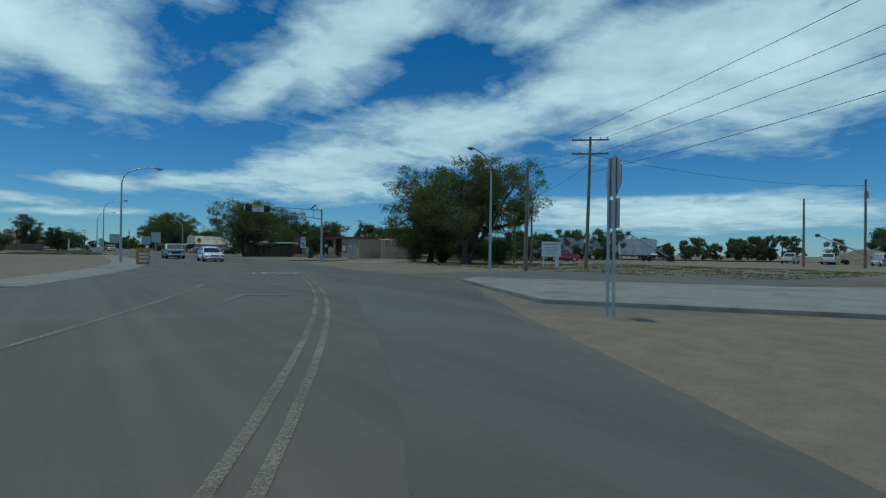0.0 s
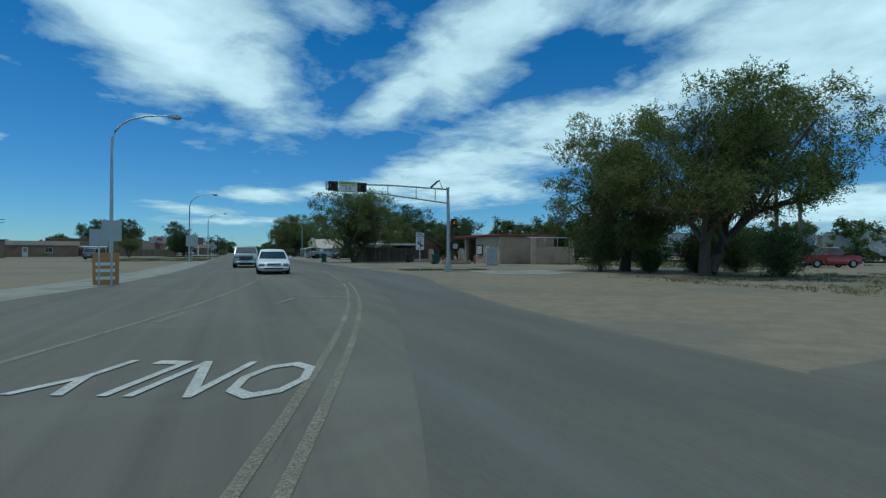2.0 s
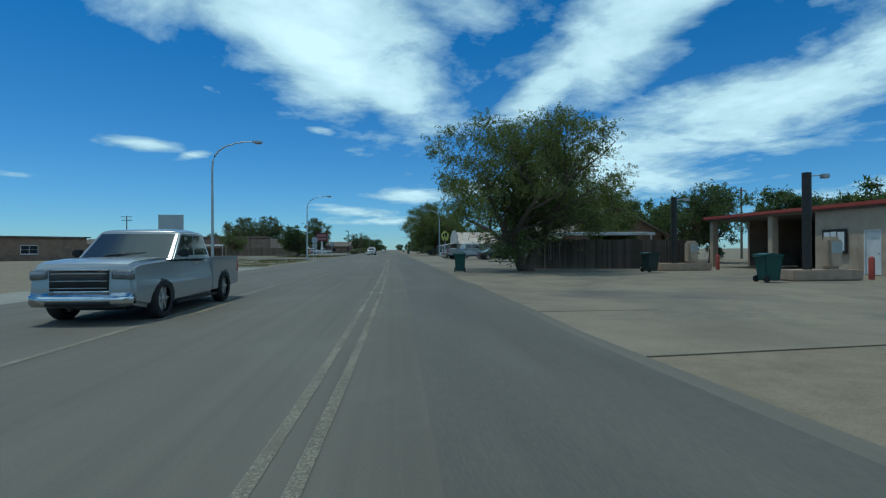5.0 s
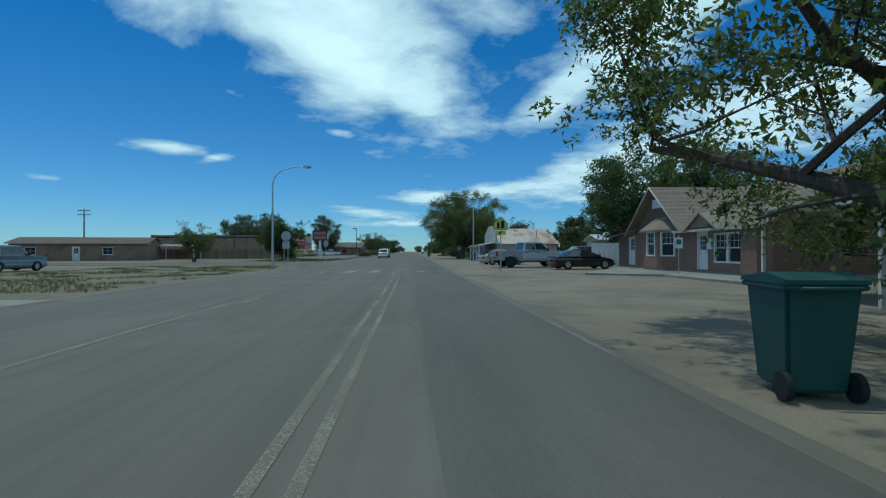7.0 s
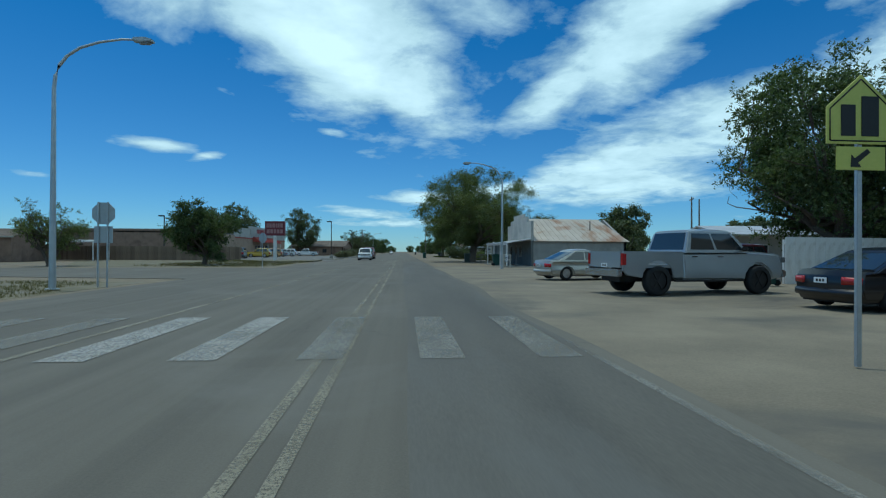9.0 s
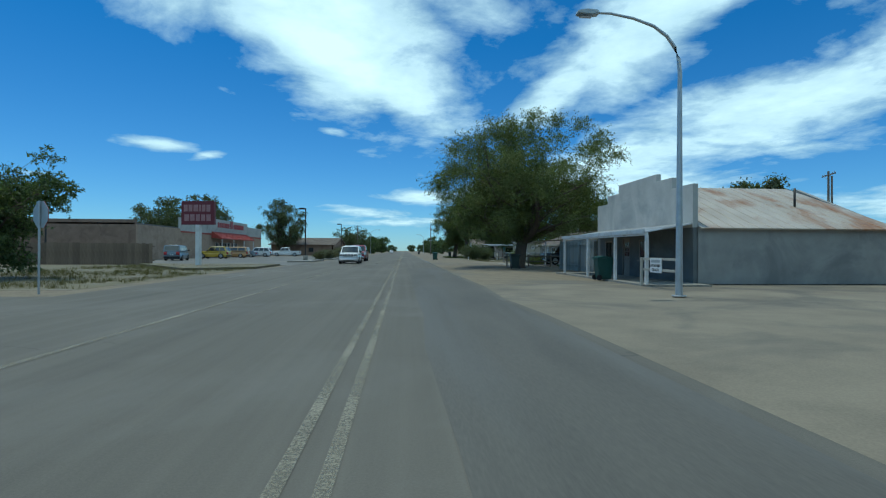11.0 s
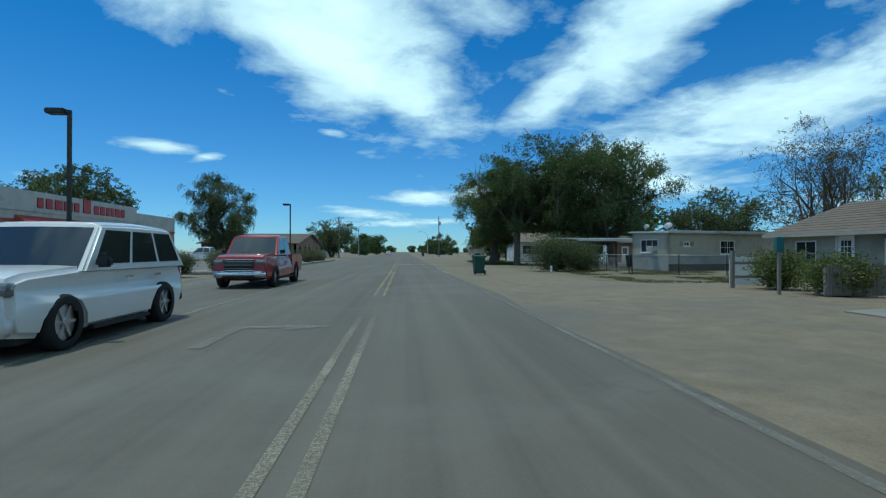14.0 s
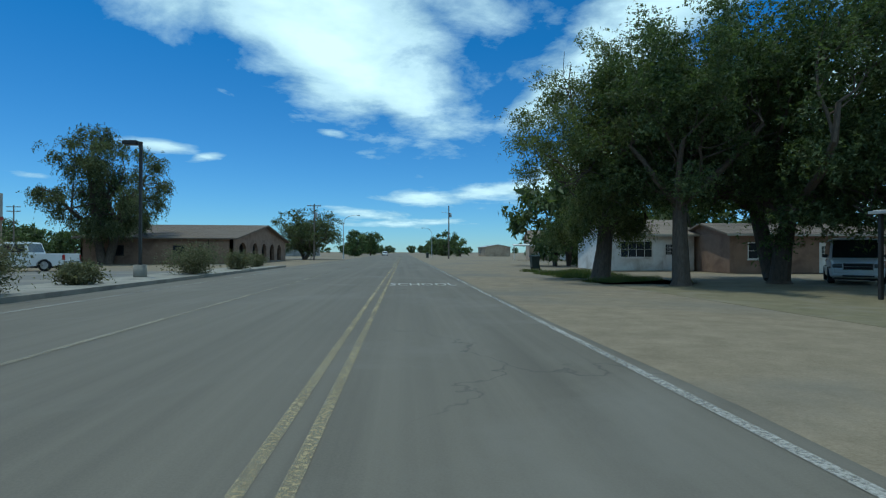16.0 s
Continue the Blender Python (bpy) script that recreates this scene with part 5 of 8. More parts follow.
def brick_wall_pieces(parent, x0, x1, z0, z1, holes, data):
    """Proud bricks laid in courses on a wall face (wall space), leaving the openings free."""
    n, row, z = 0, 0, z0
    while z < z1 - 0.06:
        x = x0 - (0.11 if row % 2 else 0)
        while x < x1 - 0.02:
            a, b = max(x, x0), min(x + 0.21, x1)
            if b - a > 0.08 and not any(h[0] - 0.02 < b and h[1] + 0.02 > a and h[2] - 0.02 < z + 0.065 and h[3] + 0.02 > z for h in holes) and b - a > 0.2:
                o = new("brick", data)
                o.parent, o.location = parent, (a, 0, z)
                n += 1
            x += 0.22
        z += 0.075
        row += 1
    return n


def brick_house():
    b = thing("brick_house", "red-brown brick house with tan shingle gables and white doors", "house", pose(16.24, 47.63, 0.2) @ Matrix.Diagonal((1.07, 1.07, 1.03, 1)))
    H = 2.3
    box("plinth", (0.02, 8.98, 0.02, 15.68, -0.3, 0.0), M["concrete"], b)
    part("bay_plinth", bm_poly(bmesh.new(), [(0.02, 11.0), (-0.73, 9.98), (-0.73, 8.37), (0.02, 7.34)], -0.3, 0.0, "z"), M["concrete"], b)
    # road front along y, from the north end to the south
    front_holes = [(1.76, 2.72, 0.08, 2.13), (10.29, 11.25, 0.05, 2.1), (11.86, 12.86, 0.5, 1.92), (12.96, 13.96, 0.5, 1.92)]
    w = wall(b, (0, 15.7), (0, 0), H, "brick", front_holes)
    door_unit(w, 1.76, 0.08, 0.96, 2.05)
    door_unit(w, 10.29, 0.05, 0.96, 2.05)
    for u in (11.86, 12.96):
        sash_window(w, u, 0.5, 1.0, 1.42)
    box("door_notice", (11.3, 11.68, -0.03, -0.005, 1.15, 1.72), M["sign_white"], w)
    wall(b, (0.2, 0), (9, 0), H, "brick", [(3.0, 4.2, 0.8, 1.9)])
    wall(b, (9, 0), (9, 15.7), H, "brick")
    wall(b, (9, 15.7), (0.2, 15.7), H, "brick", [(4, 5, 0.9, 1.9)])
    # projecting bay with two windows under a small hipped roof
    for p, q, hole in (((-0.75, 10.0), (-0.75, 8.35), (0.38, 1.38, 0.78, 2.2)), ((-0.75, 8.35), (0.0, 7.3), (0.26, 1.04, 0.78, 2.2)), ((0.0, 11.05), (-0.75, 10.0), None)):
        bay = wall(b, p, q, H, "brick", [hole] if hole else [], 0.15, name="bay_wall")
        if hole:
            sash_window(bay, hole[0], hole[2], hole[1] - hole[0], hole[3] - hole[2])
    bm = bmesh.new()
    eave = [(0.0, 11.5), (-1.0, 10.15), (-1.0, 8.2), (0.0, 6.85)]
    lo = [bm.verts.new((x, y, H - 0.1)) for x, y in eave]
    hi = [bm.verts.new((x, y, H + 0.02)) for x, y in eave]
    tip = [bm.verts.new((0.0, y, H + 0.85)) for y in (9.85, 8.5)]
    bm.faces.new(lo)
    for i in range(3):
        bm.faces.new((lo[i], lo[i + 1], hi[i + 1], hi[i]))
    for f in ((hi[0], hi[1], tip[0]), (hi[1], hi[2], tip[1], tip[0]), (hi[2], hi[3], tip[1])):
        bm.faces.new(f)
    bmesh.ops.recalc_face_normals(bm, faces=bm.faces[:])
    part("bay_roof", bm, M["tan_shingle"], b)
    # gable over the bay, facing the road
    gable(b, [(6.7, H), (13.0, H), (9.85, 5.0)], -0.02, 0.2, "x", "brick")
    vent = box("gable_vent", (-0.07, -0.022, 9.35, 10.35, 3.75, 4.3), M["white_paint"], b)
    for k in range(4):
        box("louvre", (-0.09, -0.07, 9.42, 10.28, 3.82 + k * 0.11, 3.87 + k * 0.11), M["white_paint"], vent)
    roof_slab(b, [(-0.5, 13.5, 2.1), (6, 13.5, 2.1), (6, 9.85, 5.08), (-0.5, 9.85, 5.08)], 0.1, "tan_shingle", courses=32)
    roof_slab(b, [(-0.5, 6.2, 2.1), (6, 6.2, 2.1), (6, 9.85, 5.08), (-0.5, 9.85, 5.08)], 0.1, "tan_shingle", courses=32)
    for y0, s in ((13.5, -1), (6.2, 1)):
        part("barge_board", bm_tube(bmesh.new(), [(-0.52, y0, 2.06), (-0.52, 9.85, 5.05)], 0.06, 4), M["offwhite"], b)
    # main roof with its ridge along the road
    roof_slab(b, [(-0.5, -0.5, 2.2), (-0.5, 7.6, 2.2), (4.5, 9.0, 5.0), (4.5, -0.5, 5.0)], 0.1, "tan_shingle", courses=36)
    roof_slab(b, [(9.5, -0.5, 2.2), (9.5, 16.0, 2.2), (4.5, 14.5, 4.9), (4.5, -0.5, 5.0)], 0.1, "tan_shingle")
    roof_slab(b, [(-0.55, 12.4, 2.45), (-0.55, 16.1, 2.15), (4.5, 16.1, 3.2), (4.5, 12.4, 4.2)], 0.08, "tan_shingle")
    gable(b, [(0, H), (9, H), (4.5, 4.9)], 0.0, 0.2, "y", "brick")
    # small gable over the porch
    gable(b, [(3.0, 2.28), (5.4, 2.28), (4.2, 3.0)], -0.5, -0.4, "x", "tan_shingle")
    roof_slab(b, [(-0.62, 5.7, 2.15), (1.2, 5.7, 2.15), (1.2, 4.2, 3.05), (-0.62, 4.2, 3.05)], 0.06, "tan_shingle")
    roof_slab(b, [(-0.62, 2.7, 2.15), (1.2, 2.7, 2.15), (1.2, 4.2, 3.05), (-0.62, 4.2, 3.05)], 0.06, "tan_shingle")
    box("eave_board", (-0.56, -0.5, -0.5, 7.0, 2.06, 2.2), M["offwhite"], b)
    box("brick_pier", (-0.35, 0.0, 0.2, 1.3, 0, H), M["brick"], b, 0.01)
    # footway in front
    f = structure("footway", bm_poly(bmesh.new(), [(9.8, 53.3), (11.5, 56.5), (14.0, 60.0), (16.4, 65.0), (16.4, 44), (13.0, 44), (13.1, 51)], -0.05, 0.09, "z"), M["concrete"], "pale raised concrete footway before the brick house", "pavement")
    # bricks of the front, nearest the road
    data = mesh_of("brick", bm_box(bmesh.new(), 0, 0.205, -0.008, 0.006, 0, 0.062), M["brick"])
    used = brick_wall_pieces(w, 0.0, 1.95, 0.1, 2.2, front_holes, data)
    return used


def false_front_shop():
    s = thing("false_front_shop", "whitewashed shop with stepped false front and rusted roof", "shop", pose(11.8, 96.4, 0))
    # stepped front, facing the road
    pts = [(0, 0), (10.5, 0), (10.5, 4.05), (8.95, 4.05), (8.95, 4.5), (7.4, 4.5), (7.4, 4.95), (3.1, 4.95), (3.1, 4.6), (1.7, 4.6), (1.7, 4.12), (0, 4.12)]
    front = part("false_front", bm_poly(bmesh.new(), [p for p in pts if p[1] > 0] + [(0, 2.32), (10.5, 2.32)], 0, 0.22, "x"), M["white_block"], s)
    # front wall below the canopy, a darker grey than the false front above
    w = wall(s, (0.02, 10.5), (0.02, 0), 2.32, "slate_wall", [(3.6, 4.5, 0, 2.05), (5.6, 6.7, 0.9, 1.9), (1.2, 2.2, 0.9, 1.9)])
    door_unit(w, 3.6, 0, 0.9, 2.05, "grey_wood")
    window_unit(w, 5.6, 0.9, 1.1, 1.0, 2, 1, "grey_wood")
    window_unit(w, 1.2, 0.9, 1.0, 1.0, 2, 1, "grey_wood")
    wall(s, (0.2, 0), (8.8, 0), 2.4, "grey_block")
    wall(s, (8.8, 0), (8.8, 10.5), 2.4, "grey_block")
    wall(s, (8.8, 10.5), (0.2, 10.5), 2.4, "grey_block")
    gable(s, [(0, 2.4), (10.5, 2.4), (5.25, 4.6)], 8.6, 8.8, "x", "grey_block")
    for y in (-0.25, 10.75):
        c = [(0.22, y, 2.3), (9.0, y, 2.3), (8.1, 5.25, 4.62), (0.22, 5.25, 4.62)]
        roof_slab(s, c, 0.06, "rust_roof")
        ribs(s, c, "rust_roof", 0.55)
    part("roof_pipe", bm_tube(bmesh.new(), [(6.3, 2.4, 3.2), (6.3, 2.4, 4.3)], 0.05, 8), M["dark_steel"], s)
    # porch canopy on white posts
    c = [(-2.5, -1.0, 2.1), (-2.5, 9.6, 2.1), (-0.01, 10.3, 2.5), (-0.01, 0.05, 2.5)]
    roof_slab(s, c, 0.05, "metal_roof", "canopy")
    ribs(s, c, "metal_roof", 0.3, 0.025, "canopy_ribs")
    box("canopy_beam", (-2.46, -2.34, -0.95, 9.5, 1.95, 2.06), M["white_paint"], s)
    box("canopy_fascia", (-2.53, -2.5, -1.0, 9.6, 2.03, 2.19), M["metal_roof"], s)
    for y in (-1.0, 2.0, 5.45, 9.3):
        box("canopy_post", (-2.46, -2.34, y, y + 0.12, 0, 1.96), M["white_paint"], s, 0.01)
    for z in (0.6, 1.0):
        box("porch_rail", (-2.64, -2.58, -3.8, -1.02, z, z + 0.09), M["offwhite"], s, 0.01)
    for y in (-3.8, -1.14):
        box("rail_post", (-2.72, -2.64, y, y + 0.09, 0, 1.1), M["offwhite"], s, 0.01)
    structure("porch_slab", bm_box(bmesh.new(), 9.2, 11.78, 95, 106.9, -0.05, 0.05), M["concrete"], "worn concrete porch slab before the shop", "pavement")
    d = thing("dealer_sign", "white board sign with dark lettering on the porch rail", "sign", pose(9.158, 94.2, 0.55, 0, 0, -90))
    box("board", (-0.42, 0.42, -0.03, 0, 0, 0.52), M["sign_white"], d, 0.005)
    letters("lettering", "AUTHORIZED", 0.13, M["sign_black"], pose(0, -0.034, 0.25, 90, 0, 0), d, 0.003, 0.74)
    letters("lettering", "DEALER", 0.13, M["sign_black"], pose(0, -0.034, 0.1, 90, 0, 0), d, 0.003, 0.5)
    box("bar", (-0.32, 0.32, -0.036, -0.03, 0.37, 0.47), M["sign_back"], d)
    # blue-grey boards beside the shop
    board_fence((11.75, 107.05), (11.42, 113.5), 2.05, "blue_board", "blue-grey painted board fence beside the shop", 0.16, seed=4)


def low_house(m, label, L, D, H, ridge, wall_mat, roof_mat, front, courses=12, overhang=0.4, hip=0.0, name="house"):
    """A house with its long front on the wall y = 0 (thing space), a pitched roof with the ridge along x, and the given openings in front."""
    h = thing(name, label, "house", m)
    holes = [o[:4] for o in front]
    w = wall(h, (0, 0), (L, 0), H, wall_mat, holes)
    for x0, x1, z0, z1, kind in front:
        if kind == "door":
            door_unit(w, x0, z0, x1 - x0, z1 - z0)
        elif kind == "window":
            window_unit(w, x0, z0, x1 - x0, z1 - z0, 2, 2)
        elif kind == "arch":
            part("arch_head", bm_poly(bmesh.new(), [(x0, z1), (x1, z1), (x1, z1 - 0.5)] + [((x0 + x1) / 2 + (x1 - x0) / 2 * math.cos(a), z1 - 0.5 + 0.48 * math.sin(a)) for a in (0.3, 0.7, 1.1, 1.57, 2.04, 2.44, 2.84)] + [(x0, z1 - 0.5)], 0.0, 0.2, "y"), M[wall_mat], w)
            # near-black sheet behind the arch, painted as the shade of the opening
            box("dark_entry", (x0, x1, 0.6, 0.7, z0, z1), M["interior_shade"], w)
    wall(h, (L, 0.2), (L, D - 0.2), H, wall_mat)
    wall(h, (L, D), (0, D), H, wall_mat)
    wall(h, (0, D - 0.2), (0, 0.2), H, wall_mat)
    o = overhang
    if ridge:
        k = (ridge - H) * o / (D / 2)
        for y0 in (-o, D + o):
            roof_slab(h, [(-o, y0, H - k + 0.05), (L + o, y0, H - k + 0.05), (L + o - hip, D / 2, ridge), (-o + hip, D / 2, ridge)], 0.1, roof_mat, courses=courses)
        for x in (0, L - 0.2):
            gable(h, [(0, H), (D, H), (D / 2, ridge - 0.08 - hip * 0.12)], x, x + 0.2, "x", wall_mat)
        box("eave_board", (-o, L + o, -o - 0.03, -o, H - k - 0.08, H - k + 0.06), M["offwhite"], h)
    else:
        box("roof", (-o, L + o, -o, D + o, H, H + 0.16), M[roof_mat], h)
    return h


def canopy(m, label, L, D, H, mat, posts, name="carport", rise=0.15, post_mat="white_paint"):
    c = thing(name, label, "carport", m)
    corners = [(0, 0, H), (L, 0, H), (L, D, H + rise), (0, D, H + rise)]
    roof_slab(c, corners, 0.08, mat)
    ribs(c, corners, mat, 0.35)
    box("fascia", (0, L, -0.02, 0.0, H - 0.2, H - 0.02), M[mat], c)
    for x, y in posts:
        box("post", (x - 0.05, x + 0.05, y - 0.05, y + 0.05, 0, H + rise * y / D - 0.08), M[post_mat], c, 0.008)
    return c


def mobile_home():
    """A long trailer home set across the plot: its long side faces the yard, its narrow end the road."""
    at = pose(18.25, 154.2, 0, 0, 0, 15)
    h = thing("mobile_home", "cream mobile home with a pale metal roof and grey skirting", "mobile home", at)
    L, D, H = 17.6, 3.7, 2.68
    holes = [(1.3, 1.82, 1.7, 2.02), (4.6, 6.02, 1.14, 2.12)]
    w = wall(h, (0, 0), (L, 0), H, "cream", holes)
    for k, (x0, x1, z0, z1) in enumerate(holes):
        window_unit(w, x0, z0, x1 - x0, z1 - z0, 2, 1 + k)
    for x0, x1 in ((0.96, 1.22), (1.9, 2.16)):
        box("shutter", (x0, x1, -0.03, -0.004, 1.7, 2.02), M["grey_wood"], w)
    wall(h, (L, 0), (L, D), H, "cream")
    wall(h, (L, D), (0, D), H, "cream")
    end = wall(h, (0, D), (0, 0), H, "cream", [(0.9, 2.7, 1.25, 2.2)])
    win = window_unit(end, 0.9, 1.25, 1.8, 0.95, 3, 1)
    ac = box("air_conditioner", (1.1, 1.7, -0.4, 0.02, 0.07, 0.47), M["white_paint"], win, 0.02)
    for k in range(4):
        box("vent_slat", (1.16, 1.64, -0.41, -0.4, 0.13 + k * 0.08, 0.16 + k * 0.08), M["sign_back"], ac)
    # skirting: pale panels above, dark gap boards below
    box("skirting", (-0.03, L + 0.03, -0.035, -0.003, 0.45, 1.12), M["grey_block"], h)
    box("skirting_base", (-0.02, L + 0.02, -0.03, -0.003, -0.05, 0.445), M["fence_wood"], h)
    box("end_skirting", (-0.035, -0.003, 0.0, D, -0.05, 1.12), M["grey_block"], h)
    bm = bmesh.new()
    for k in range(43):
        bm_box(bm, 0.2 + k * 0.405, 0.225 + k * 0.405, -0.012, -0.002, 1.13, H - 0.02)
    part("wall_seams", bm, M["cream"], h)
    c = [(-0.2, -0.25, H), (L + 0.2, -0.25, H), (L + 0.2, D + 0.25, H + 0.12), (-0.2, D + 0.25, H + 0.12)]
    roof_slab(h, c, 0.09, "metal_roof")
    ribs(h, c, "metal_roof", 0.6)
    box("roof_edge", (-0.2, L + 0.2, -0.28, -0.25, H - 0.06, H + 0.12), M["metal_roof"], h)
    for x, y, r in ((0.35, 0.5, 0.3), (-0.05, 2.2, 0.22)):
        d = thing("satellite_dish", "small pale satellite dish on a roof edge", "satellite dish", at @ pose(x, y, H + 0.1, 0, 0, 200))
        part("dish", bm_tube(bmesh.new(), [(-0.12, 0, 0.36), (-0.08, 0, 0.4), (0.0, 0, 0.46)], [r, r * 0.82, r * 0.2], 14), M["sign_back"], d, smooth=True)
        part("dish_arm", bm_tube(bmesh.new(), [(0, 0, -0.08), (0, 0, 0.36), (-0.1, 0, 0.42)], 0.02, 5), M["steel"], d)


def shop_west():
    s = thing("discount_shop", "long tan shop with white parapet and red awning", "shop", pose(-32, 141, 0))
    # front faces the road (+x)
    wall(s, (0, 0), (0, 54), 4.3, "tan_block", [(26.0, 27.2, 0.0, 2.5), (28.0, 31.5, 0.4, 2.5), (32.0, 33.2, 0.0, 2.5), (34, 37.5, 0.4, 2.5)])
    for y0, y1 in ((26.0, 27.2), (28.0, 31.5), (32.0, 33.2), (34, 37.5)):
        box("shop_glass", (-0.1, -0.05, y0, y1, 0.05, 2.5), M["glass"], s)
        for k in range(int((y1 - y0) / 1.1) + 1):
            box("mullion", (-0.06, 0.0, y0 + k * 1.1, y0 + k * 1.1 + 0.08, 0.0, 2.5), M["white_paint"], s)
    box("parapet", (-0.3, 0.04, 12, 54, 4.0, 5.9), M["white_block"], s, 0.02)
    box("parapet", (-0.35, 0.12, 22, 43.5, 4.7, 6.5), M["white_block"], s, 0.02)
    box("red_band", (0.04, 0.09, 12, 54, 3.75, 3.98), M["red_trim"], s)
    aw = part("awning", bm_poly(bmesh.new(), [(0.0, 4.35), (0.15, 4.3), (1.7, 3.25), (1.7, 3.05), (0.0, 3.3)], 24.0, 43.0, "y"), M["red_trim"], s, "red metal shop awning")
    rb = bmesh.new()
    for k in range(38):
        bm_poly(rb, [(0.15, 4.31), (0.15, 4.34), (1.7, 3.29), (1.7, 3.26)], 24.2 + k * 0.5, 24.24 + k * 0.5, "y")
    part("awning_ribs", rb, M["red_trim"], aw)
    for k in range(4):
        box("awning_post", (1.5, 1.62, 24.5 + k * 6.0, 24.62 + k * 6.0, 0, 3.1), M["white_paint"], s)
    wall(s, (-24, 0), (-0.2, 0), 4.9, "brown_wall")
    wall(s, (0, 54), (-24, 54), 5.0, "tan_block")
    wall(s, (-24, 54), (-24, 0), 5.0, "tan_block")
    box("roof", (-24, -0.35, 0, 54, 4.3, 4.5), M["lot"], s)
    # raised red characters, brand not lettered
    for k, (y, wd, hh) in enumerate(((26.5, 0.8, 0.9), (27.6, 0.9, 0.9), (28.8, 1.1, 0.9), (30.1, 0.35, 0.9), (30.7, 0.7, 0.9), (31.6, 0.8, 0.9), (33.0, 1.3, 1.4), (34.8, 0.9, 0.9), (35.9, 0.9, 0.9), (37.0, 0.7, 0.9), (37.9, 0.7, 0.9), (38.8, 0.9, 0.9), (39.9, 0.8, 0.9))):
        box("sign_shape", (0.122, 0.2, y, y + wd, 5.1, 5.1 + hh), M["sign_red"], s, 0.05)
    t = thing("tall_sign", "red rectangular shop sign on a white post", "sign", pose(-15.7, 117.0, 0, 0, 0, -6))
    box("post", (-0.17, 0.17, -0.17, 0.17, 0, 3.2), M["white_paint"], t, 0.01)
    bd = box("sign_box", (-1.25, 1.25, -0.2, 0.2, 3.2, 5.0), M["sign_maroon"], t, 0.02)
    for x, wd in ((-1.05, 0.3), (-0.68, 0.3), (-0.3, 0.36), (0.14, 0.14), (0.36, 0.26), (0.7, 0.3)):
        for ys in (-0.215, 0.2):
            box("sign_shape", (x, x + wd, ys, ys + 0.015, 4.2, 4.72), M["sign_faded"], bd)
    for x, wd in ((-1.0, 0.36), (-0.55, 0.34), (-0.1, 0.3), (0.3, 0.3), (0.7, 0.34)):
        for ys in (-0.215, 0.2):
            box("sign_shape", (x, x + wd, ys, ys + 0.015, 3.48, 3.98), M["sign_faded"], bd)


def arcade_building():
    """Low brown building whose arcaded gable end faces the road."""
    b = thing("arcade_building", "low brown adobe building with arched gable end", "building", pose(-17.5, 206, 0))
    W, H, R = 24.0, 2.7, 4.6
    arches = [(2.0, 4.6, 0, 2.3), (7.0, 9.2, 0, 2.3), (11.0, 13.2, 0, 2.3), (15.0, 17.2, 0, 2.3), (19.0, 21.2, 0, 2.3)]
    w = wall(b, (0, 0), (0, W), H, "brown_wall", arches, 0.35)
    for x0, x1, z0, z1 in arches:
        c, r = (x0 + x1) / 2, (x1 - x0) / 2
        for s in (-1, 1):
            pts = [(c + s * r, z1 - 0.9), (c + s * r, z1), (c, z1)] + [(c + s * r * math.sin(a), z1 - 0.9 + 0.88 * math.cos(a)) for a in (0.0, 0.35, 0.7, 1.05, 1.35)]
            part("arch_head", bm_poly(bmesh.new(), pts, 0.002, 0.348, "y"), M["brown_wall"], w)
    # back of the arcade, coloured near-black for the shade behind the arches
    wall(b, (-2.5, W), (-2.5, 0), H, "interior_shade", thick=0.1, name="arcade_back")
    box("arcade_floor", (-2.4, 0, 0, W, -0.04, 0.06), M["concrete"], b)
    s = wall(b, (-15, 0), (0, 0), H, "brown_wall", [(3, 4.2, 0.9, 1.9), (9, 10.2, 0.9, 1.9)])
    window_unit(s, 3, 0.9, 1.2, 1.0, 2, 1, "dark_steel")
    window_unit(s, 9, 0.9, 1.2, 1.0, 2, 1, "dark_steel")
    wall(b, (-15, W), (-15, 0), H, "brown_wall")
    wall(b, (0, W), (-15, W), H, "brown_wall")
    gable(b, [(0, H), (W, H), (W / 2, R - 0.1)], -0.35, 0.0, "x", "brown_wall")
    for y0 in (-0.6, W + 0.6):
        roof_slab(b, [(-15.6, y0, H - 0.05), (0.6, y0, H - 0.05), (0.6, W / 2, R), (-15.6, W / 2, R)], 0.12, "shingle", courses=22)


filling_station()
pump_island(pose(17.2, 19.6, 0, 0, 0, 4), "concrete pump island with an old dispenser and dark lamp column")
pump_island(pose(17.2, 29.6, 0, 0, 0, 4), "concrete pump island with a dark lamp column")
bo = bollard(pose(19.4, 19.4, 0))
for x, y in ((19.6, 29.8), (21.5, 27.5), (21.2, 23.2), (15.2, 29.4)):
    copy_thing(bo, pose(x, y, 0))
BRICKS = brick_house()
false_front_shop()
mobile_home()
shop_west()
arcade_building()
board_fence((8.8, 33.6), (15.8, 32.0), 1.9, "fence_wood", "dark weathered board fence behind the elm", 0.14, seed=2)
board_fence((15.8, 34.0), (21.8, 36.4), 1.9, "fence_wood", "dark weathered board fence beside the forecourt", 0.14, seed=3)
canopy(pose(10.5, 36.0, 0, 0, 0, -6), "low flat carport roof behind the board fence", 8.0, 5.0, 2.45, "metal_roof", ((0.2, 0.2), (7.8, 0.2), (0.2, 4.8), (7.8, 4.8)))
board_fence((16.6, 71.4), (28, 72.6), 2.0, "white_paint", "pale metal-sheet fence behind the parked cars", 0.5, "sheet_fence", 0.0, seed=5)
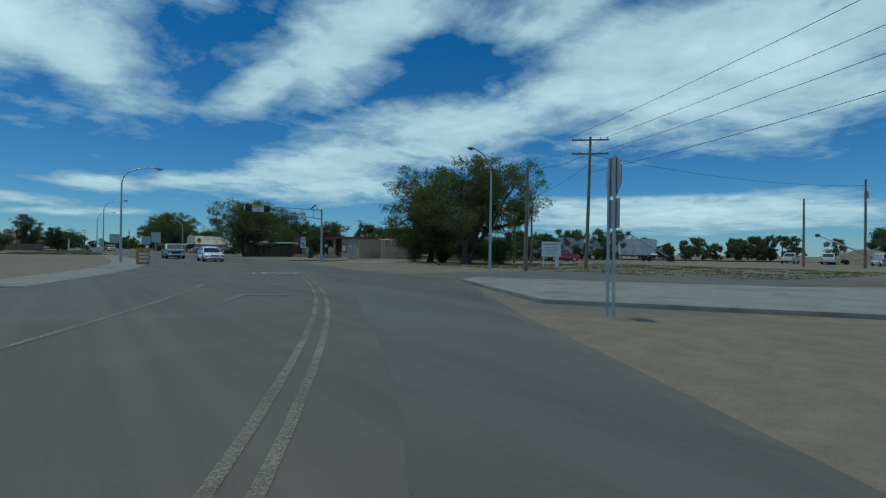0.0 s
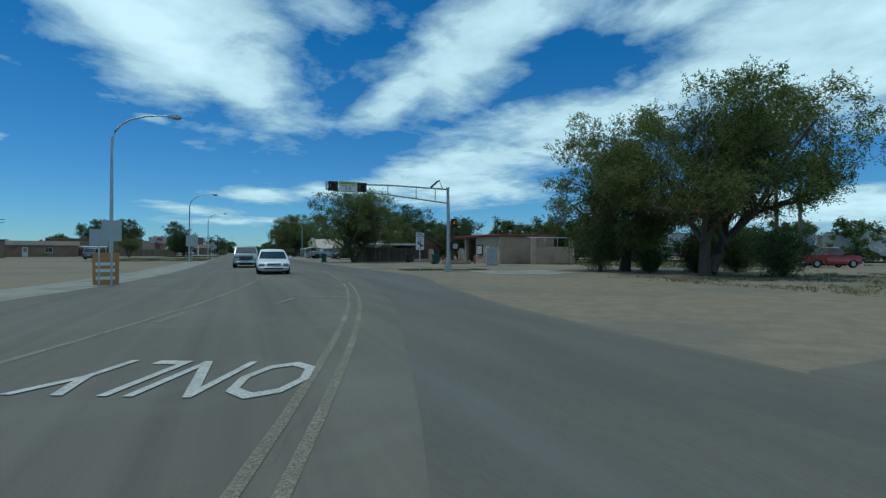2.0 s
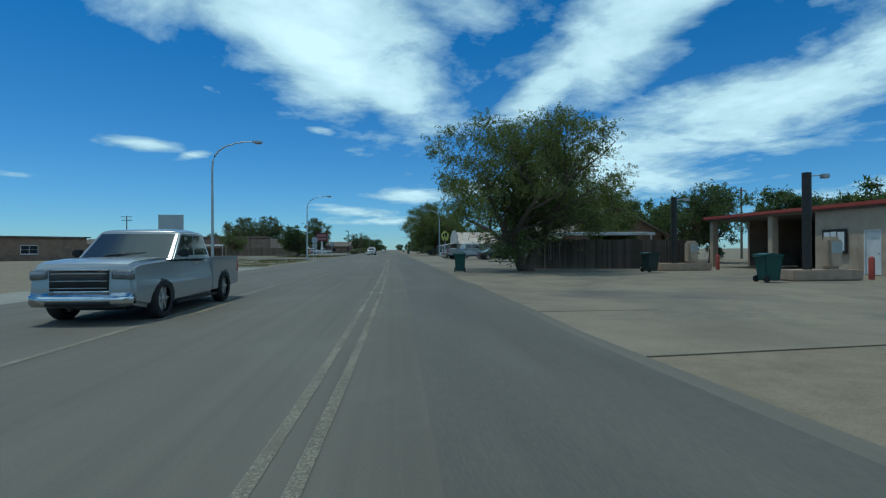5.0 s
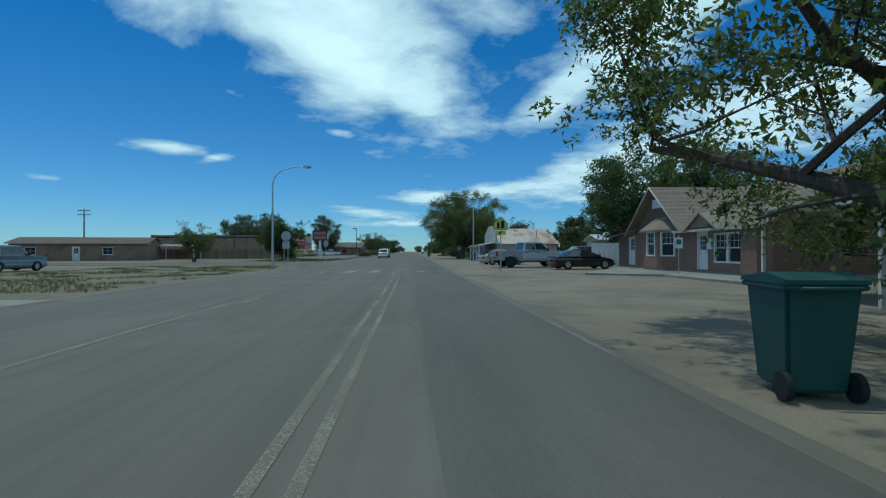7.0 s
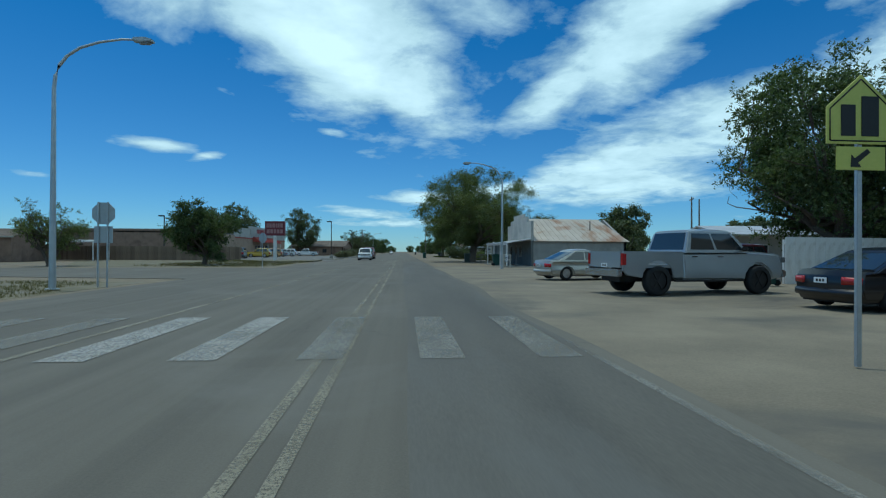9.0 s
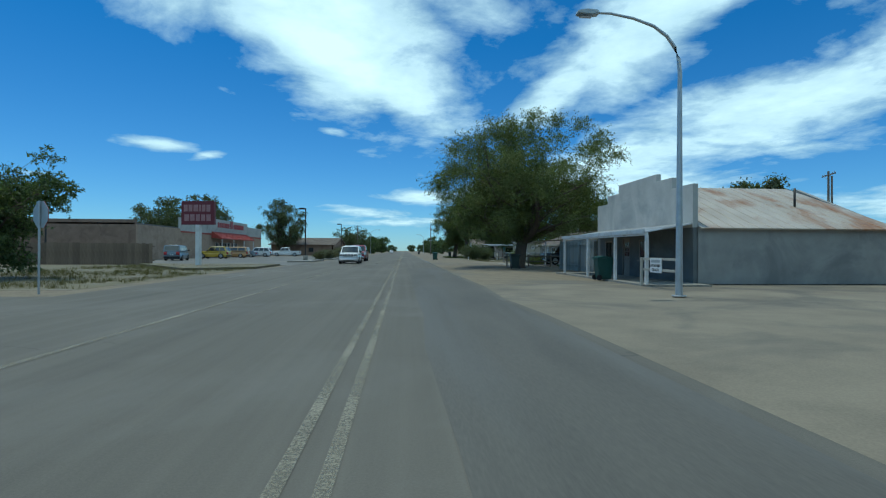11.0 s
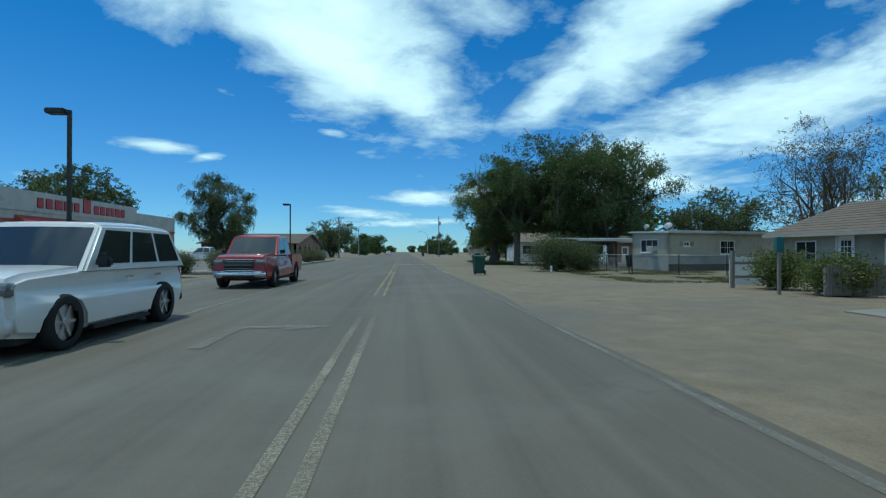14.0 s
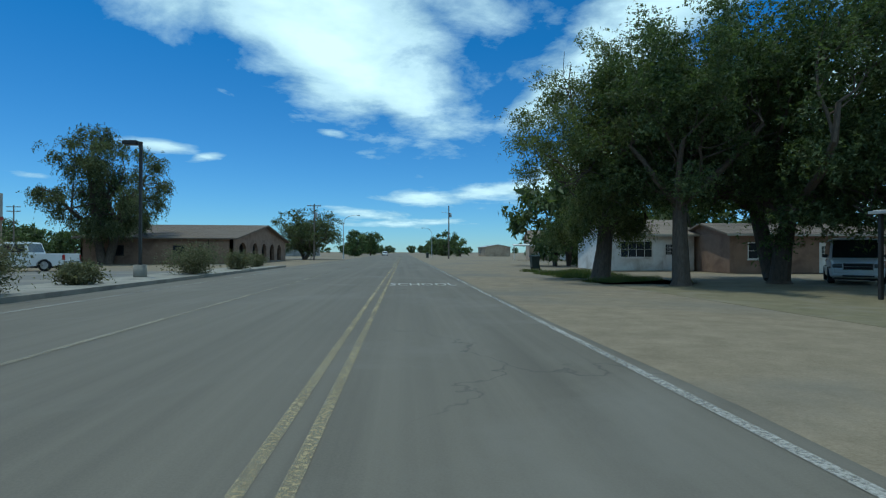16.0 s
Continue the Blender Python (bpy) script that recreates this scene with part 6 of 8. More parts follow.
low_house(pose(22, 84, 0, 0, 0, -4), "long pale outbuilding behind the fence", 14, 6, 2.6, 3.3, "white_block", "metal_roof", [(2, 3, 0.9, 1.9, "window")], 0)
# house, carport and drive under the great elm
low_house(pose(17.2, 125.5, 0, 0, 0, -90), "khaki house with a white-framed window behind the lawn", 9.5, 7, 2.5, 3.7, "khaki", "tan_shingle", [(0.25, 1.45, 0.82, 1.98, "window"), (5.2, 6.6, 0.8, 2.0, "window")])
canopy(pose(13.0, 131.2, 0, 0, 0, -90), "dark-roofed carport on white posts over the drive", 7.9, 7.0, 2.3, "shingle", ((0.2, 0.15), (7.7, 0.15), (0.2, 6.8), (7.7, 6.8)), rise=0.45)
low_house(pose(17.8, 143.2, 0, 0, 0, -90), "khaki house with a brown shingle roof beside the drive", 10.5, 8, 2.2, 3.7, "khaki", "shingle", [(1.2, 2.4, 0.7, 1.8, "window"), (3.4, 4.3, 0, 2.0, "door"), (5.6, 7.0, 0.7, 1.8, "window")])
structure("driveway", bm_poly(bmesh.new(), [(9.6, 124.5), (9.8, 130.5), (13, 131.4), (20.5, 131.4), (20.5, 123.4), (13, 123.4)], -0.05, -0.003, "z"), M["concrete"], "pale concrete driveway to the carport", "driveway")
board_fence((13.2, 139.6), (15.6, 139.9), 1.1, "white_paint", "low pale board fence at the yard's corner", 0.2, seed=6)
board_fence((12.6, 134.2), (17.6, 134.0), 0.95, "grey_wood", "low grey board fence behind the bushes", 0.15, seed=7)
canopy(pose(13.6, 159.6, 0, 0, 0, 4), "low carport with a pale metal roof beside the mobile home", 5.9, 5.0, 2.35, "metal_roof", ((0.2, 0.2), (5.7, 0.2), (0.2, 4.8), (5.7, 4.8)), post_mat="dark_steel")
cot = low_house(pose(14.9, 187.0, 0, 0, 0, 0), "white clapboard cottage with a wide window under the elms", 6.2, 7, 2.7, 3.9, "white_paint", "tan_shingle", [(0.7, 3.1, 0.95, 2.15, "wide"), (3.9, 4.8, 0.1, 2.15, "door")])
front = [c for c in cot.children if c.name.startswith("wall")][0]
window_unit(front, 0.7, 0.95, 2.4, 1.2, 4, 2)
for k in range(13):      # clapboards between the openings
    z = 0.06 + 0.2 * k
    for x0, x1, lo, hi in ((-0.02, 0.62, 0, 3), (3.18, 3.82, 0, 3), (4.88, 6.22, 0, 3), (0.62, 3.18, 0, 0.72), (0.62, 3.18, 2.25, 3), (3.82, 4.88, 2.25, 3)):
        if lo <= z and z + 0.19 <= hi:
            part("clapboard", bm_poly(bmesh.new(), [(-0.035, z), (-0.001, z), (-0.001, z + 0.19), (-0.008, z + 0.19)], x0, x1, "x"), M["white_paint"], front)
low_house(pose(21.2, 183.0, 0, 0, 0, -2), "long low brown wing in the elms' shade", 13, 6, 2.6, 3.4, "brown_wall", "shingle", [(1.2, 2.6, 0.9, 2.0, "window"), (6.0, 6.9, 0, 2.0, "door"), (9, 10.4, 0.9, 2.0, "window")], 8)
st = low_house(pose(21, 236, 0, 0, 0, -90 + 80), "pale roadside store with a low gable and porch", 12, 10, 3.2, 5.2, "tan", "tan_shingle", [(1.5, 3.5, 0.8, 2.1, "window"), (5, 6, 0, 2.1, "door"), (7.5, 9.5, 0.8, 2.1, "window")], name="roadside_store")
canopy(pose(17.5, 232.5, 0, 0, 0, -10), "white flat porch canopy before the store", 7.0, 3.0, 2.5, "white_paint", ((0.2, 0.2), (6.8, 0.2)), "porch_canopy")
# west side
board_fence((-46, 119.5), (-21, 121.5), 1.8, "brown_wood", "brown board fence behind the clipped tree", 0.28, seed=8)
low_house(pose(-58, 104, 0, 0, 0, 12), "long brown brick house west of the road", 18, 8, 2.7, 3.6, "brown_wall", "shingle", [(2, 3.4, 0.9, 2.0, "window"), (8, 9, 0, 2.1, "door"), (12, 13.4, 0.9, 2.0, "window")])
canopy(pose(-45, 113.5, 0, 0, 0, 8), "low pale carport on white posts", 9, 5, 2.4, "white_paint", ((0.2, 0.2), (4.5, 0.2), (8.8, 0.2), (0.2, 4.8), (8.8, 4.8)))
low_house(pose(-62, 62, 0, 0, 0, 50), "long low brown building west of the road", 26, 10, 3.2, 0, "brown_wall", "lot", [(3, 5, 0.9, 2.1, "window"), (12, 13, 0, 2.1, "door"), (18, 20, 0.9, 2.1, "window")], name="low_building")
low_house(pose(-70, 30, 0, 0, 0, 60), "long low tan building west of the road", 22, 10, 3.0, 0, "tan_block", "lot", [(3, 5, 0.9, 2.1, "window"), (12, 13, 0, 2.1, "door")], name="low_building")
low_house(pose(-30, 252, 0, 0, 0, 90), "pale low house far along the road", 10, 7, 2.6, 3.6, "offwhite", "metal_roof", [(2, 3.4, 0.9, 2.0, "window")])
low_house(pose(-26, 300, 0, 0, 0, 90), "blue-grey low building far along the road", 16, 8, 3.0, 3.8, "grey_block", "metal_roof", [(3, 5, 0.9, 2.1, "window")])
low_house(pose(26, 330, 0, 0, 0, -90), "tan low building far along the road", 16, 8, 3.0, 3.8, "tan", "metal_roof", [(3, 5, 0.9, 2.1, "window")])

# ---- vehicles ----
def arch(cx, r, z0, n=7):
    """Wheel arch: points from the front to the rear, above the sill line."""
    return [(cx + r * math.cos(math.pi * k / n), z0 + r * 0.98 * math.sin(math.pi * k / n)) for k in range(n + 1)]


def quad_panel(bm, a, b, c, d, u0, u1, v0, v1, off):
    """A panel on the quad a b c d (a-b below, d-c above), inset by fractions and lifted off it."""
    a, b, c, d = (Vector(p) for p in (a, b, c, d))
    nrm = (b - a).cross(d - a).normalized()
    def at(u, v):
        return a.lerp(b, u).lerp(d.lerp(c, u), v)
    outer = [at(u, v) for u, v in ((u0, v0), (u1, v0), (u1, v1), (u0, v1))]
    lo = [bm.verts.new(p - nrm * 0.006) for p in outer]
    hi = [bm.verts.new(p + nrm * off) for p in outer]
    bm.faces.new(hi)
    for i in range(4):
        bm.faces.new((lo[i], lo[(i + 1) % 4], hi[(i + 1) % 4], hi[i]))
    return bm


WHEEL = {}


def wheel(parent, x, y, r, width, rim):
    """A wheel with a rounded tyre, a spoked rim and a hub."""
    key = (r, width, rim)
    if key not in WHEEL:
        t = bmesh.new()
        ring = [(r * 0.66, -width * 0.46), (r * 0.92, -width * 0.5), (r, -width * 0.36), (r, width * 0.36), (r * 0.92, width * 0.5), (r * 0.66, width * 0.46)]
        n = 24
        vs = [[t.verts.new((q * math.cos(6.2832 * k / n), w, q * math.sin(6.2832 * k / n))) for q, w in ring] for k in range(n)]
        for k in range(n):
            for i in range(len(ring) - 1):
                t.faces.new((vs[k][i], vs[k][i + 1], vs[(k + 1) % n][i + 1], vs[(k + 1) % n][i])).smooth = True
        bmesh.ops.recalc_face_normals(t, faces=t.faces[:])
        g = bmesh.new()
        bm_disc(g, (0, 0, 0), (0, 1, 0), r * 0.67, width * 0.5, 24)
        for s in (-1, 1):
            bm_disc(g, (0, s * width * 0.28, 0), (0, 1, 0), r * 0.14, width * 0.3, 12)
            for k in range(6):
                a = 6.2832 * k / 6
                c, d = Vector((math.cos(a), 0, math.sin(a))), Vector((-math.sin(a), 0, math.cos(a)))
                p = [c * r * 0.1 - d * r * 0.07, c * r * 0.63 - d * r * 0.05, c * r * 0.63 + d * r * 0.05, c * r * 0.1 + d * r * 0.07]
                f0 = [g.verts.new(q + Vector((0, s * width * 0.24, 0))) for q in p]
                f1 = [g.verts.new(q + Vector((0, s * width * 0.36, 0))) for q in p]
                g.faces.new(f1)
                for i in range(4):
                    g.faces.new((f0[i], f0[(i + 1) % 4], f1[(i + 1) % 4], f1[i]))
        bmesh.ops.recalc_face_normals(g, faces=g.faces[:])
        WHEEL[key] = mesh_of("tyre", t, M["rubber"]), mesh_of("rim", g, M[rim])
    w = new("wheel", WHEEL[key][0])
    w.parent, w.location = parent, (x, y, r)
    ri = new("rim", WHEEL[key][1])
    ri.parent = w


def cut_across(bm, planes, axis=(0, 1, 0)):
    for v in planes:
        bmesh.ops.bisect_plane(bm, geom=bm.verts[:] + bm.edges[:] + bm.faces[:], dist=0.0004, plane_co=Vector(axis) * v, plane_no=axis)


def bend(ob, h, f, nose, back):
    """Curve a part in plan, as nose and tail of a car are, and pull its sides in a little towards top and bottom."""
    bm = bmesh.new()
    bm.from_mesh(ob.data)
    cut_across(bm, [h * k for k in (-0.85, -0.6, -0.3, 0, 0.3, 0.6, 0.85)])
    for v in bm.verts:
        s = min(abs(v.co.y) / h, 1.05)
        front = min(max((v.co.x - f + 1.3) / 1.3, 0), 1.1)
        rear = min(max((-v.co.x - f + 1.1) / 1.1, 0), 1.1)
        v.co.x += rear * back * s ** 2.4 - front * nose * s ** 2.4
        if v.co.z > 0.6:
            v.co.z -= 0.035 * s ** 3 * min((v.co.z - 0.6) / 0.2, 1)
    for p in bm.faces:
        p.smooth = True
    bm.to_mesh(ob.data)
    bm.free()


def car(m, label, paint, kind="sedan", L=4.8, W=1.82, wheel_r=0.33, lift=0.0, category="car", group="", rim="rim", clearance=0.2, roof=None):
    """A car facing +x: shaped body with wheel arches, cabin, glass, lights, bumpers, mirrors and four wheels."""
    ob = thing({"pickup": "pickup_truck", "suv": "suv", "van": "van"}.get(kind, "car"), label, category, m, group)
    h, z0 = W / 2, clearance + lift
    f, b = L / 2, -L / 2
    if kind == "sedan":
        belt, top, ax = 0.9, roof or 1.44, (0.30 * L, -0.285 * L)
        prof = [(f - 0.12, z0 + 0.02), (f - 0.02, z0 + 0.14), (f, z0 + 0.32), (f - 0.05, 0.62), (f - 0.16, 0.7), (f - 0.5, 0.79), (f - 0.9, 0.86), (f - 1.25, belt)]
        tail = [(b + 0.75, belt + 0.03), (b + 0.3, belt + 0.05), (b + 0.1, belt + 0.03), (b + 0.02, belt - 0.12), (b, belt - 0.3), (b + 0.02, z0 + 0.2), (b + 0.14, z0 + 0.02)]
        cab = (f - 1.2, f - 2.15, b + 1.55, b + 0.5)
    elif kind == "suv":
        belt, top, ax = 1.05, roof or 1.76, (0.30 * L, -0.29 * L)
        prof = [(f - 0.08, z0 + 0.08), (f, z0 + 0.3), (f - 0.02, 0.9), (f - 0.09, 1.0), (f - 0.3, 1.05), (f - 1.35, belt + 0.06)]
        tail = [(b + 0.1, belt + 0.05), (b, belt - 0.2), (b + 0.01, z0 + 0.25), (b + 0.1, z0 + 0.06)]
        cab = (f - 1.4, f - 2.05, b + 0.5, b + 0.1)
    elif kind == "van":
        belt, top, ax = 1.1, roof or 1.95, (0.31 * L, -0.29 * L)
        prof = [(f - 0.05, z0 + 0.08), (f, z0 + 0.4), (f - 0.05, 0.9), (f - 0.3, 1.0), (f - 0.85, belt)]
        tail = [(b + 0.06, belt), (b, belt - 0.3), (b + 0.01, z0 + 0.25), (b + 0.1, z0 + 0.06)]
        cab = (f - 0.8, f - 1.45, b + 0.2, b + 0.06)
    else:
        belt, top, ax = 1.12 + lift, (roof or 1.85) + lift, (0.315 * L, -0.30 * L)
        prof = [(f - 0.06, z0 + 0.12), (f, z0 + 0.3), (f - 0.03, 0.96 + lift), (f - 0.1, 1.05 + lift), (f - 0.3, 1.1 + lift), (f - 1.0, 1.14 + lift), (f - 1.5, belt + 0.03)]
        bl = 0.345 * L
        tail = [(b + bl + 0.05, belt), (b + bl + 0.02, z0 + 0.42), (b + bl + 0.02, z0 + 0.04)]
        cab = (f - 1.5, f - 2.16, b + bl + 0.3, b + bl + 0.1)
    ar = wheel_r * 1.22
    low = arch(ax[1], ar, z0 + 0.02)[::-1] if kind != "pickup" else []
    outline = prof + tail + low + arch(ax[0], ar, z0 + 0.02)[::-1]
    bm = bm_poly(bmesh.new(), outline, -h, h, "y")
    caps = [e for e in bm.edges if abs(e.verts[0].co.y - e.verts[1].co.y) < 1e-4]
    bmesh.ops.bevel(bm, geom=caps, offset=0.07, segments=3, affect="EDGES", clamp_overlap=True)
    for v in bm.verts:      # tumblehome and rounded nose and tail
        t = abs(v.co.x) / f
        v.co.y *= (1 - 0.10 * max(t - 0.72, 0) / 0.28) * (1 - 0.05 * max(v.co.z - 0.7, 0))
    cut_across(bm, [z0 + 0.18, 0.5, 0.68, 0.82], (0, 0, 1))
    for v in bm.verts:      # sides fullest a little below the belt
        v.co.y *= 1 - 0.055 * min(abs(v.co.z - 0.62) / 0.42, 1.2) ** 2
    body = part("body", bm, paint, ob, smooth=True)
    nose, back = {"sedan": (0.3, 0.2), "pickup": (0.12, 0.0), "suv": (0.14, 0.08)}.get(kind, (0.2, 0.1))
    bend(body, h, f, nose, back)
    # cabin
    wb, wt = h * 0.955, h * {"van": 0.86, "pickup": 0.84, "suv": 0.83}.get(kind, 0.76)
    lo = [(cab[0], -wb), (cab[0], wb), (cab[3], wb), (cab[3], -wb)]
    hi = [(cab[1], -wt), (cab[1], wt), (cab[2], wt), (cab[2], -wt)]
    bz = belt - 0.03
    bm = bmesh.new()
    vl = [bm.verts.new((x, y, bz)) for x, y in lo]
    vh = [bm.verts.new((x, y, top - 0.05)) for x, y in hi]
    vr = [bm.verts.new((x * 0.97 + (cab[1] + cab[2]) / 2 * 0.03, y * 0.82, top)) for x, y in hi]
    for i in range(4):
        j = (i + 1) % 4
        bm.faces.new((vl[i], vl[j], vh[j], vh[i]))
        bm.faces.new((vh[i], vh[j], vr[j], vr[i]))
    bm.faces.new(vr)
    bmesh.ops.recalc_face_normals(bm, faces=bm.faces[:])
    bmesh.ops.bevel(bm, geom=bm.edges[:], offset=0.06, segments=3, affect="EDGES", clamp_overlap=True)
    cut_across(bm, [h * k for k in (-0.6, -0.35, 0, 0.35, 0.6)])
    cut_across(bm, [cab[2] + (cab[1] - cab[2]) * k for k in (0.15, 0.35, 0.5, 0.65, 0.85)], (1, 0, 0))

    def round_cabin(bm):
        mid = (cab[1] + cab[2]) / 2
        for v in bm.verts:
            s = max(1 - (v.co.y / wb) ** 2, 0)
            if v.co.x > cab[1] - 0.15:
                v.co.x += 0.11 * s
            elif v.co.x < cab[2] + 0.15:
                v.co.x -= 0.07 * s * (kind != "pickup")
            along = (v.co.x - mid) / max((cab[1] - cab[2]) / 2, 0.1)
            if v.co.z > top - 0.2:
                v.co.z -= (0.07 if kind == "sedan" else 0.035) * min(along * along, 1.6) * (v.co.z - top + 0.2) / 0.2
            if v.co.z > top - 0.3:
                v.co.z += 0.03 * s * (v.co.z - top + 0.3) / 0.3
        return bm
    round_cabin(bm)
    cabin = part("cabin", bm, paint, ob, smooth=True)
    P = lambda c, z: (c[0], c[1], z)
    L0, T0 = [P(c, bz) for c in lo], [P(c, top - 0.05) for c in hi]
    for nm, i, j, inset, foot in (("windscreen", 0, 1, 0.05, 0.05), ("rear_window", 2, 3, 0.07, 0.14)):
        g = quad_panel(bmesh.new(), L0[i], L0[j], T0[j], T0[i], inset, 1 - inset, foot, 0.94, 0.008)
        cut_across(g, [h * k for k in (-0.6, -0.35, 0, 0.35, 0.6)])
        part(nm, round_cabin(g), M["car_glass"], cabin, smooth=True)
    spans = {"sedan": ((0.07, 0.47), (0.5, 0.9)), "suv": ((0.06, 0.36), (0.39, 0.66), (0.69, 0.95)), "van": ((0.06, 0.3), (0.33, 0.62), (0.65, 0.94)), "pickup": ((0.07, 0.5), (0.54, 0.93))}[kind]
    for u0, u1 in spans:
        part("side_window", quad_panel(bmesh.new(), L0[1], L0[2], T0[2], T0[1], u0, u1, 0.14, 0.88, 0.006), M["car_glass"], cabin)
        part("side_window", quad_panel(bmesh.new(), L0[3], L0[0], T0[0], T0[3], 1 - u1, 1 - u0, 0.14, 0.88, 0.006), M["car_glass"], cabin)
    if kind == "pickup":
        bed = part("bed", bm_box(bmesh.new(), b + 0.04, b + bl, -h * 0.96, h * 0.96, z0 + 0.42, z0 + 0.52), paint, ob)
        for s in (-1, 1):
            pts = [(b + bl, belt), (b + 0.02, belt), (b, z0 + 0.35), (b + 0.15, z0 + 0.2)] + arch(ax[1], ar, z0 + 0.12)[::-1] + [(b + bl, z0 + 0.12)]
            bs = bm_poly(bmesh.new(), pts, s * (h * 0.985), s * (h * 0.985 - 0.09), "y")
            bmesh.ops.bevel(bs, geom=[e for e in bs.edges if abs(e.verts[0].co.y - e.verts[1].co.y) < 1e-4], offset=0.02, segments=2, affect="EDGES")
            part("bed_side", bs, paint, bed)
        box("tailgate", (b, b + 0.07, -h * 0.86, h * 0.86, z0 + 0.42, belt - 0.01), paint, bed, 0.015)
        box("step_bumper", (b - 0.16, b + 0.02, -h * 0.94, h * 0.94, z0 + 0.16, z0 + 0.38), M["chrome"], ob, 0.03)
        box("chassis", (b + 0.2, f - 0.6, -h * 0.5, h * 0.5, z0 - 0.02, z0 + 0.16), M["black_trim"], ob)
    else:
        box("underbody", (b + 0.3, f - 0.3, -h * 0.8, h * 0.8, z0 - 0.03, z0 + 0.1), M["black_trim"], ob)
        box("rear_bumper", (b - 0.03, b + 0.12, -h * 0.9, h * 0.9, z0 + 0.12, z0 + 0.3), paint if kind == "sedan" else M["black_trim"], ob, 0.03)
    box("front_bumper", (f - 0.14, f + 0.06, -h * 0.88, h * 0.88, z0 + 0.1, z0 + (0.34 if kind in ("pickup", "suv") else 0.26)), M["chrome"] if kind == "pickup" else paint, ob, 0.04)
    gz = 0.98 + lift if kind == "pickup" else 0.98 if kind == "suv" else 0.9 if kind == "van" else 0.66
    gl = z0 + 0.42
    g0, g1 = (z0 + 0.36, gz - 0.04) if kind == "pickup" else (min(gl, gz - 0.15) + (0.1 if kind == "suv" else 0.0), gz - 0.03)
    gw = h * (0.5 if kind != "sedan" else 0.4)
    grille = box("grille", (f - 0.06, f + 0.012, -gw, gw, g0, g1), M["black_trim"], ob, 0.012)
    if kind == "suv":      # upright slots between painted bars
        for k in range(8):
            yy = -gw + 2 * gw * k / 7
            box("grille_bar", (f, f + 0.022, yy - 0.022, yy + 0.022, g0, g1), paint, grille)
    else:
        for k in range(3 if kind == "pickup" else 1):
            zz = g0 + (g1 - g0) * (k + 0.5) / (3 if kind == "pickup" else 1)
            box("grille_bar", (f, f + 0.02, -gw * 0.96, gw * 0.96, zz - 0.008, zz + 0.008), M["sign_back"], grille)
        for zz in (g0, g1):
            box("grille_frame", (f - 0.01, f + 0.022, -gw - 0.02, gw + 0.02, zz - 0.016, zz + 0.016), M["chrome"], grille)
    box("lower_intake", (f - 0.03, f + 0.066, -h * 0.55, h * 0.55, z0 + 0.12, z0 + 0.2), M["black_trim"], ob, 0.01)
    bonnet = belt + 0.02 if kind == "pickup" else belt
    for s in (-1, 1):      # wipers at the foot of the windscreen
        part("wiper", bm_tube(bmesh.new(), [(cab[0] + 0.04, s * 0.1 - 0.25, bonnet + 0.03), (cab[0] - 0.06, s * 0.1 + 0.28, bonnet + 0.09)], 0.012, 5), M["black_trim"], ob)
    for s in (-1, 1):
        box("headlight", (f - 0.16, f + 0.006, s * h * 0.54, s * h * 0.88, gz - 0.2, gz - 0.03), M["head_lens"], ob, 0.02)
        tz = belt - 0.3 if kind == "sedan" else belt - 0.42
        y1 = h * 0.99 if kind == "pickup" else h * 0.88
        box("tail_light", (b - 0.012, b + 0.12, s * h * (0.87 if kind == "pickup" else 0.5), s * y1, tz, tz + (0.36 if kind != "sedan" else 0.18)), M["tail_red"], ob, 0.012)
        part("mirror", bm_box(bmesh.new(), cab[0] - 0.35, cab[0] - 0.22, s * h * 0.97, s * (h * 0.97 + 0.2), belt + 0.02, belt + 0.17, 0.03), paint if kind == "sedan" else M["black_trim"], ob)
        for k in range(2 if kind != "pickup" else 1 + (L > 5.6)):
            hx = cab[0] - 1.15 - k * 0.95
            box("door_handle", (hx - 0.1, hx + 0.1, s * (h * 0.97), s * (h * 0.985 + 0.02), belt - 0.17, belt - 0.13), M["chrome"] if kind != "sedan" else paint, ob, 0.006)
        if kind in ("pickup", "suv"):
            box("sill_step", (ax[1] + 0.6, ax[0] - 0.6, s * h * 0.9, s * h * 1.0, z0 - 0.01, z0 + 0.05), M["black_trim"], ob, 0.01)
    pl = box("number_plate", (b - 0.022, b - 0.004, -0.16, 0.16, z0 + 0.42, z0 + 0.55), M["sign_white"], ob)
    for k in range(3):
        box("bar", (b - 0.026, b - 0.02, -0.11 + k * 0.08, -0.06 + k * 0.08, z0 + 0.455, z0 + 0.515), M["sign_black"], pl)
    for p in list(ob.children) + list(grille.children):
        if p.name.split(".")[0] in ("front_bumper", "rear_bumper", "grille", "grille_bar", "grille_frame", "lower_intake", "headlight", "tail_light") and (kind != "pickup" or p.matrix_local.translation.x >= 0):
            bend(p, h, f, nose, back)
    for x in ax:
        for s in (-1, 1):
            wheel(ob, x, s * (h - 0.12), wheel_r, 0.22 if kind == "sedan" else 0.27, rim)
    return ob


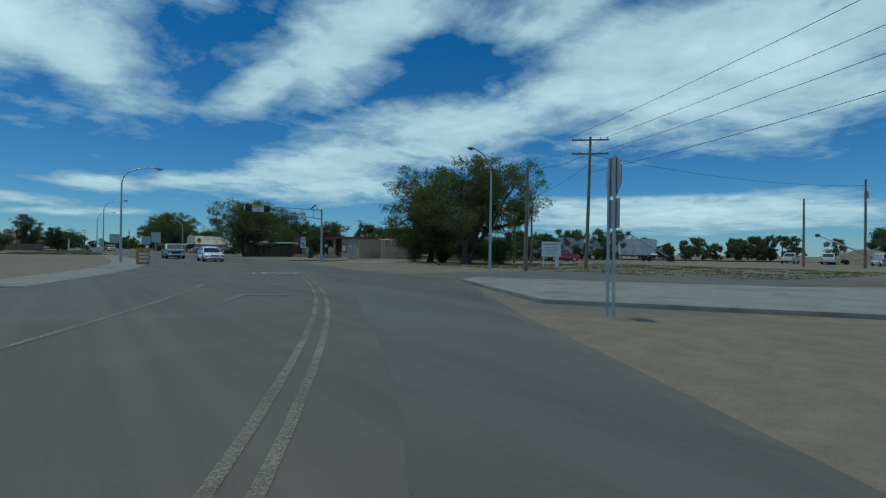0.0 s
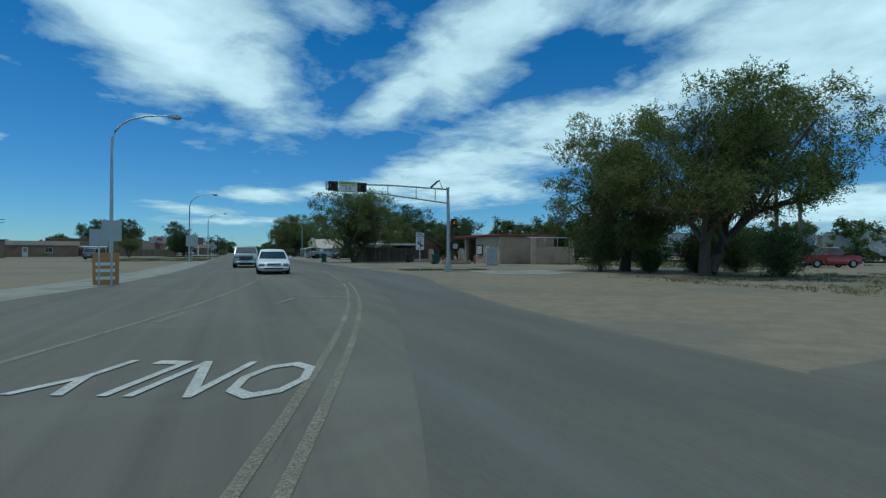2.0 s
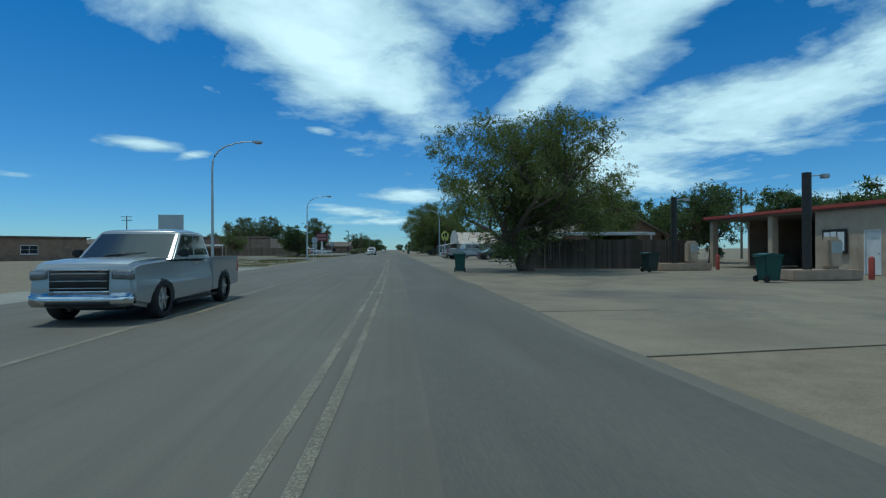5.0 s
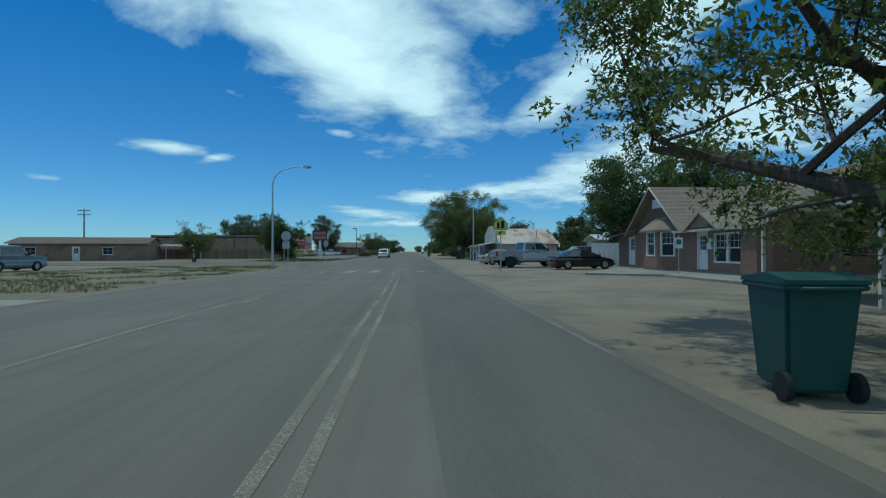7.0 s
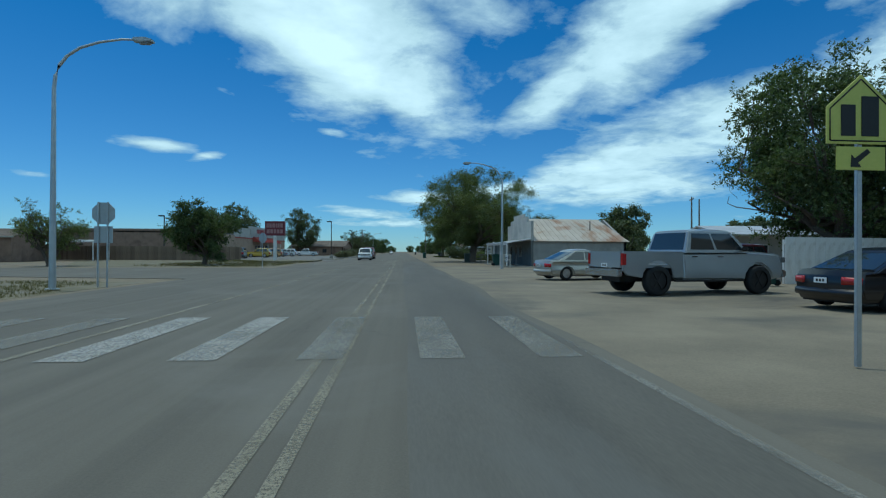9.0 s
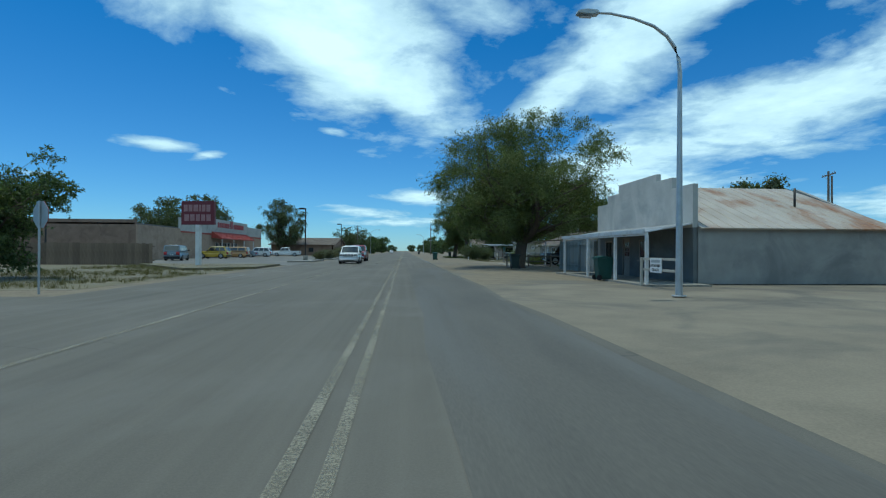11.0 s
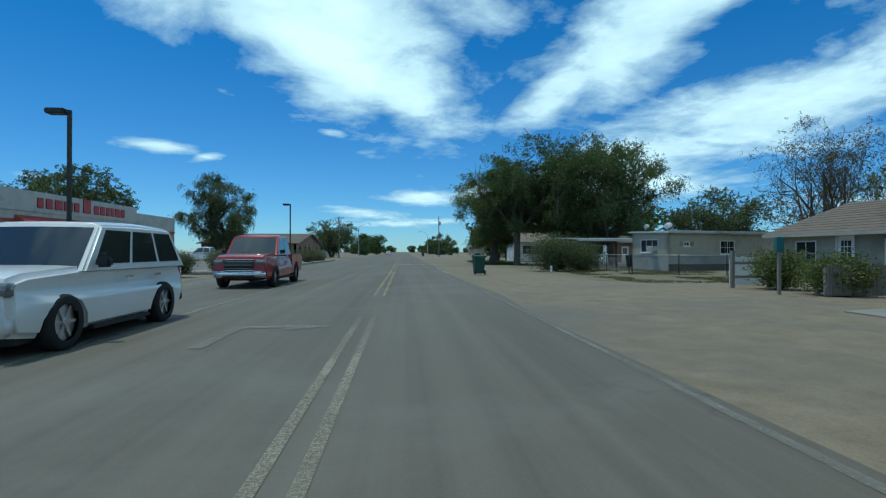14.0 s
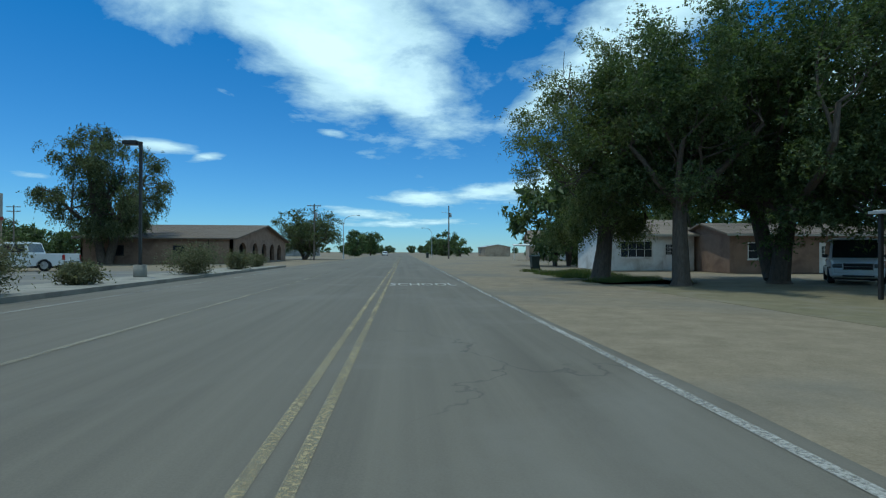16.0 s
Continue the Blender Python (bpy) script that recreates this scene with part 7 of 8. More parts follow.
SILVER, BLACK, WHITE = car_paint("silver_paint", (0.40, 0.42, 0.43), 0.5), car_paint("black_paint", (0.01, 0.01, 0.012), 0.2, 0.01), car_paint("white_car_paint", (0.8, 0.8, 0.79), 0.0, 0.05)
RED, YELLOW, TAN = car_paint("red_paint", (0.30, 0.012, 0.016), 0.15, 0.04), car_paint("yellow_paint", (0.52, 0.36, 0.03), 0.0), car_paint("tan_orange_paint", (0.48, 0.27, 0.10), 0.1)
GREY, MAROON, CHAMP = car_paint("grey_blue_paint", (0.16, 0.2, 0.24), 0.4), car_paint("maroon_paint", (0.12, 0.018, 0.02), 0.3), car_paint("champagne_paint", (0.44, 0.42, 0.37), 0.5)

# parked beside the brick house
car(pose(12.5, 62.2, 0, 0, 0, 8), "glossy black saloon parked nose-in beside the brick house", BLACK, "sedan", 4.85, 1.85, 0.34, rim="rim")
car(pose(9.7, 66.9, 0, 0, 0, 10), "silver lifted crew-cab pickup parked across the yard", SILVER, "pickup", 6.1, 2.02, 0.45, 0.22, "pickup truck", roof=1.82, rim="black_trim")
car(pose(9.0, 75.2, 0, 0, 0, 14), "silver saloon parked beyond the pickup", CHAMP, "sedan", 4.6, 1.78, 0.32)
car(pose(16.6, 75.8, 0, 0, 0, 190), "dark maroon utility vehicle parked beside a pale fence", MAROON, "suv", 4.6, 1.85, 0.36)
# on the road, coming the other way
car(pose(-4.05, -1.5, 0, 0, 0, -91), "white saloon on the road facing the oncoming lane", WHITE, "sedan", 4.9, 1.84, 0.33)
car(pose(-5.35, 12.3, 0, 0, 0, -91), "silver-grey pickup on the road with a long bed", SILVER, "pickup", 5.6, 1.95, 0.38, 0.03, "pickup truck", roof=1.72)
car(pose(-5.3, 128.3, 0, 0, 0, -90), "white utility vehicle on the road in the far lane", WHITE, "suv", 4.8, 1.92, 0.37)
car(pose(-5.6, 141.0, 0, 0, 0, -90), "red pickup on the road in the far lane", RED, "pickup", 5.9, 2.0, 0.4, 0.08, "pickup truck")
car(pose(-6.3, 330, 0, 0, 0, -90), "white car far along the road", WHITE, "sedan")
# shop car park
car(pose(-27.6, 154, 0, 0, 0, 175), "yellow utility vehicle in the shop car park", YELLOW, "suv", 4.5, 1.85, 0.38)
car(pose(-27.4, 161.8, 0, 0, 0, 178), "tan-orange van in the shop car park", TAN, "van", 4.9, 1.9, 0.34, roof=1.75)
car(pose(-27.8, 168.5, 0, 0, 0, 183), "blue-grey saloon in the shop car park", GREY, "sedan")
car(pose(-27.5, 176.5, 0, 0, 0, 180), "white utility vehicle in the shop car park", WHITE, "suv", 5.0, 1.95, 0.38)
car(pose(-24.5, 186.5, 0, 0, 0, 184), "white pickup in the shop car park", WHITE, "pickup", 5.8, 1.98, 0.38, 0.0, "pickup truck")
car(pose(-27.0, 140, 0, 0, 0, 100), "dark grey van near the shop's tall sign", GREY, "van", 4.9, 1.9, 0.34, roof=1.8)
# driveways and yards of the east side
car(pose(16.6, 127.4, 0, 0, 0, -175), "black pickup under a carport", BLACK, "pickup", 5.7, 2.0, 0.4, 0.06, "pickup truck")
car(pose(20.5, 173.0, 0, 0, 0, -128), "white van under the dark elms", WHITE, "van", 5.0, 1.95, 0.36, roof=2.0)
car(pose(46, -2.5, 0, 0, 0, -20), "red pickup beyond the grass verge", RED, "pickup", 5.6, 1.95, 0.38, 0.05, "pickup truck")
car(pose(88, -18, 0, 0, 0, 10), "white pickup far across the gravel yard", WHITE, "pickup", 5.6, 1.95, 0.38, 0.05, "pickup truck")
car(pose(90, -23, 0, 0, 0, 20), "white pickup far across the gravel yard", WHITE, "pickup", 5.6, 1.95, 0.38, 0.05, "pickup truck")
car(pose(84, -32, 0, 0, 0, 30), "white van far across the gravel yard", WHITE, "van", 5.4, 1.95, 0.38)
car(pose(-27, 62, 0, 0, 0, 80), "grey car parked by a low house", GREY, "suv")

# ---- signals, signs and small things ----
def signal_head(parent, m, name="signal"):
    s = part(name, bm_box(bmesh.new(), -0.31, 0.31, -0.02, 0.02, -0.31, 0.31, 0.01), M["sign_black"], parent)
    s.matrix_local = m
    part("housing", bm_box(bmesh.new(), -0.19, 0.19, 0.02, 0.26, -0.19, 0.19, 0.03), M["amber"], s)
    part("lens", bm_disc(bmesh.new(), (0, -0.03, 0), (0, 1, 0), 0.15, 0.03, 20), M["black_trim"], s)
    v = bmesh.new()
    n = 14
    ring = [(math.cos(math.pi * (k / n * 1.3 - 0.15)), math.sin(math.pi * (k / n * 1.3 - 0.15))) for k in range(n + 1)]
    for (c0, s0), (c1, s1) in zip(ring, ring[1:]):
        a = [v.verts.new(p) for p in ((c0 * 0.17, -0.02, s0 * 0.17), (c1 * 0.17, -0.02, s1 * 0.17), (c1 * 0.17, -0.24, s1 * 0.17), (c0 * 0.17, -0.24, s0 * 0.17))]
        v.faces.new(a)
        b = [v.verts.new(p) for p in ((c0 * 0.18, -0.02, s0 * 0.18), (c0 * 0.18, -0.24, s0 * 0.18), (c1 * 0.18, -0.24, s1 * 0.18), (c1 * 0.18, -0.02, s1 * 0.18))]
        v.faces.new(b)
    part("visor", v, M["amber"], s)
    return s


def school_mast():
    m = thing("school_signal_mast", "galvanised mast arm with flashing school speed signs", "signal mast", pose(7.75, -1.1, 0))
    box("footing", (-0.22, 0.22, -0.22, 0.22, -0.05, 0.5), M["steel"], m, 0.05)
    part("pole", bm_tube(bmesh.new(), [(0, 0, 0.4), (0, 0, 3), (-0.05, 0, 5.8)], [0.13, 0.12, 0.1], 14), M["steel"], m, smooth=True)
    part("pole_cap", bm_disc(bmesh.new(), (-0.05, 0, 5.83), (0, 0, 1), 0.12, 0.08, 14), M["steel"], m)
    part("upper_arm", bm_tube(bmesh.new(), [(-0.05, 0, 5.72), (-4, 0, 5.8), (-8.5, 0, 5.72)], 0.055, 8), M["steel"], m, smooth=True)
    part("lower_arm", bm_tube(bmesh.new(), [(-0.05, 0, 4.75), (-5.9, 0, 5.3), (-8.5, 0, 5.36)], 0.05, 8), M["steel"], m, smooth=True)
    for x, z0, z1 in ((-1.0, 4.84, 5.73), (-2.4, 4.97, 5.75), (-4.4, 5.16, 5.77), (-5.9, 5.3, 5.76)):
        part("strut", bm_tube(bmesh.new(), [(x, 0, z0), (x, 0, z1)], 0.03, 6), M["steel"], m)
    part("bracket", bm_tube(bmesh.new(), [(-1.35, 0, 5.72), (-0.7, 0, 6.3), (-0.45, 0, 5.75)], 0.03, 6), M["steel"], m)
    box("solar_panel", (-1.35, -0.62, -0.3, 0.3, -0.02, 0.02), M["black_trim"], m).matrix_local = pose(-1.04, 0, 6.06, 0, -41.7, 0) @ Matrix.Translation((0.98, 0, 0))
    signal_head(m, pose(-8.08, -0.12, 5.55))
    signal_head(m, pose(-6.2, -0.12, 5.55))
    b = box("sign_board", (-7.72, -6.52, -0.135, -0.105, 5.19, 5.67), M["sign_white"], m, 0.004)
    y = box("sign_header", (-7.72, -6.52, -0.135, -0.105, 5.675, 5.88), M["sign_yellow"], m, 0.004)
    letters("lettering", "SCHOOL", 0.17, M["sign_black"], pose(-7.12, -0.139, 5.775, 90, 0, 0), y, 0.002, 0.85)
    letters("lettering", "SPEED LIMIT", 0.12, M["sign_black"], pose(-7.12, -0.139, 5.6, 90, 0, 0), b, 0.002, 0.95)
    letters("lettering", "15", 0.3, M["sign_black"], pose(-7.12, -0.139, 5.42, 90, 0, 0), b, 0.002, 0.34)
    letters("lettering", "WHEN FLASHING", 0.08, M["sign_black"], pose(-7.12, -0.139, 5.245, 90, 0, 0), b, 0.002, 0.9)
    box("end_plate", (-8.55, -8.42, -0.12, -0.04, 5.28, 5.84), M["steel"], m)
    side = signal_head(m, pose(0.45, 0.0, 3.35, 0, 0, 25), "side_signal")
    part("signal_bracket", bm_tube(bmesh.new(), [(0.1, 0, 3.35), (0.42, 0, 3.35)], 0.03, 6), M["steel"], m)
    for z in (1.1, 2.6, 3.9):
        part("pole_band", bm_disc(bmesh.new(), (0, 0, z), (0, 0, 1), 0.135, 0.04, 14), M["steel"], m)
    beacon = box("beacon_backplate", (0.14, 0.8, -0.06, -0.03, 1.43, 2.05), M["sign_black"], m, 0.01)
    box("beacon_housing", (0.29, 0.65, -0.2, -0.06, 1.56, 1.92), M["tan"], beacon, 0.03)
    part("beacon_ring", bm_disc(bmesh.new(), (0.47, -0.205, 1.74), (0, 1, 0), 0.16, 0.03, 20), M["sign_back"], beacon)
    part("beacon_bracket", bm_tube(bmesh.new(), [(0.1, 0, 1.74), (0.3, -0.02, 1.74)], 0.03, 6), M["steel"], beacon)


def utility_cabinet(m):
    """A grey steel service cabinet with two doors and a sloped lid, on a concrete pad."""
    c = thing("utility_cabinet", "plain grey steel service cabinet beside the forecourt", "cabinet", m)
    box("pad", (-0.65, 0.65, -0.45, 0.45, -0.05, 0.08), M["concrete"], c, 0.02)
    box("body", (-0.52, 0.52, -0.32, 0.32, 0.08, 1.66), M["sign_back"], c, 0.02)
    box("lid", (-0.57, 0.57, -0.37, 0.37, 1.66, 1.74), M["steel"], c, 0.02)
    for x in (-0.5, 0.02):
        d = box("door", (x, x + 0.48, -0.336, -0.32, 0.14, 1.6), M["sign_back"], c, 0.006)
        box("handle", (x + (0.4 if x < 0 else 0.04), x + (0.43 if x < 0 else 0.07), -0.36, -0.336, 0.8, 0.98), M["dark_steel"], d)


def sign_post(x, y, label, top, name="road_sign", turn=0.0, mat="steel"):
    s = thing(name, label, "sign", pose(x, y, 0, 0, 0, turn))
    box("post", (-0.03, 0.03, 0.005, 0.05, 0, top), M[mat], s, 0.004)
    return s


school_mast()
utility_cabinet(pose(18.3, 12.9, 0, 0, 0, -30))
s = sign_post(6.15, 0.35, "white road sign reading begin centre lane only", 2.6)
p = box("header_plate", (-0.31, 0.31, -0.012, 0.004, 2.42, 2.72), M["sign_white"], s, 0.003)
letters("lettering", "BEGIN", 0.22, M["sign_black"], pose(0, -0.015, 2.57, 90, 0, 0), p, 0.002, 0.5)
q = box("plate", (-0.3, 0.3, -0.012, 0.004, 1.48, 2.4), M["sign_white"], s, 0.003)
letters("lettering", "CENTER", 0.11, M["sign_black"], pose(0, -0.015, 2.3, 90, 0, 0), q, 0.002, 0.4)
letters("lettering", "LANE", 0.11, M["sign_black"], pose(0, -0.015, 2.17, 90, 0, 0), q, 0.002, 0.3)
letters("lettering", "ONLY", 0.11, M["sign_black"], pose(0, -0.015, 1.57, 90, 0, 0), q, 0.002, 0.3)
for sx, z0 in ((0.02, 1.0), (0.0, -1.0)):
    pts = [(-0.03, -0.22), (0.03, -0.22), (0.03, -0.02), (-0.1, 0.1), (-0.06, 0.16), (-0.24, 0.15), (-0.19, 0.0), (-0.14, 0.05), (-0.03, -0.05)]
    bm = bm_poly(bmesh.new(), [(a * (1 if z0 > 0 else -1) + sx, b * (1 if z0 > 0 else -1)) for a, b in pts], -0.018, -0.0125, "y")
    part("arrow", bm, M["sign_black"], q).location = (0.0, 0, 1.86)
box("line", (-0.18, 0.18, -0.016, -0.0125, 2.08, 2.1), M["sign_black"], q)
for fr in ((-0.285, 0.285, 2.43, 2.445), (-0.285, 0.285, 2.695, 2.71)):
    box("border", (fr[0], fr[1], -0.015, -0.0125, fr[2], fr[3]), M["sign_black"], p)

s = sign_post(5.6, 56.0, "yellow-green school crossing sign with arrow plaque", 3.0, "crossing_sign")
plate = part("plate", bm_poly(bmesh.new(), [(-0.42, 2.56), (0.42, 2.56), (0.42, 2.98), (0, 3.36), (-0.42, 2.98)], -0.012, 0.004, "y"), M["sign_yellow"], s)
for a, b in (((-0.38, 2.595), (0.38, 2.595)), ((0.38, 2.595), (0.38, 2.96)), ((0.38, 2.96), (0, 3.305)), ((0, 3.305), (-0.38, 2.96)), ((-0.38, 2.96), (-0.38, 2.595))):
    part("border", bm_tube(bmesh.new(), [(a[0], -0.013, a[1]), (b[0], -0.013, b[1])], 0.009, 4), M["sign_black"], plate)
for x, w, h in ((-0.15, 0.1, 0.36), (0.12, 0.12, 0.46)):
    box("plain_shape", (x - w, x + w * 0.8, -0.018, -0.0125, 2.65, 2.65 + h), M["sign_black"], plate, 0.002)
pl = box("arrow_plaque", (-0.3, 0.3, -0.012, 0.004, 2.26, 2.53), M["sign_yellow"], s, 0.004)
part("arrow", bm_poly(bmesh.new(), [(-0.13, -0.1), (0.0, -0.1), (-0.04, -0.05), (0.11, 0.07), (0.07, 0.11), (-0.08, 0.0), (-0.12, 0.04)], -0.018, -0.0125, "y"), M["sign_black"], pl).location = (0, 0, 2.395)


def octagon_sign(m, label, top=3.0, posts=2, extra=True):
    s = thing("stop_sign", label, "sign", m)
    for x in ((-0.16, 0.16) if posts == 2 else (0,)):
        part("post", bm_tube(bmesh.new(), [(x, 0.05, -0.05), (x, 0.05, top)], 0.032, 8), M["steel"], s, smooth=True)
    oc = [(0.42 * math.cos(math.pi / 8 + math.pi / 4 * k), top - 0.4 + 0.42 * math.sin(math.pi / 8 + math.pi / 4 * k)) for k in range(8)]
    part("plate", bm_poly(bmesh.new(), oc, 0.0, 0.012, "y"), M["sign_red"], s)
    part("plate_back", bm_poly(bmesh.new(), oc, 0.014, 0.02, "y"), M["sign_back"], s)
    if extra:
        box("lower_plate", (-0.32, 0.32, 0.0, 0.02, top - 1.45, top - 0.86), M["sign_back"], s, 0.004)
    return s


octagon_sign(pose(-6.4, -50.3, 0.06, 0, 0, 57), "grey back of a stop sign on two steel posts", 3.2)
octagon_sign(pose(-10.3, 69.8, 0, 0, 0, 180), "grey back of a stop sign beside the footway", 3.0)
octagon_sign(pose(-10.6, 92.0, 0, 0, 0, 150), "grey back of a stop sign at the side street", 2.7, 1, False)
for x, y, w, h, z in ((-10.2, -13.4, 0.62, 0.75, 1.65), (-10.75, -12.6, 0.6, 0.6, 1.5), (-10.5, 25.8, 1.15, 1.15, 1.85)):
    s = sign_post(x, y, "grey back of a road sign on a steel post", z + h, "road_sign")
    box("plate", (-w / 2, w / 2, -0.01, 0.004, z, z + h), M["sign_back"], s, 0.004)
s = thing("sandwich_board", "small faded orange advertising stand on the footway", "sign", pose(-10.8, -11.2, 0, 0, 0, 6))
for k in (-1, 1):
    pn = box("panel", (-0.42, 0.42, -0.012, 0.012, 0, 1.25), M["orange"], s, 0.01)
    pn.matrix_local = pose(0, k * 0.16, 0, -k * 7, 0, 0)
    for z in (0.2, 0.5, 0.75):
        box("bar", (-0.32, 0.32, -0.018, 0.018, z, z + 0.12), M["sign_white"], pn)
s = thing("board_sign", "white painted board sign with grey rows on posts", "sign", pose(21.7, -22.8, 0, 0, 0, -40))
for x in (-0.7, 0.7):
    box("post", (x - 0.04, x + 0.04, 0.0, 0.08, 0, 2.3), M["white_paint"], s)
bd = box("board", (-0.9, 0.9, -0.03, 0.0, 0.95, 2.35), M["sign_white"], s, 0.005)
for z, w, h in ((2.02, 0.7, 0.18), (1.75, 0.6, 0.08), (1.55, 0.65, 0.08), (1.35, 0.5, 0.08), (1.15, 0.62, 0.08)):
    box("bar", (-w, w, -0.036, -0.03, z, z + h), M["sign_back"], bd)
s = thing("marker_post", "short white marker post on the verge", "post", pose(18.9, -26.0, 0))
box("shaft", (-0.15, 0.15, -0.02, 0.02, 0, 1.25), M["white_paint"], s, 0.01)
s = thing("small_sign", "small blue and white sign on a thin post", "sign", pose(13.9, 51.0, 0.12))
box("post", (-0.02, 0.02, 0.0, 0.03, 0, 2.0), M["steel"], s)
box("plate", (-0.2, 0.2, -0.01, 0.0, 1.3, 1.85), M["sign_white"], s, 0.003)
box("symbol", (-0.13, 0.13, -0.015, -0.0105, 1.5, 1.76), M["teal"], s)


def wheelie_bin(m, label, mat="bin_green", k=1.0):
    b = thing("wheelie_bin", label, "bin", m, "wheelie bins")
    bm = bmesh.new()
    lo = [(-0.25, -0.28), (0.25, -0.28), (0.25, 0.28), (-0.25, 0.28)]
    hi = [(-0.31, -0.36), (0.31, -0.36), (0.31, 0.38), (-0.31, 0.38)]
    v0 = [bm.verts.new((x * k, y * k, 0.06)) for x, y in lo]
    v1 = [bm.verts.new((x * k, y * k, 1.0 * k)) for x, y in hi]
    bm.faces.new(v0[::-1])
    bm.faces.new(v1)
    for i in range(4):
        bm.faces.new((v0[i], v0[(i + 1) % 4], v1[(i + 1) % 4], v1[i]))
    bmesh.ops.bevel(bm, geom=bm.edges[:], offset=0.03, segments=2, affect="EDGES")
    part("tub", bm, M[mat], b)
    box("rim", (-0.34 * k, 0.34 * k, -0.39 * k, 0.41 * k, 0.96 * k, 1.01 * k), M[mat], b, 0.012)
    lid = part("lid", bm_poly(bmesh.new(), [(-0.41 * k, 1.012 * k), (0.42 * k, 1.012 * k), (0.42 * k, 1.05 * k), (0.1 * k, 1.11 * k), (-0.38 * k, 1.05 * k)], -0.34 * k, 0.34 * k, "x"), M[mat], b)
    part("handle", bm_tube(bmesh.new(), [(-0.24 * k, 0.48 * k, 0.98 * k), (0.24 * k, 0.48 * k, 0.98 * k)], 0.018, 8), M[mat], b)
    for s in (-1, 1):
        part("wheel", bm_disc(bmesh.new(), (s * 0.29 * k, 0.3 * k, 0.125), (1, 0, 0), 0.125, 0.06, 16), M["rubber"], b)
    return b


for x, y, turn, mat, lab in ((3.85, 29.8, 170, "bin_green", "green wheelie bin at the road's edge"), (14.3, 18.6, 90, "bin_green", "green wheelie bin beside a pump island"), (14.2, 27.6, 100, "bin_dark", "dark green wheelie bin beside the far pump island"),
                             (4.34, 149.2, 185, "bin_green", "green wheelie bin at the road's edge"), (9.95, 189.3, 180, "bin_dark", "dark green wheelie bin on the verge"), (9.15, 99.2, 90, "bin_green", "green wheelie bin under the shop canopy"),
                             (8.1, 113.6, 180, "bin_dark", "dark wheelie bin beside the great elm"), (14.9, 70.3, 200, "bin_green", "green wheelie bin by the parked pickup"), (19.7, 163.5, 180, "bin_dark", "dark wheelie bin beside the mobile home"), (5.2, 262, 180, "bin_dark", "dark wheelie bin far along the road")):
    wheelie_bin(pose(x, y, 0, 0, 0, turn), lab, mat)

def wire_fence(p, q, label, height=1.15, step=2.6):
    p, q = Vector(p), Vector(q)
    L = (q - p).length
    f = thing("wire_fence", label, "fence", Matrix.Translation((p.x, p.y, 0)) @ Matrix.Rotation(math.atan2(q.y - p.y, q.x - p.x), 4, "Z"))
    n = int(L / step)
    for k in range(n + 1):
        part("post", bm_tube(bmesh.new(), [(k * step, 0, -0.05), (k * step, 0, height)], 0.03, 7), M["dark_steel"], f)
    part("top_rail", bm_tube(bmesh.new(), [(0, 0, height - 0.04), (n * step, 0, height - 0.04)], 0.018, 5), M["steel"], f)
    bm = bmesh.new()
    for k in range(int(n * step / 0.16)):
        for a, b in (((k * 0.16, 0.05), (k * 0.16 + 0.9, 0.95)), ((k * 0.16 + 0.9, 0.05), (k * 0.16, 0.95))):
            if b[0] < n * step and a[0] < n * step:
                bm_tube(bm, [(a[0], 0, a[1]), (b[0], 0, b[1])], 0.003, 3, False)
    part("mesh", bm, M["steel"], f)


wire_fence((13.4, 149.2), (21.5, 147.4), "wire-mesh yard fence on dark posts before the mobile home")
wire_fence((14.5, 157.5), (13.4, 149.2), "wire-mesh yard fence on dark posts before the mobile home")
def rail_fence(p, q, label):
    """Two rough timber rails between thick posts."""
    p, q = Vector(p), Vector(q)
    d = q - p
    f = thing("rail_fence", label, "fence", pose(p.x, p.y, 0, 0, 0, math.degrees(math.atan2(d.y, d.x))))
    n = max(2, round(d.length / 1.7))
    rng = random.Random(9)
    for k in range(n + 1):
        x = d.length * k / n
        part("post", bm_tube(bmesh.new(), [(x, 0, -0.1), (x + rng.uniform(-0.03, 0.03), 0, 1.02)], [0.075, 0.065], 8), M["wood_pole"], f, smooth=True)
    for z in (0.42, 0.86):
        for k in range(n):
            a, b = d.length * k / n, d.length * (k + 1) / n
            part("rail", bm_tube(bmesh.new(), [(a + 0.02, 0.0, z + rng.uniform(-0.02, 0.02)), (b - 0.02, 0.0, z + rng.uniform(-0.02, 0.02))], 0.05, 7), M["wood_pole"], f, smooth=True)


rail_fence((9.2, 122.0), (14.6, 119.8), "rough timber rail fence behind the great elm")

# iron chairs and a table beside the drive
def iron_chair(m):
    c = thing("iron_chair", "dark wrought-iron garden chair beside the drive", "chair", m, "garden chairs")
    part("seat", bm_disc(bmesh.new(), (0, 0, 0.44), (0, 0, 1), 0.22, 0.03, 14), M["dark_steel"], c)
    for a in (0.8, 2.35, 3.93, 5.5):
        part("leg", bm_tube(bmesh.new(), [(0.24 * math.cos(a), 0.24 * math.sin(a), 0), (0.18 * math.cos(a), 0.18 * math.sin(a), 0.44)], 0.012, 6), M["dark_steel"], c)
    part("backrest", bm_tube(bmesh.new(), [(-0.2, 0.16, 0.44), (-0.2, 0.22, 0.8), (0, 0.25, 0.95), (0.2, 0.22, 0.8), (0.2, 0.16, 0.44)], 0.013, 6), M["dark_steel"], c)
    for x in (-0.07, 0.07):
        part("back_bar", bm_tube(bmesh.new(), [(x, 0.19, 0.45), (x, 0.24, 0.92)], 0.009, 5), M["dark_steel"], c)
    return c


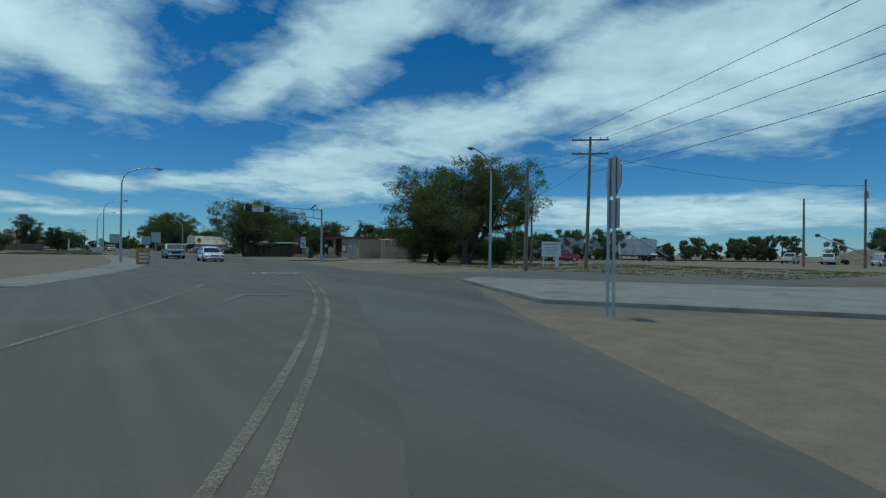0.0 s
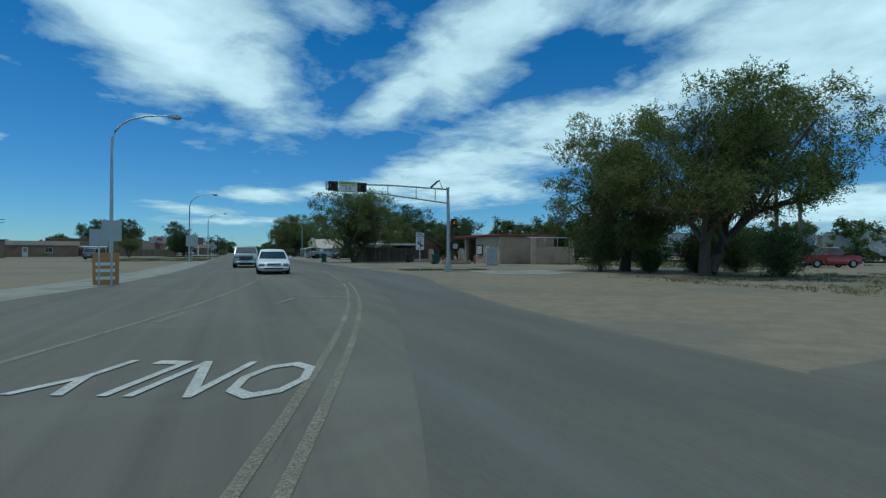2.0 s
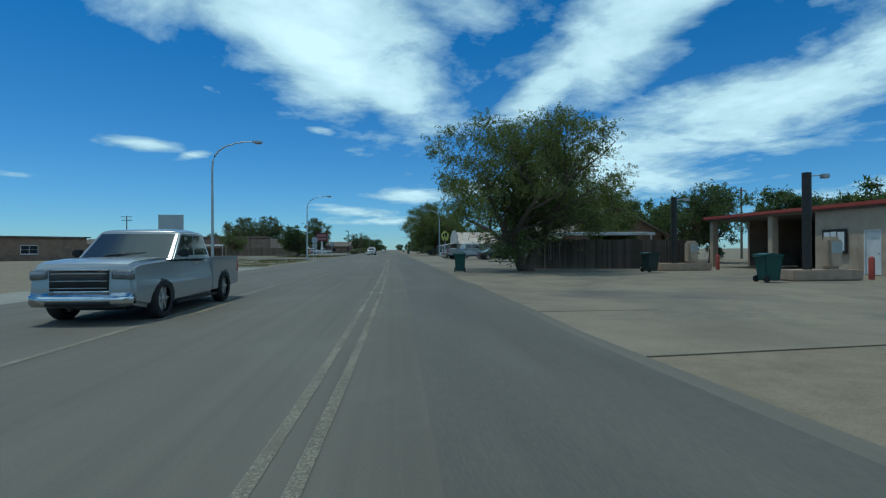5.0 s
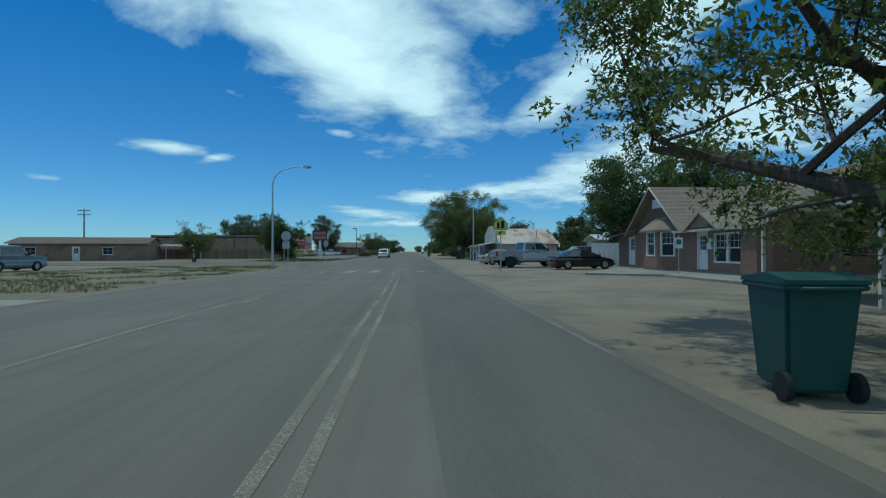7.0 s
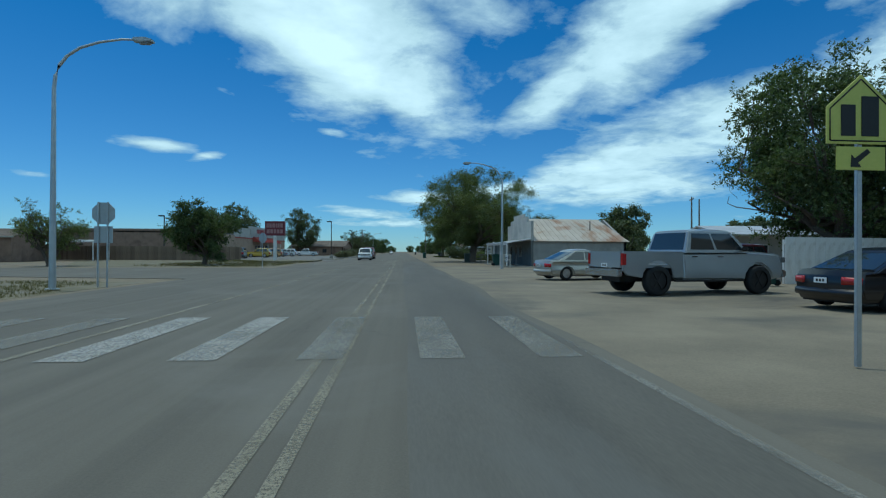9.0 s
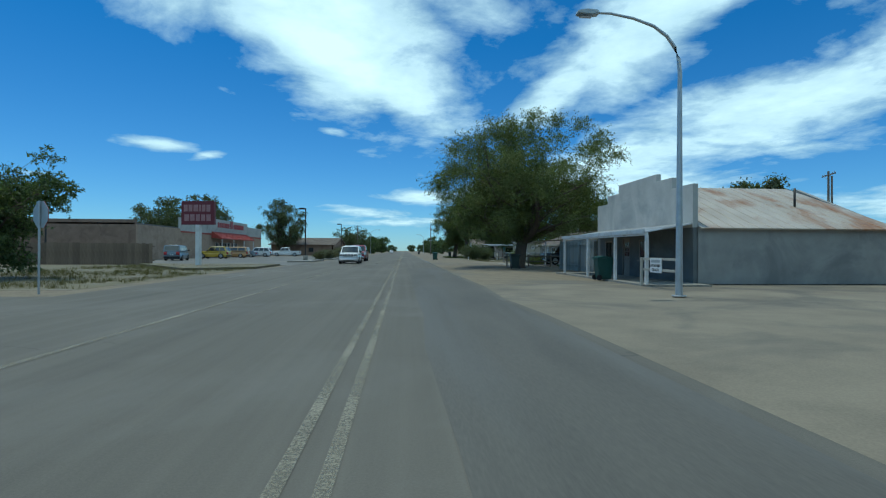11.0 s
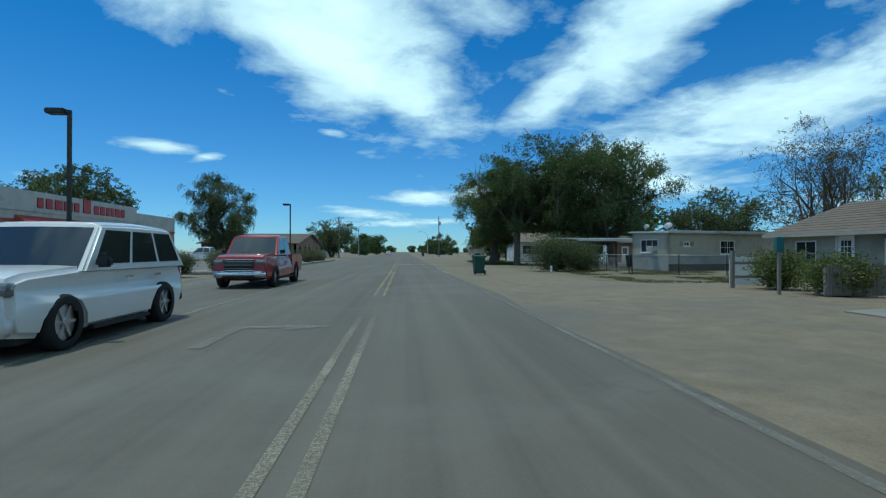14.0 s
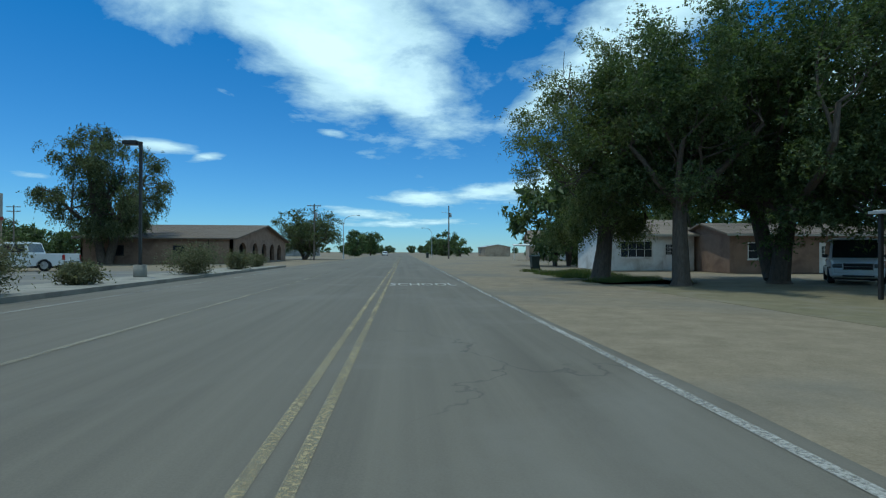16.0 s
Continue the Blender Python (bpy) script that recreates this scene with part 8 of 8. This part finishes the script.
ch = iron_chair(pose(10.9, 126.6, 0, 0, 0, 30))
copy_thing(ch, pose(11.6, 122.0, 0, 0, 0, 200))
copy_thing(ch, pose(12.3, 121.0, 0, 0, 0, 100))
g = thing("garden_gate", "grey timber rails and posts at the drive's edge", "gate", pose(11.9, 137.6, 0, 0, 0, 5))
for x in (0, 1.5):
    box("post", (x - 0.06, x + 0.06, -0.06, 0.06, 0, 1.35), M["grey_wood"], g, 0.01)
for z in (0.35, 0.85):
    box("rail", (0.07, 1.43, -0.025, 0.025, z, z + 0.1), M["grey_wood"], g)
s = thing("mailbox", "pale green box on a post beside the drive", "mailbox", pose(11.4, 134.6, 0))
box("post", (-0.04, 0.04, -0.04, 0.04, 0, 1.3), M["grey_wood"], s)
box("box", (-0.11, 0.11, -0.09, 0.09, 1.3, 1.75), M["teal"], s, 0.02)
s = thing("white_stake", "short white stake in the dry yard", "stake", pose(9.5, 152.4, 0))
box("shaft", (-0.06, 0.06, -0.03, 0.03, 0, 0.4), M["white_paint"], s, 0.01)


# ---- railway and yard ----
def hopper_wagon(m):
    w = thing("hopper_wagon", "pale grey covered hopper wagon on the far track", "railway wagon", m, "hopper wagons")
    bm = bm_poly(bmesh.new(), [(-7.2, 1.6), (-5.2, 0.9), (5.2, 0.9), (7.2, 1.6), (7.4, 4.1), (6.9, 4.5), (-6.9, 4.5), (-7.4, 4.1)], -1.5, 1.5, "y")
    part("tank", bm, M["metal_roof"], w)
    for k in range(13):
        box("rib", (-7.0 + k * 1.15, -6.9 + k * 1.15, -1.56, -1.5, 1.6, 4.1), M["metal_roof"], w)
    box("underframe", (-7.8, 7.8, -1.1, 1.1, 0.7, 0.95), M["dark_steel"], w)
    for x in (-6, 6):
        for s in (-1, 1):
            for dx in (-0.9, 0.9):
                part("wheel", bm_disc(bmesh.new(), (x + dx, s * 0.75, 0.45), (0, 1, 0), 0.45, 0.14, 16), M["dark_steel"], w)
    return w


hw = hopper_wagon(pose(84, 14, 0.15, 0, 0, -42))
copy_thing(hw, pose(72.5, 24.5, 0.15, 0, 0, -42))
copy_thing(hw, pose(61, 34.9, 0.15, 0, 0, -42))
tr = bmesh.new()
for s in (-0.72, 0.72):
    bm_box(tr, -48, 140, s - 0.04, s + 0.04, 0.05, 0.17)
bm_box(tr, -48, 140, -1.6, 1.6, -0.1, 0.05)
ob = structure("railway_track", tr, M["dark_steel"], "railway track on a low dark bed beyond the yard", "railway")
ob.matrix_world = pose(84, 14, 0, 0, 0, -42)
rng = random.Random(9)
for x, y, r, h in ((98, -26, 7, 3.2), (104, -36, 6, 2.6), (112, -10, 4, 2.0)):
    bm = bmesh.new()
    n, rings = 22, 6
    vs = [[bm.verts.new((r * (1 - i / rings) * math.cos(6.2832 * k / n) * rng.uniform(0.9, 1.1), r * (1 - i / rings) * math.sin(6.2832 * k / n) * rng.uniform(0.9, 1.1), -0.08 + h * (i / rings) ** 0.85)) for k in range(n)] for i in range(rings)]
    for i in range(rings - 1):
        for k in range(n):
            bm.faces.new((vs[i][k], vs[i][(k + 1) % n], vs[i + 1][(k + 1) % n], vs[i + 1][k]))
    bm.faces.new(vs[-1])
    ob = part("earth_mound", bm, M["earth"], smooth=True)
    ob.location = (x, y, 0)
    tagged(ob, "heap of pale earth in the far yard", "mound")


def conveyor(m):
    """A thin inclined grain conveyor on a two-wheeled stand."""
    l = thing("conveyor", "thin grey inclined conveyor on wheels beside the track", "machine", m)
    part("belt_frame", bm_tube(bmesh.new(), [(-4, 0, 0.6), (5, 0, 5.0)], 0.13, 6), M["steel"], l)
    for x in (-0.8, 0.8):
        part("leg", bm_tube(bmesh.new(), [(1.2, x, 0.4), (2.4, 0, 3.6)], 0.05, 6), M["steel"], l)
        part("wheel", bm_disc(bmesh.new(), (1.2, x, 0.42), (0, 1, 0), 0.42, 0.2, 16), M["rubber"], l)
    part("brace", bm_tube(bmesh.new(), [(1.2, 0, 0.42), (-3.2, 0, 0.85)], 0.04, 6), M["steel"], l)
    box("hopper", (-4.5, -3.5, -0.5, 0.5, 0.0, 0.9), M["dark_steel"], l, 0.04)
    box("head", (4.8, 5.4, -0.22, 0.22, 4.7, 5.2), M["dark_steel"], l, 0.04)


conveyor(pose(71, -2, 0, 0, 0, 160))
conveyor(pose(92, -26, 0, 0, 0, 120))
for x, y, lean in ((18.9, -31.6, 15), (19.8, -31.9, 10)):
    st = thing("white_stake", "thin leaning white stake on the verge", "stake", pose(x, y, -0.05, 0, -lean, 0), "leaning stakes")
    part("shaft", bm_tube(bmesh.new(), [(0, 0, 0), (0, 0, 2.2)], 0.035, 6), M["white_paint"], st)


# ---- grass tufts ----
def tufts(name, label, area, count, mat, seed, h=0.16):
    rng = random.Random(seed)
    co, faces = [], []
    (x0, x1), (y0, y1) = area
    for _ in range(count):
        cx, cy = rng.uniform(x0, x1), rng.uniform(y0, y1)
        if noise.noise((cx * 0.35, cy * 0.35, seed)) < -0.05:
            continue
        for _ in range(6):
            a, hh = rng.uniform(0, 6.28), h * rng.uniform(0.5, 1.3)
            bx, by = cx + rng.gauss(0, 0.06), cy + rng.gauss(0, 0.06)
            i = len(co)
            co += [(bx - 0.008 * math.cos(a), by - 0.008 * math.sin(a), -0.04), (bx + 0.008 * math.cos(a), by + 0.008 * math.sin(a), -0.04), (bx + math.sin(a) * hh * 0.5, by + math.cos(a) * hh * 0.5, hh)]
            faces.append((i, i + 1, i + 2))
    me = bpy.data.meshes.new(name)
    me.from_pydata(co, [], faces)
    me.materials.append(M[mat])
    tagged(new(name, me), label, "grass", kind="stuff")


tufts("grass_tufts", "short dry grass tufts on the verge", ((12.5, 42), (-45, -12)), 9000, "drygrass", 1, 0.1)
tufts("grass_tufts", "short grass tufts near the signal mast", ((5.3, 11.8), (0.2, 2.9)), 900, "greengrass", 2, 0.06)
tufts("grass_tufts", "dry yellow grass behind the filling station", ((27, 60), (0, 30)), 9000, "drygrass", 6, 0.22)
tufts("grass_tufts", "short yellowed grass tufts beside the road", ((-24, -10.3), (42, 73)), 7000, "drygrass", 3, 0.09)
tufts("grass_tufts", "short dry grass tufts near the tall sign", ((-22, -10.8), (94, 120)), 4000, "drygrass", 4)
tufts("grass_tufts", "dry grass tufts in the yard", ((10, 20), (141, 158)), 6000, "drygrass", 5, 0.06)
tufts("grass_tufts", "green grass tufts under the elms", ((8.2, 13), (173, 187)), 3500, "greengrass", 6, 0.2)
tufts("grass_tufts", "green lawn tufts beside the house", ((14, 17), (117.5, 123)), 2500, "greengrass", 7, 0.14)
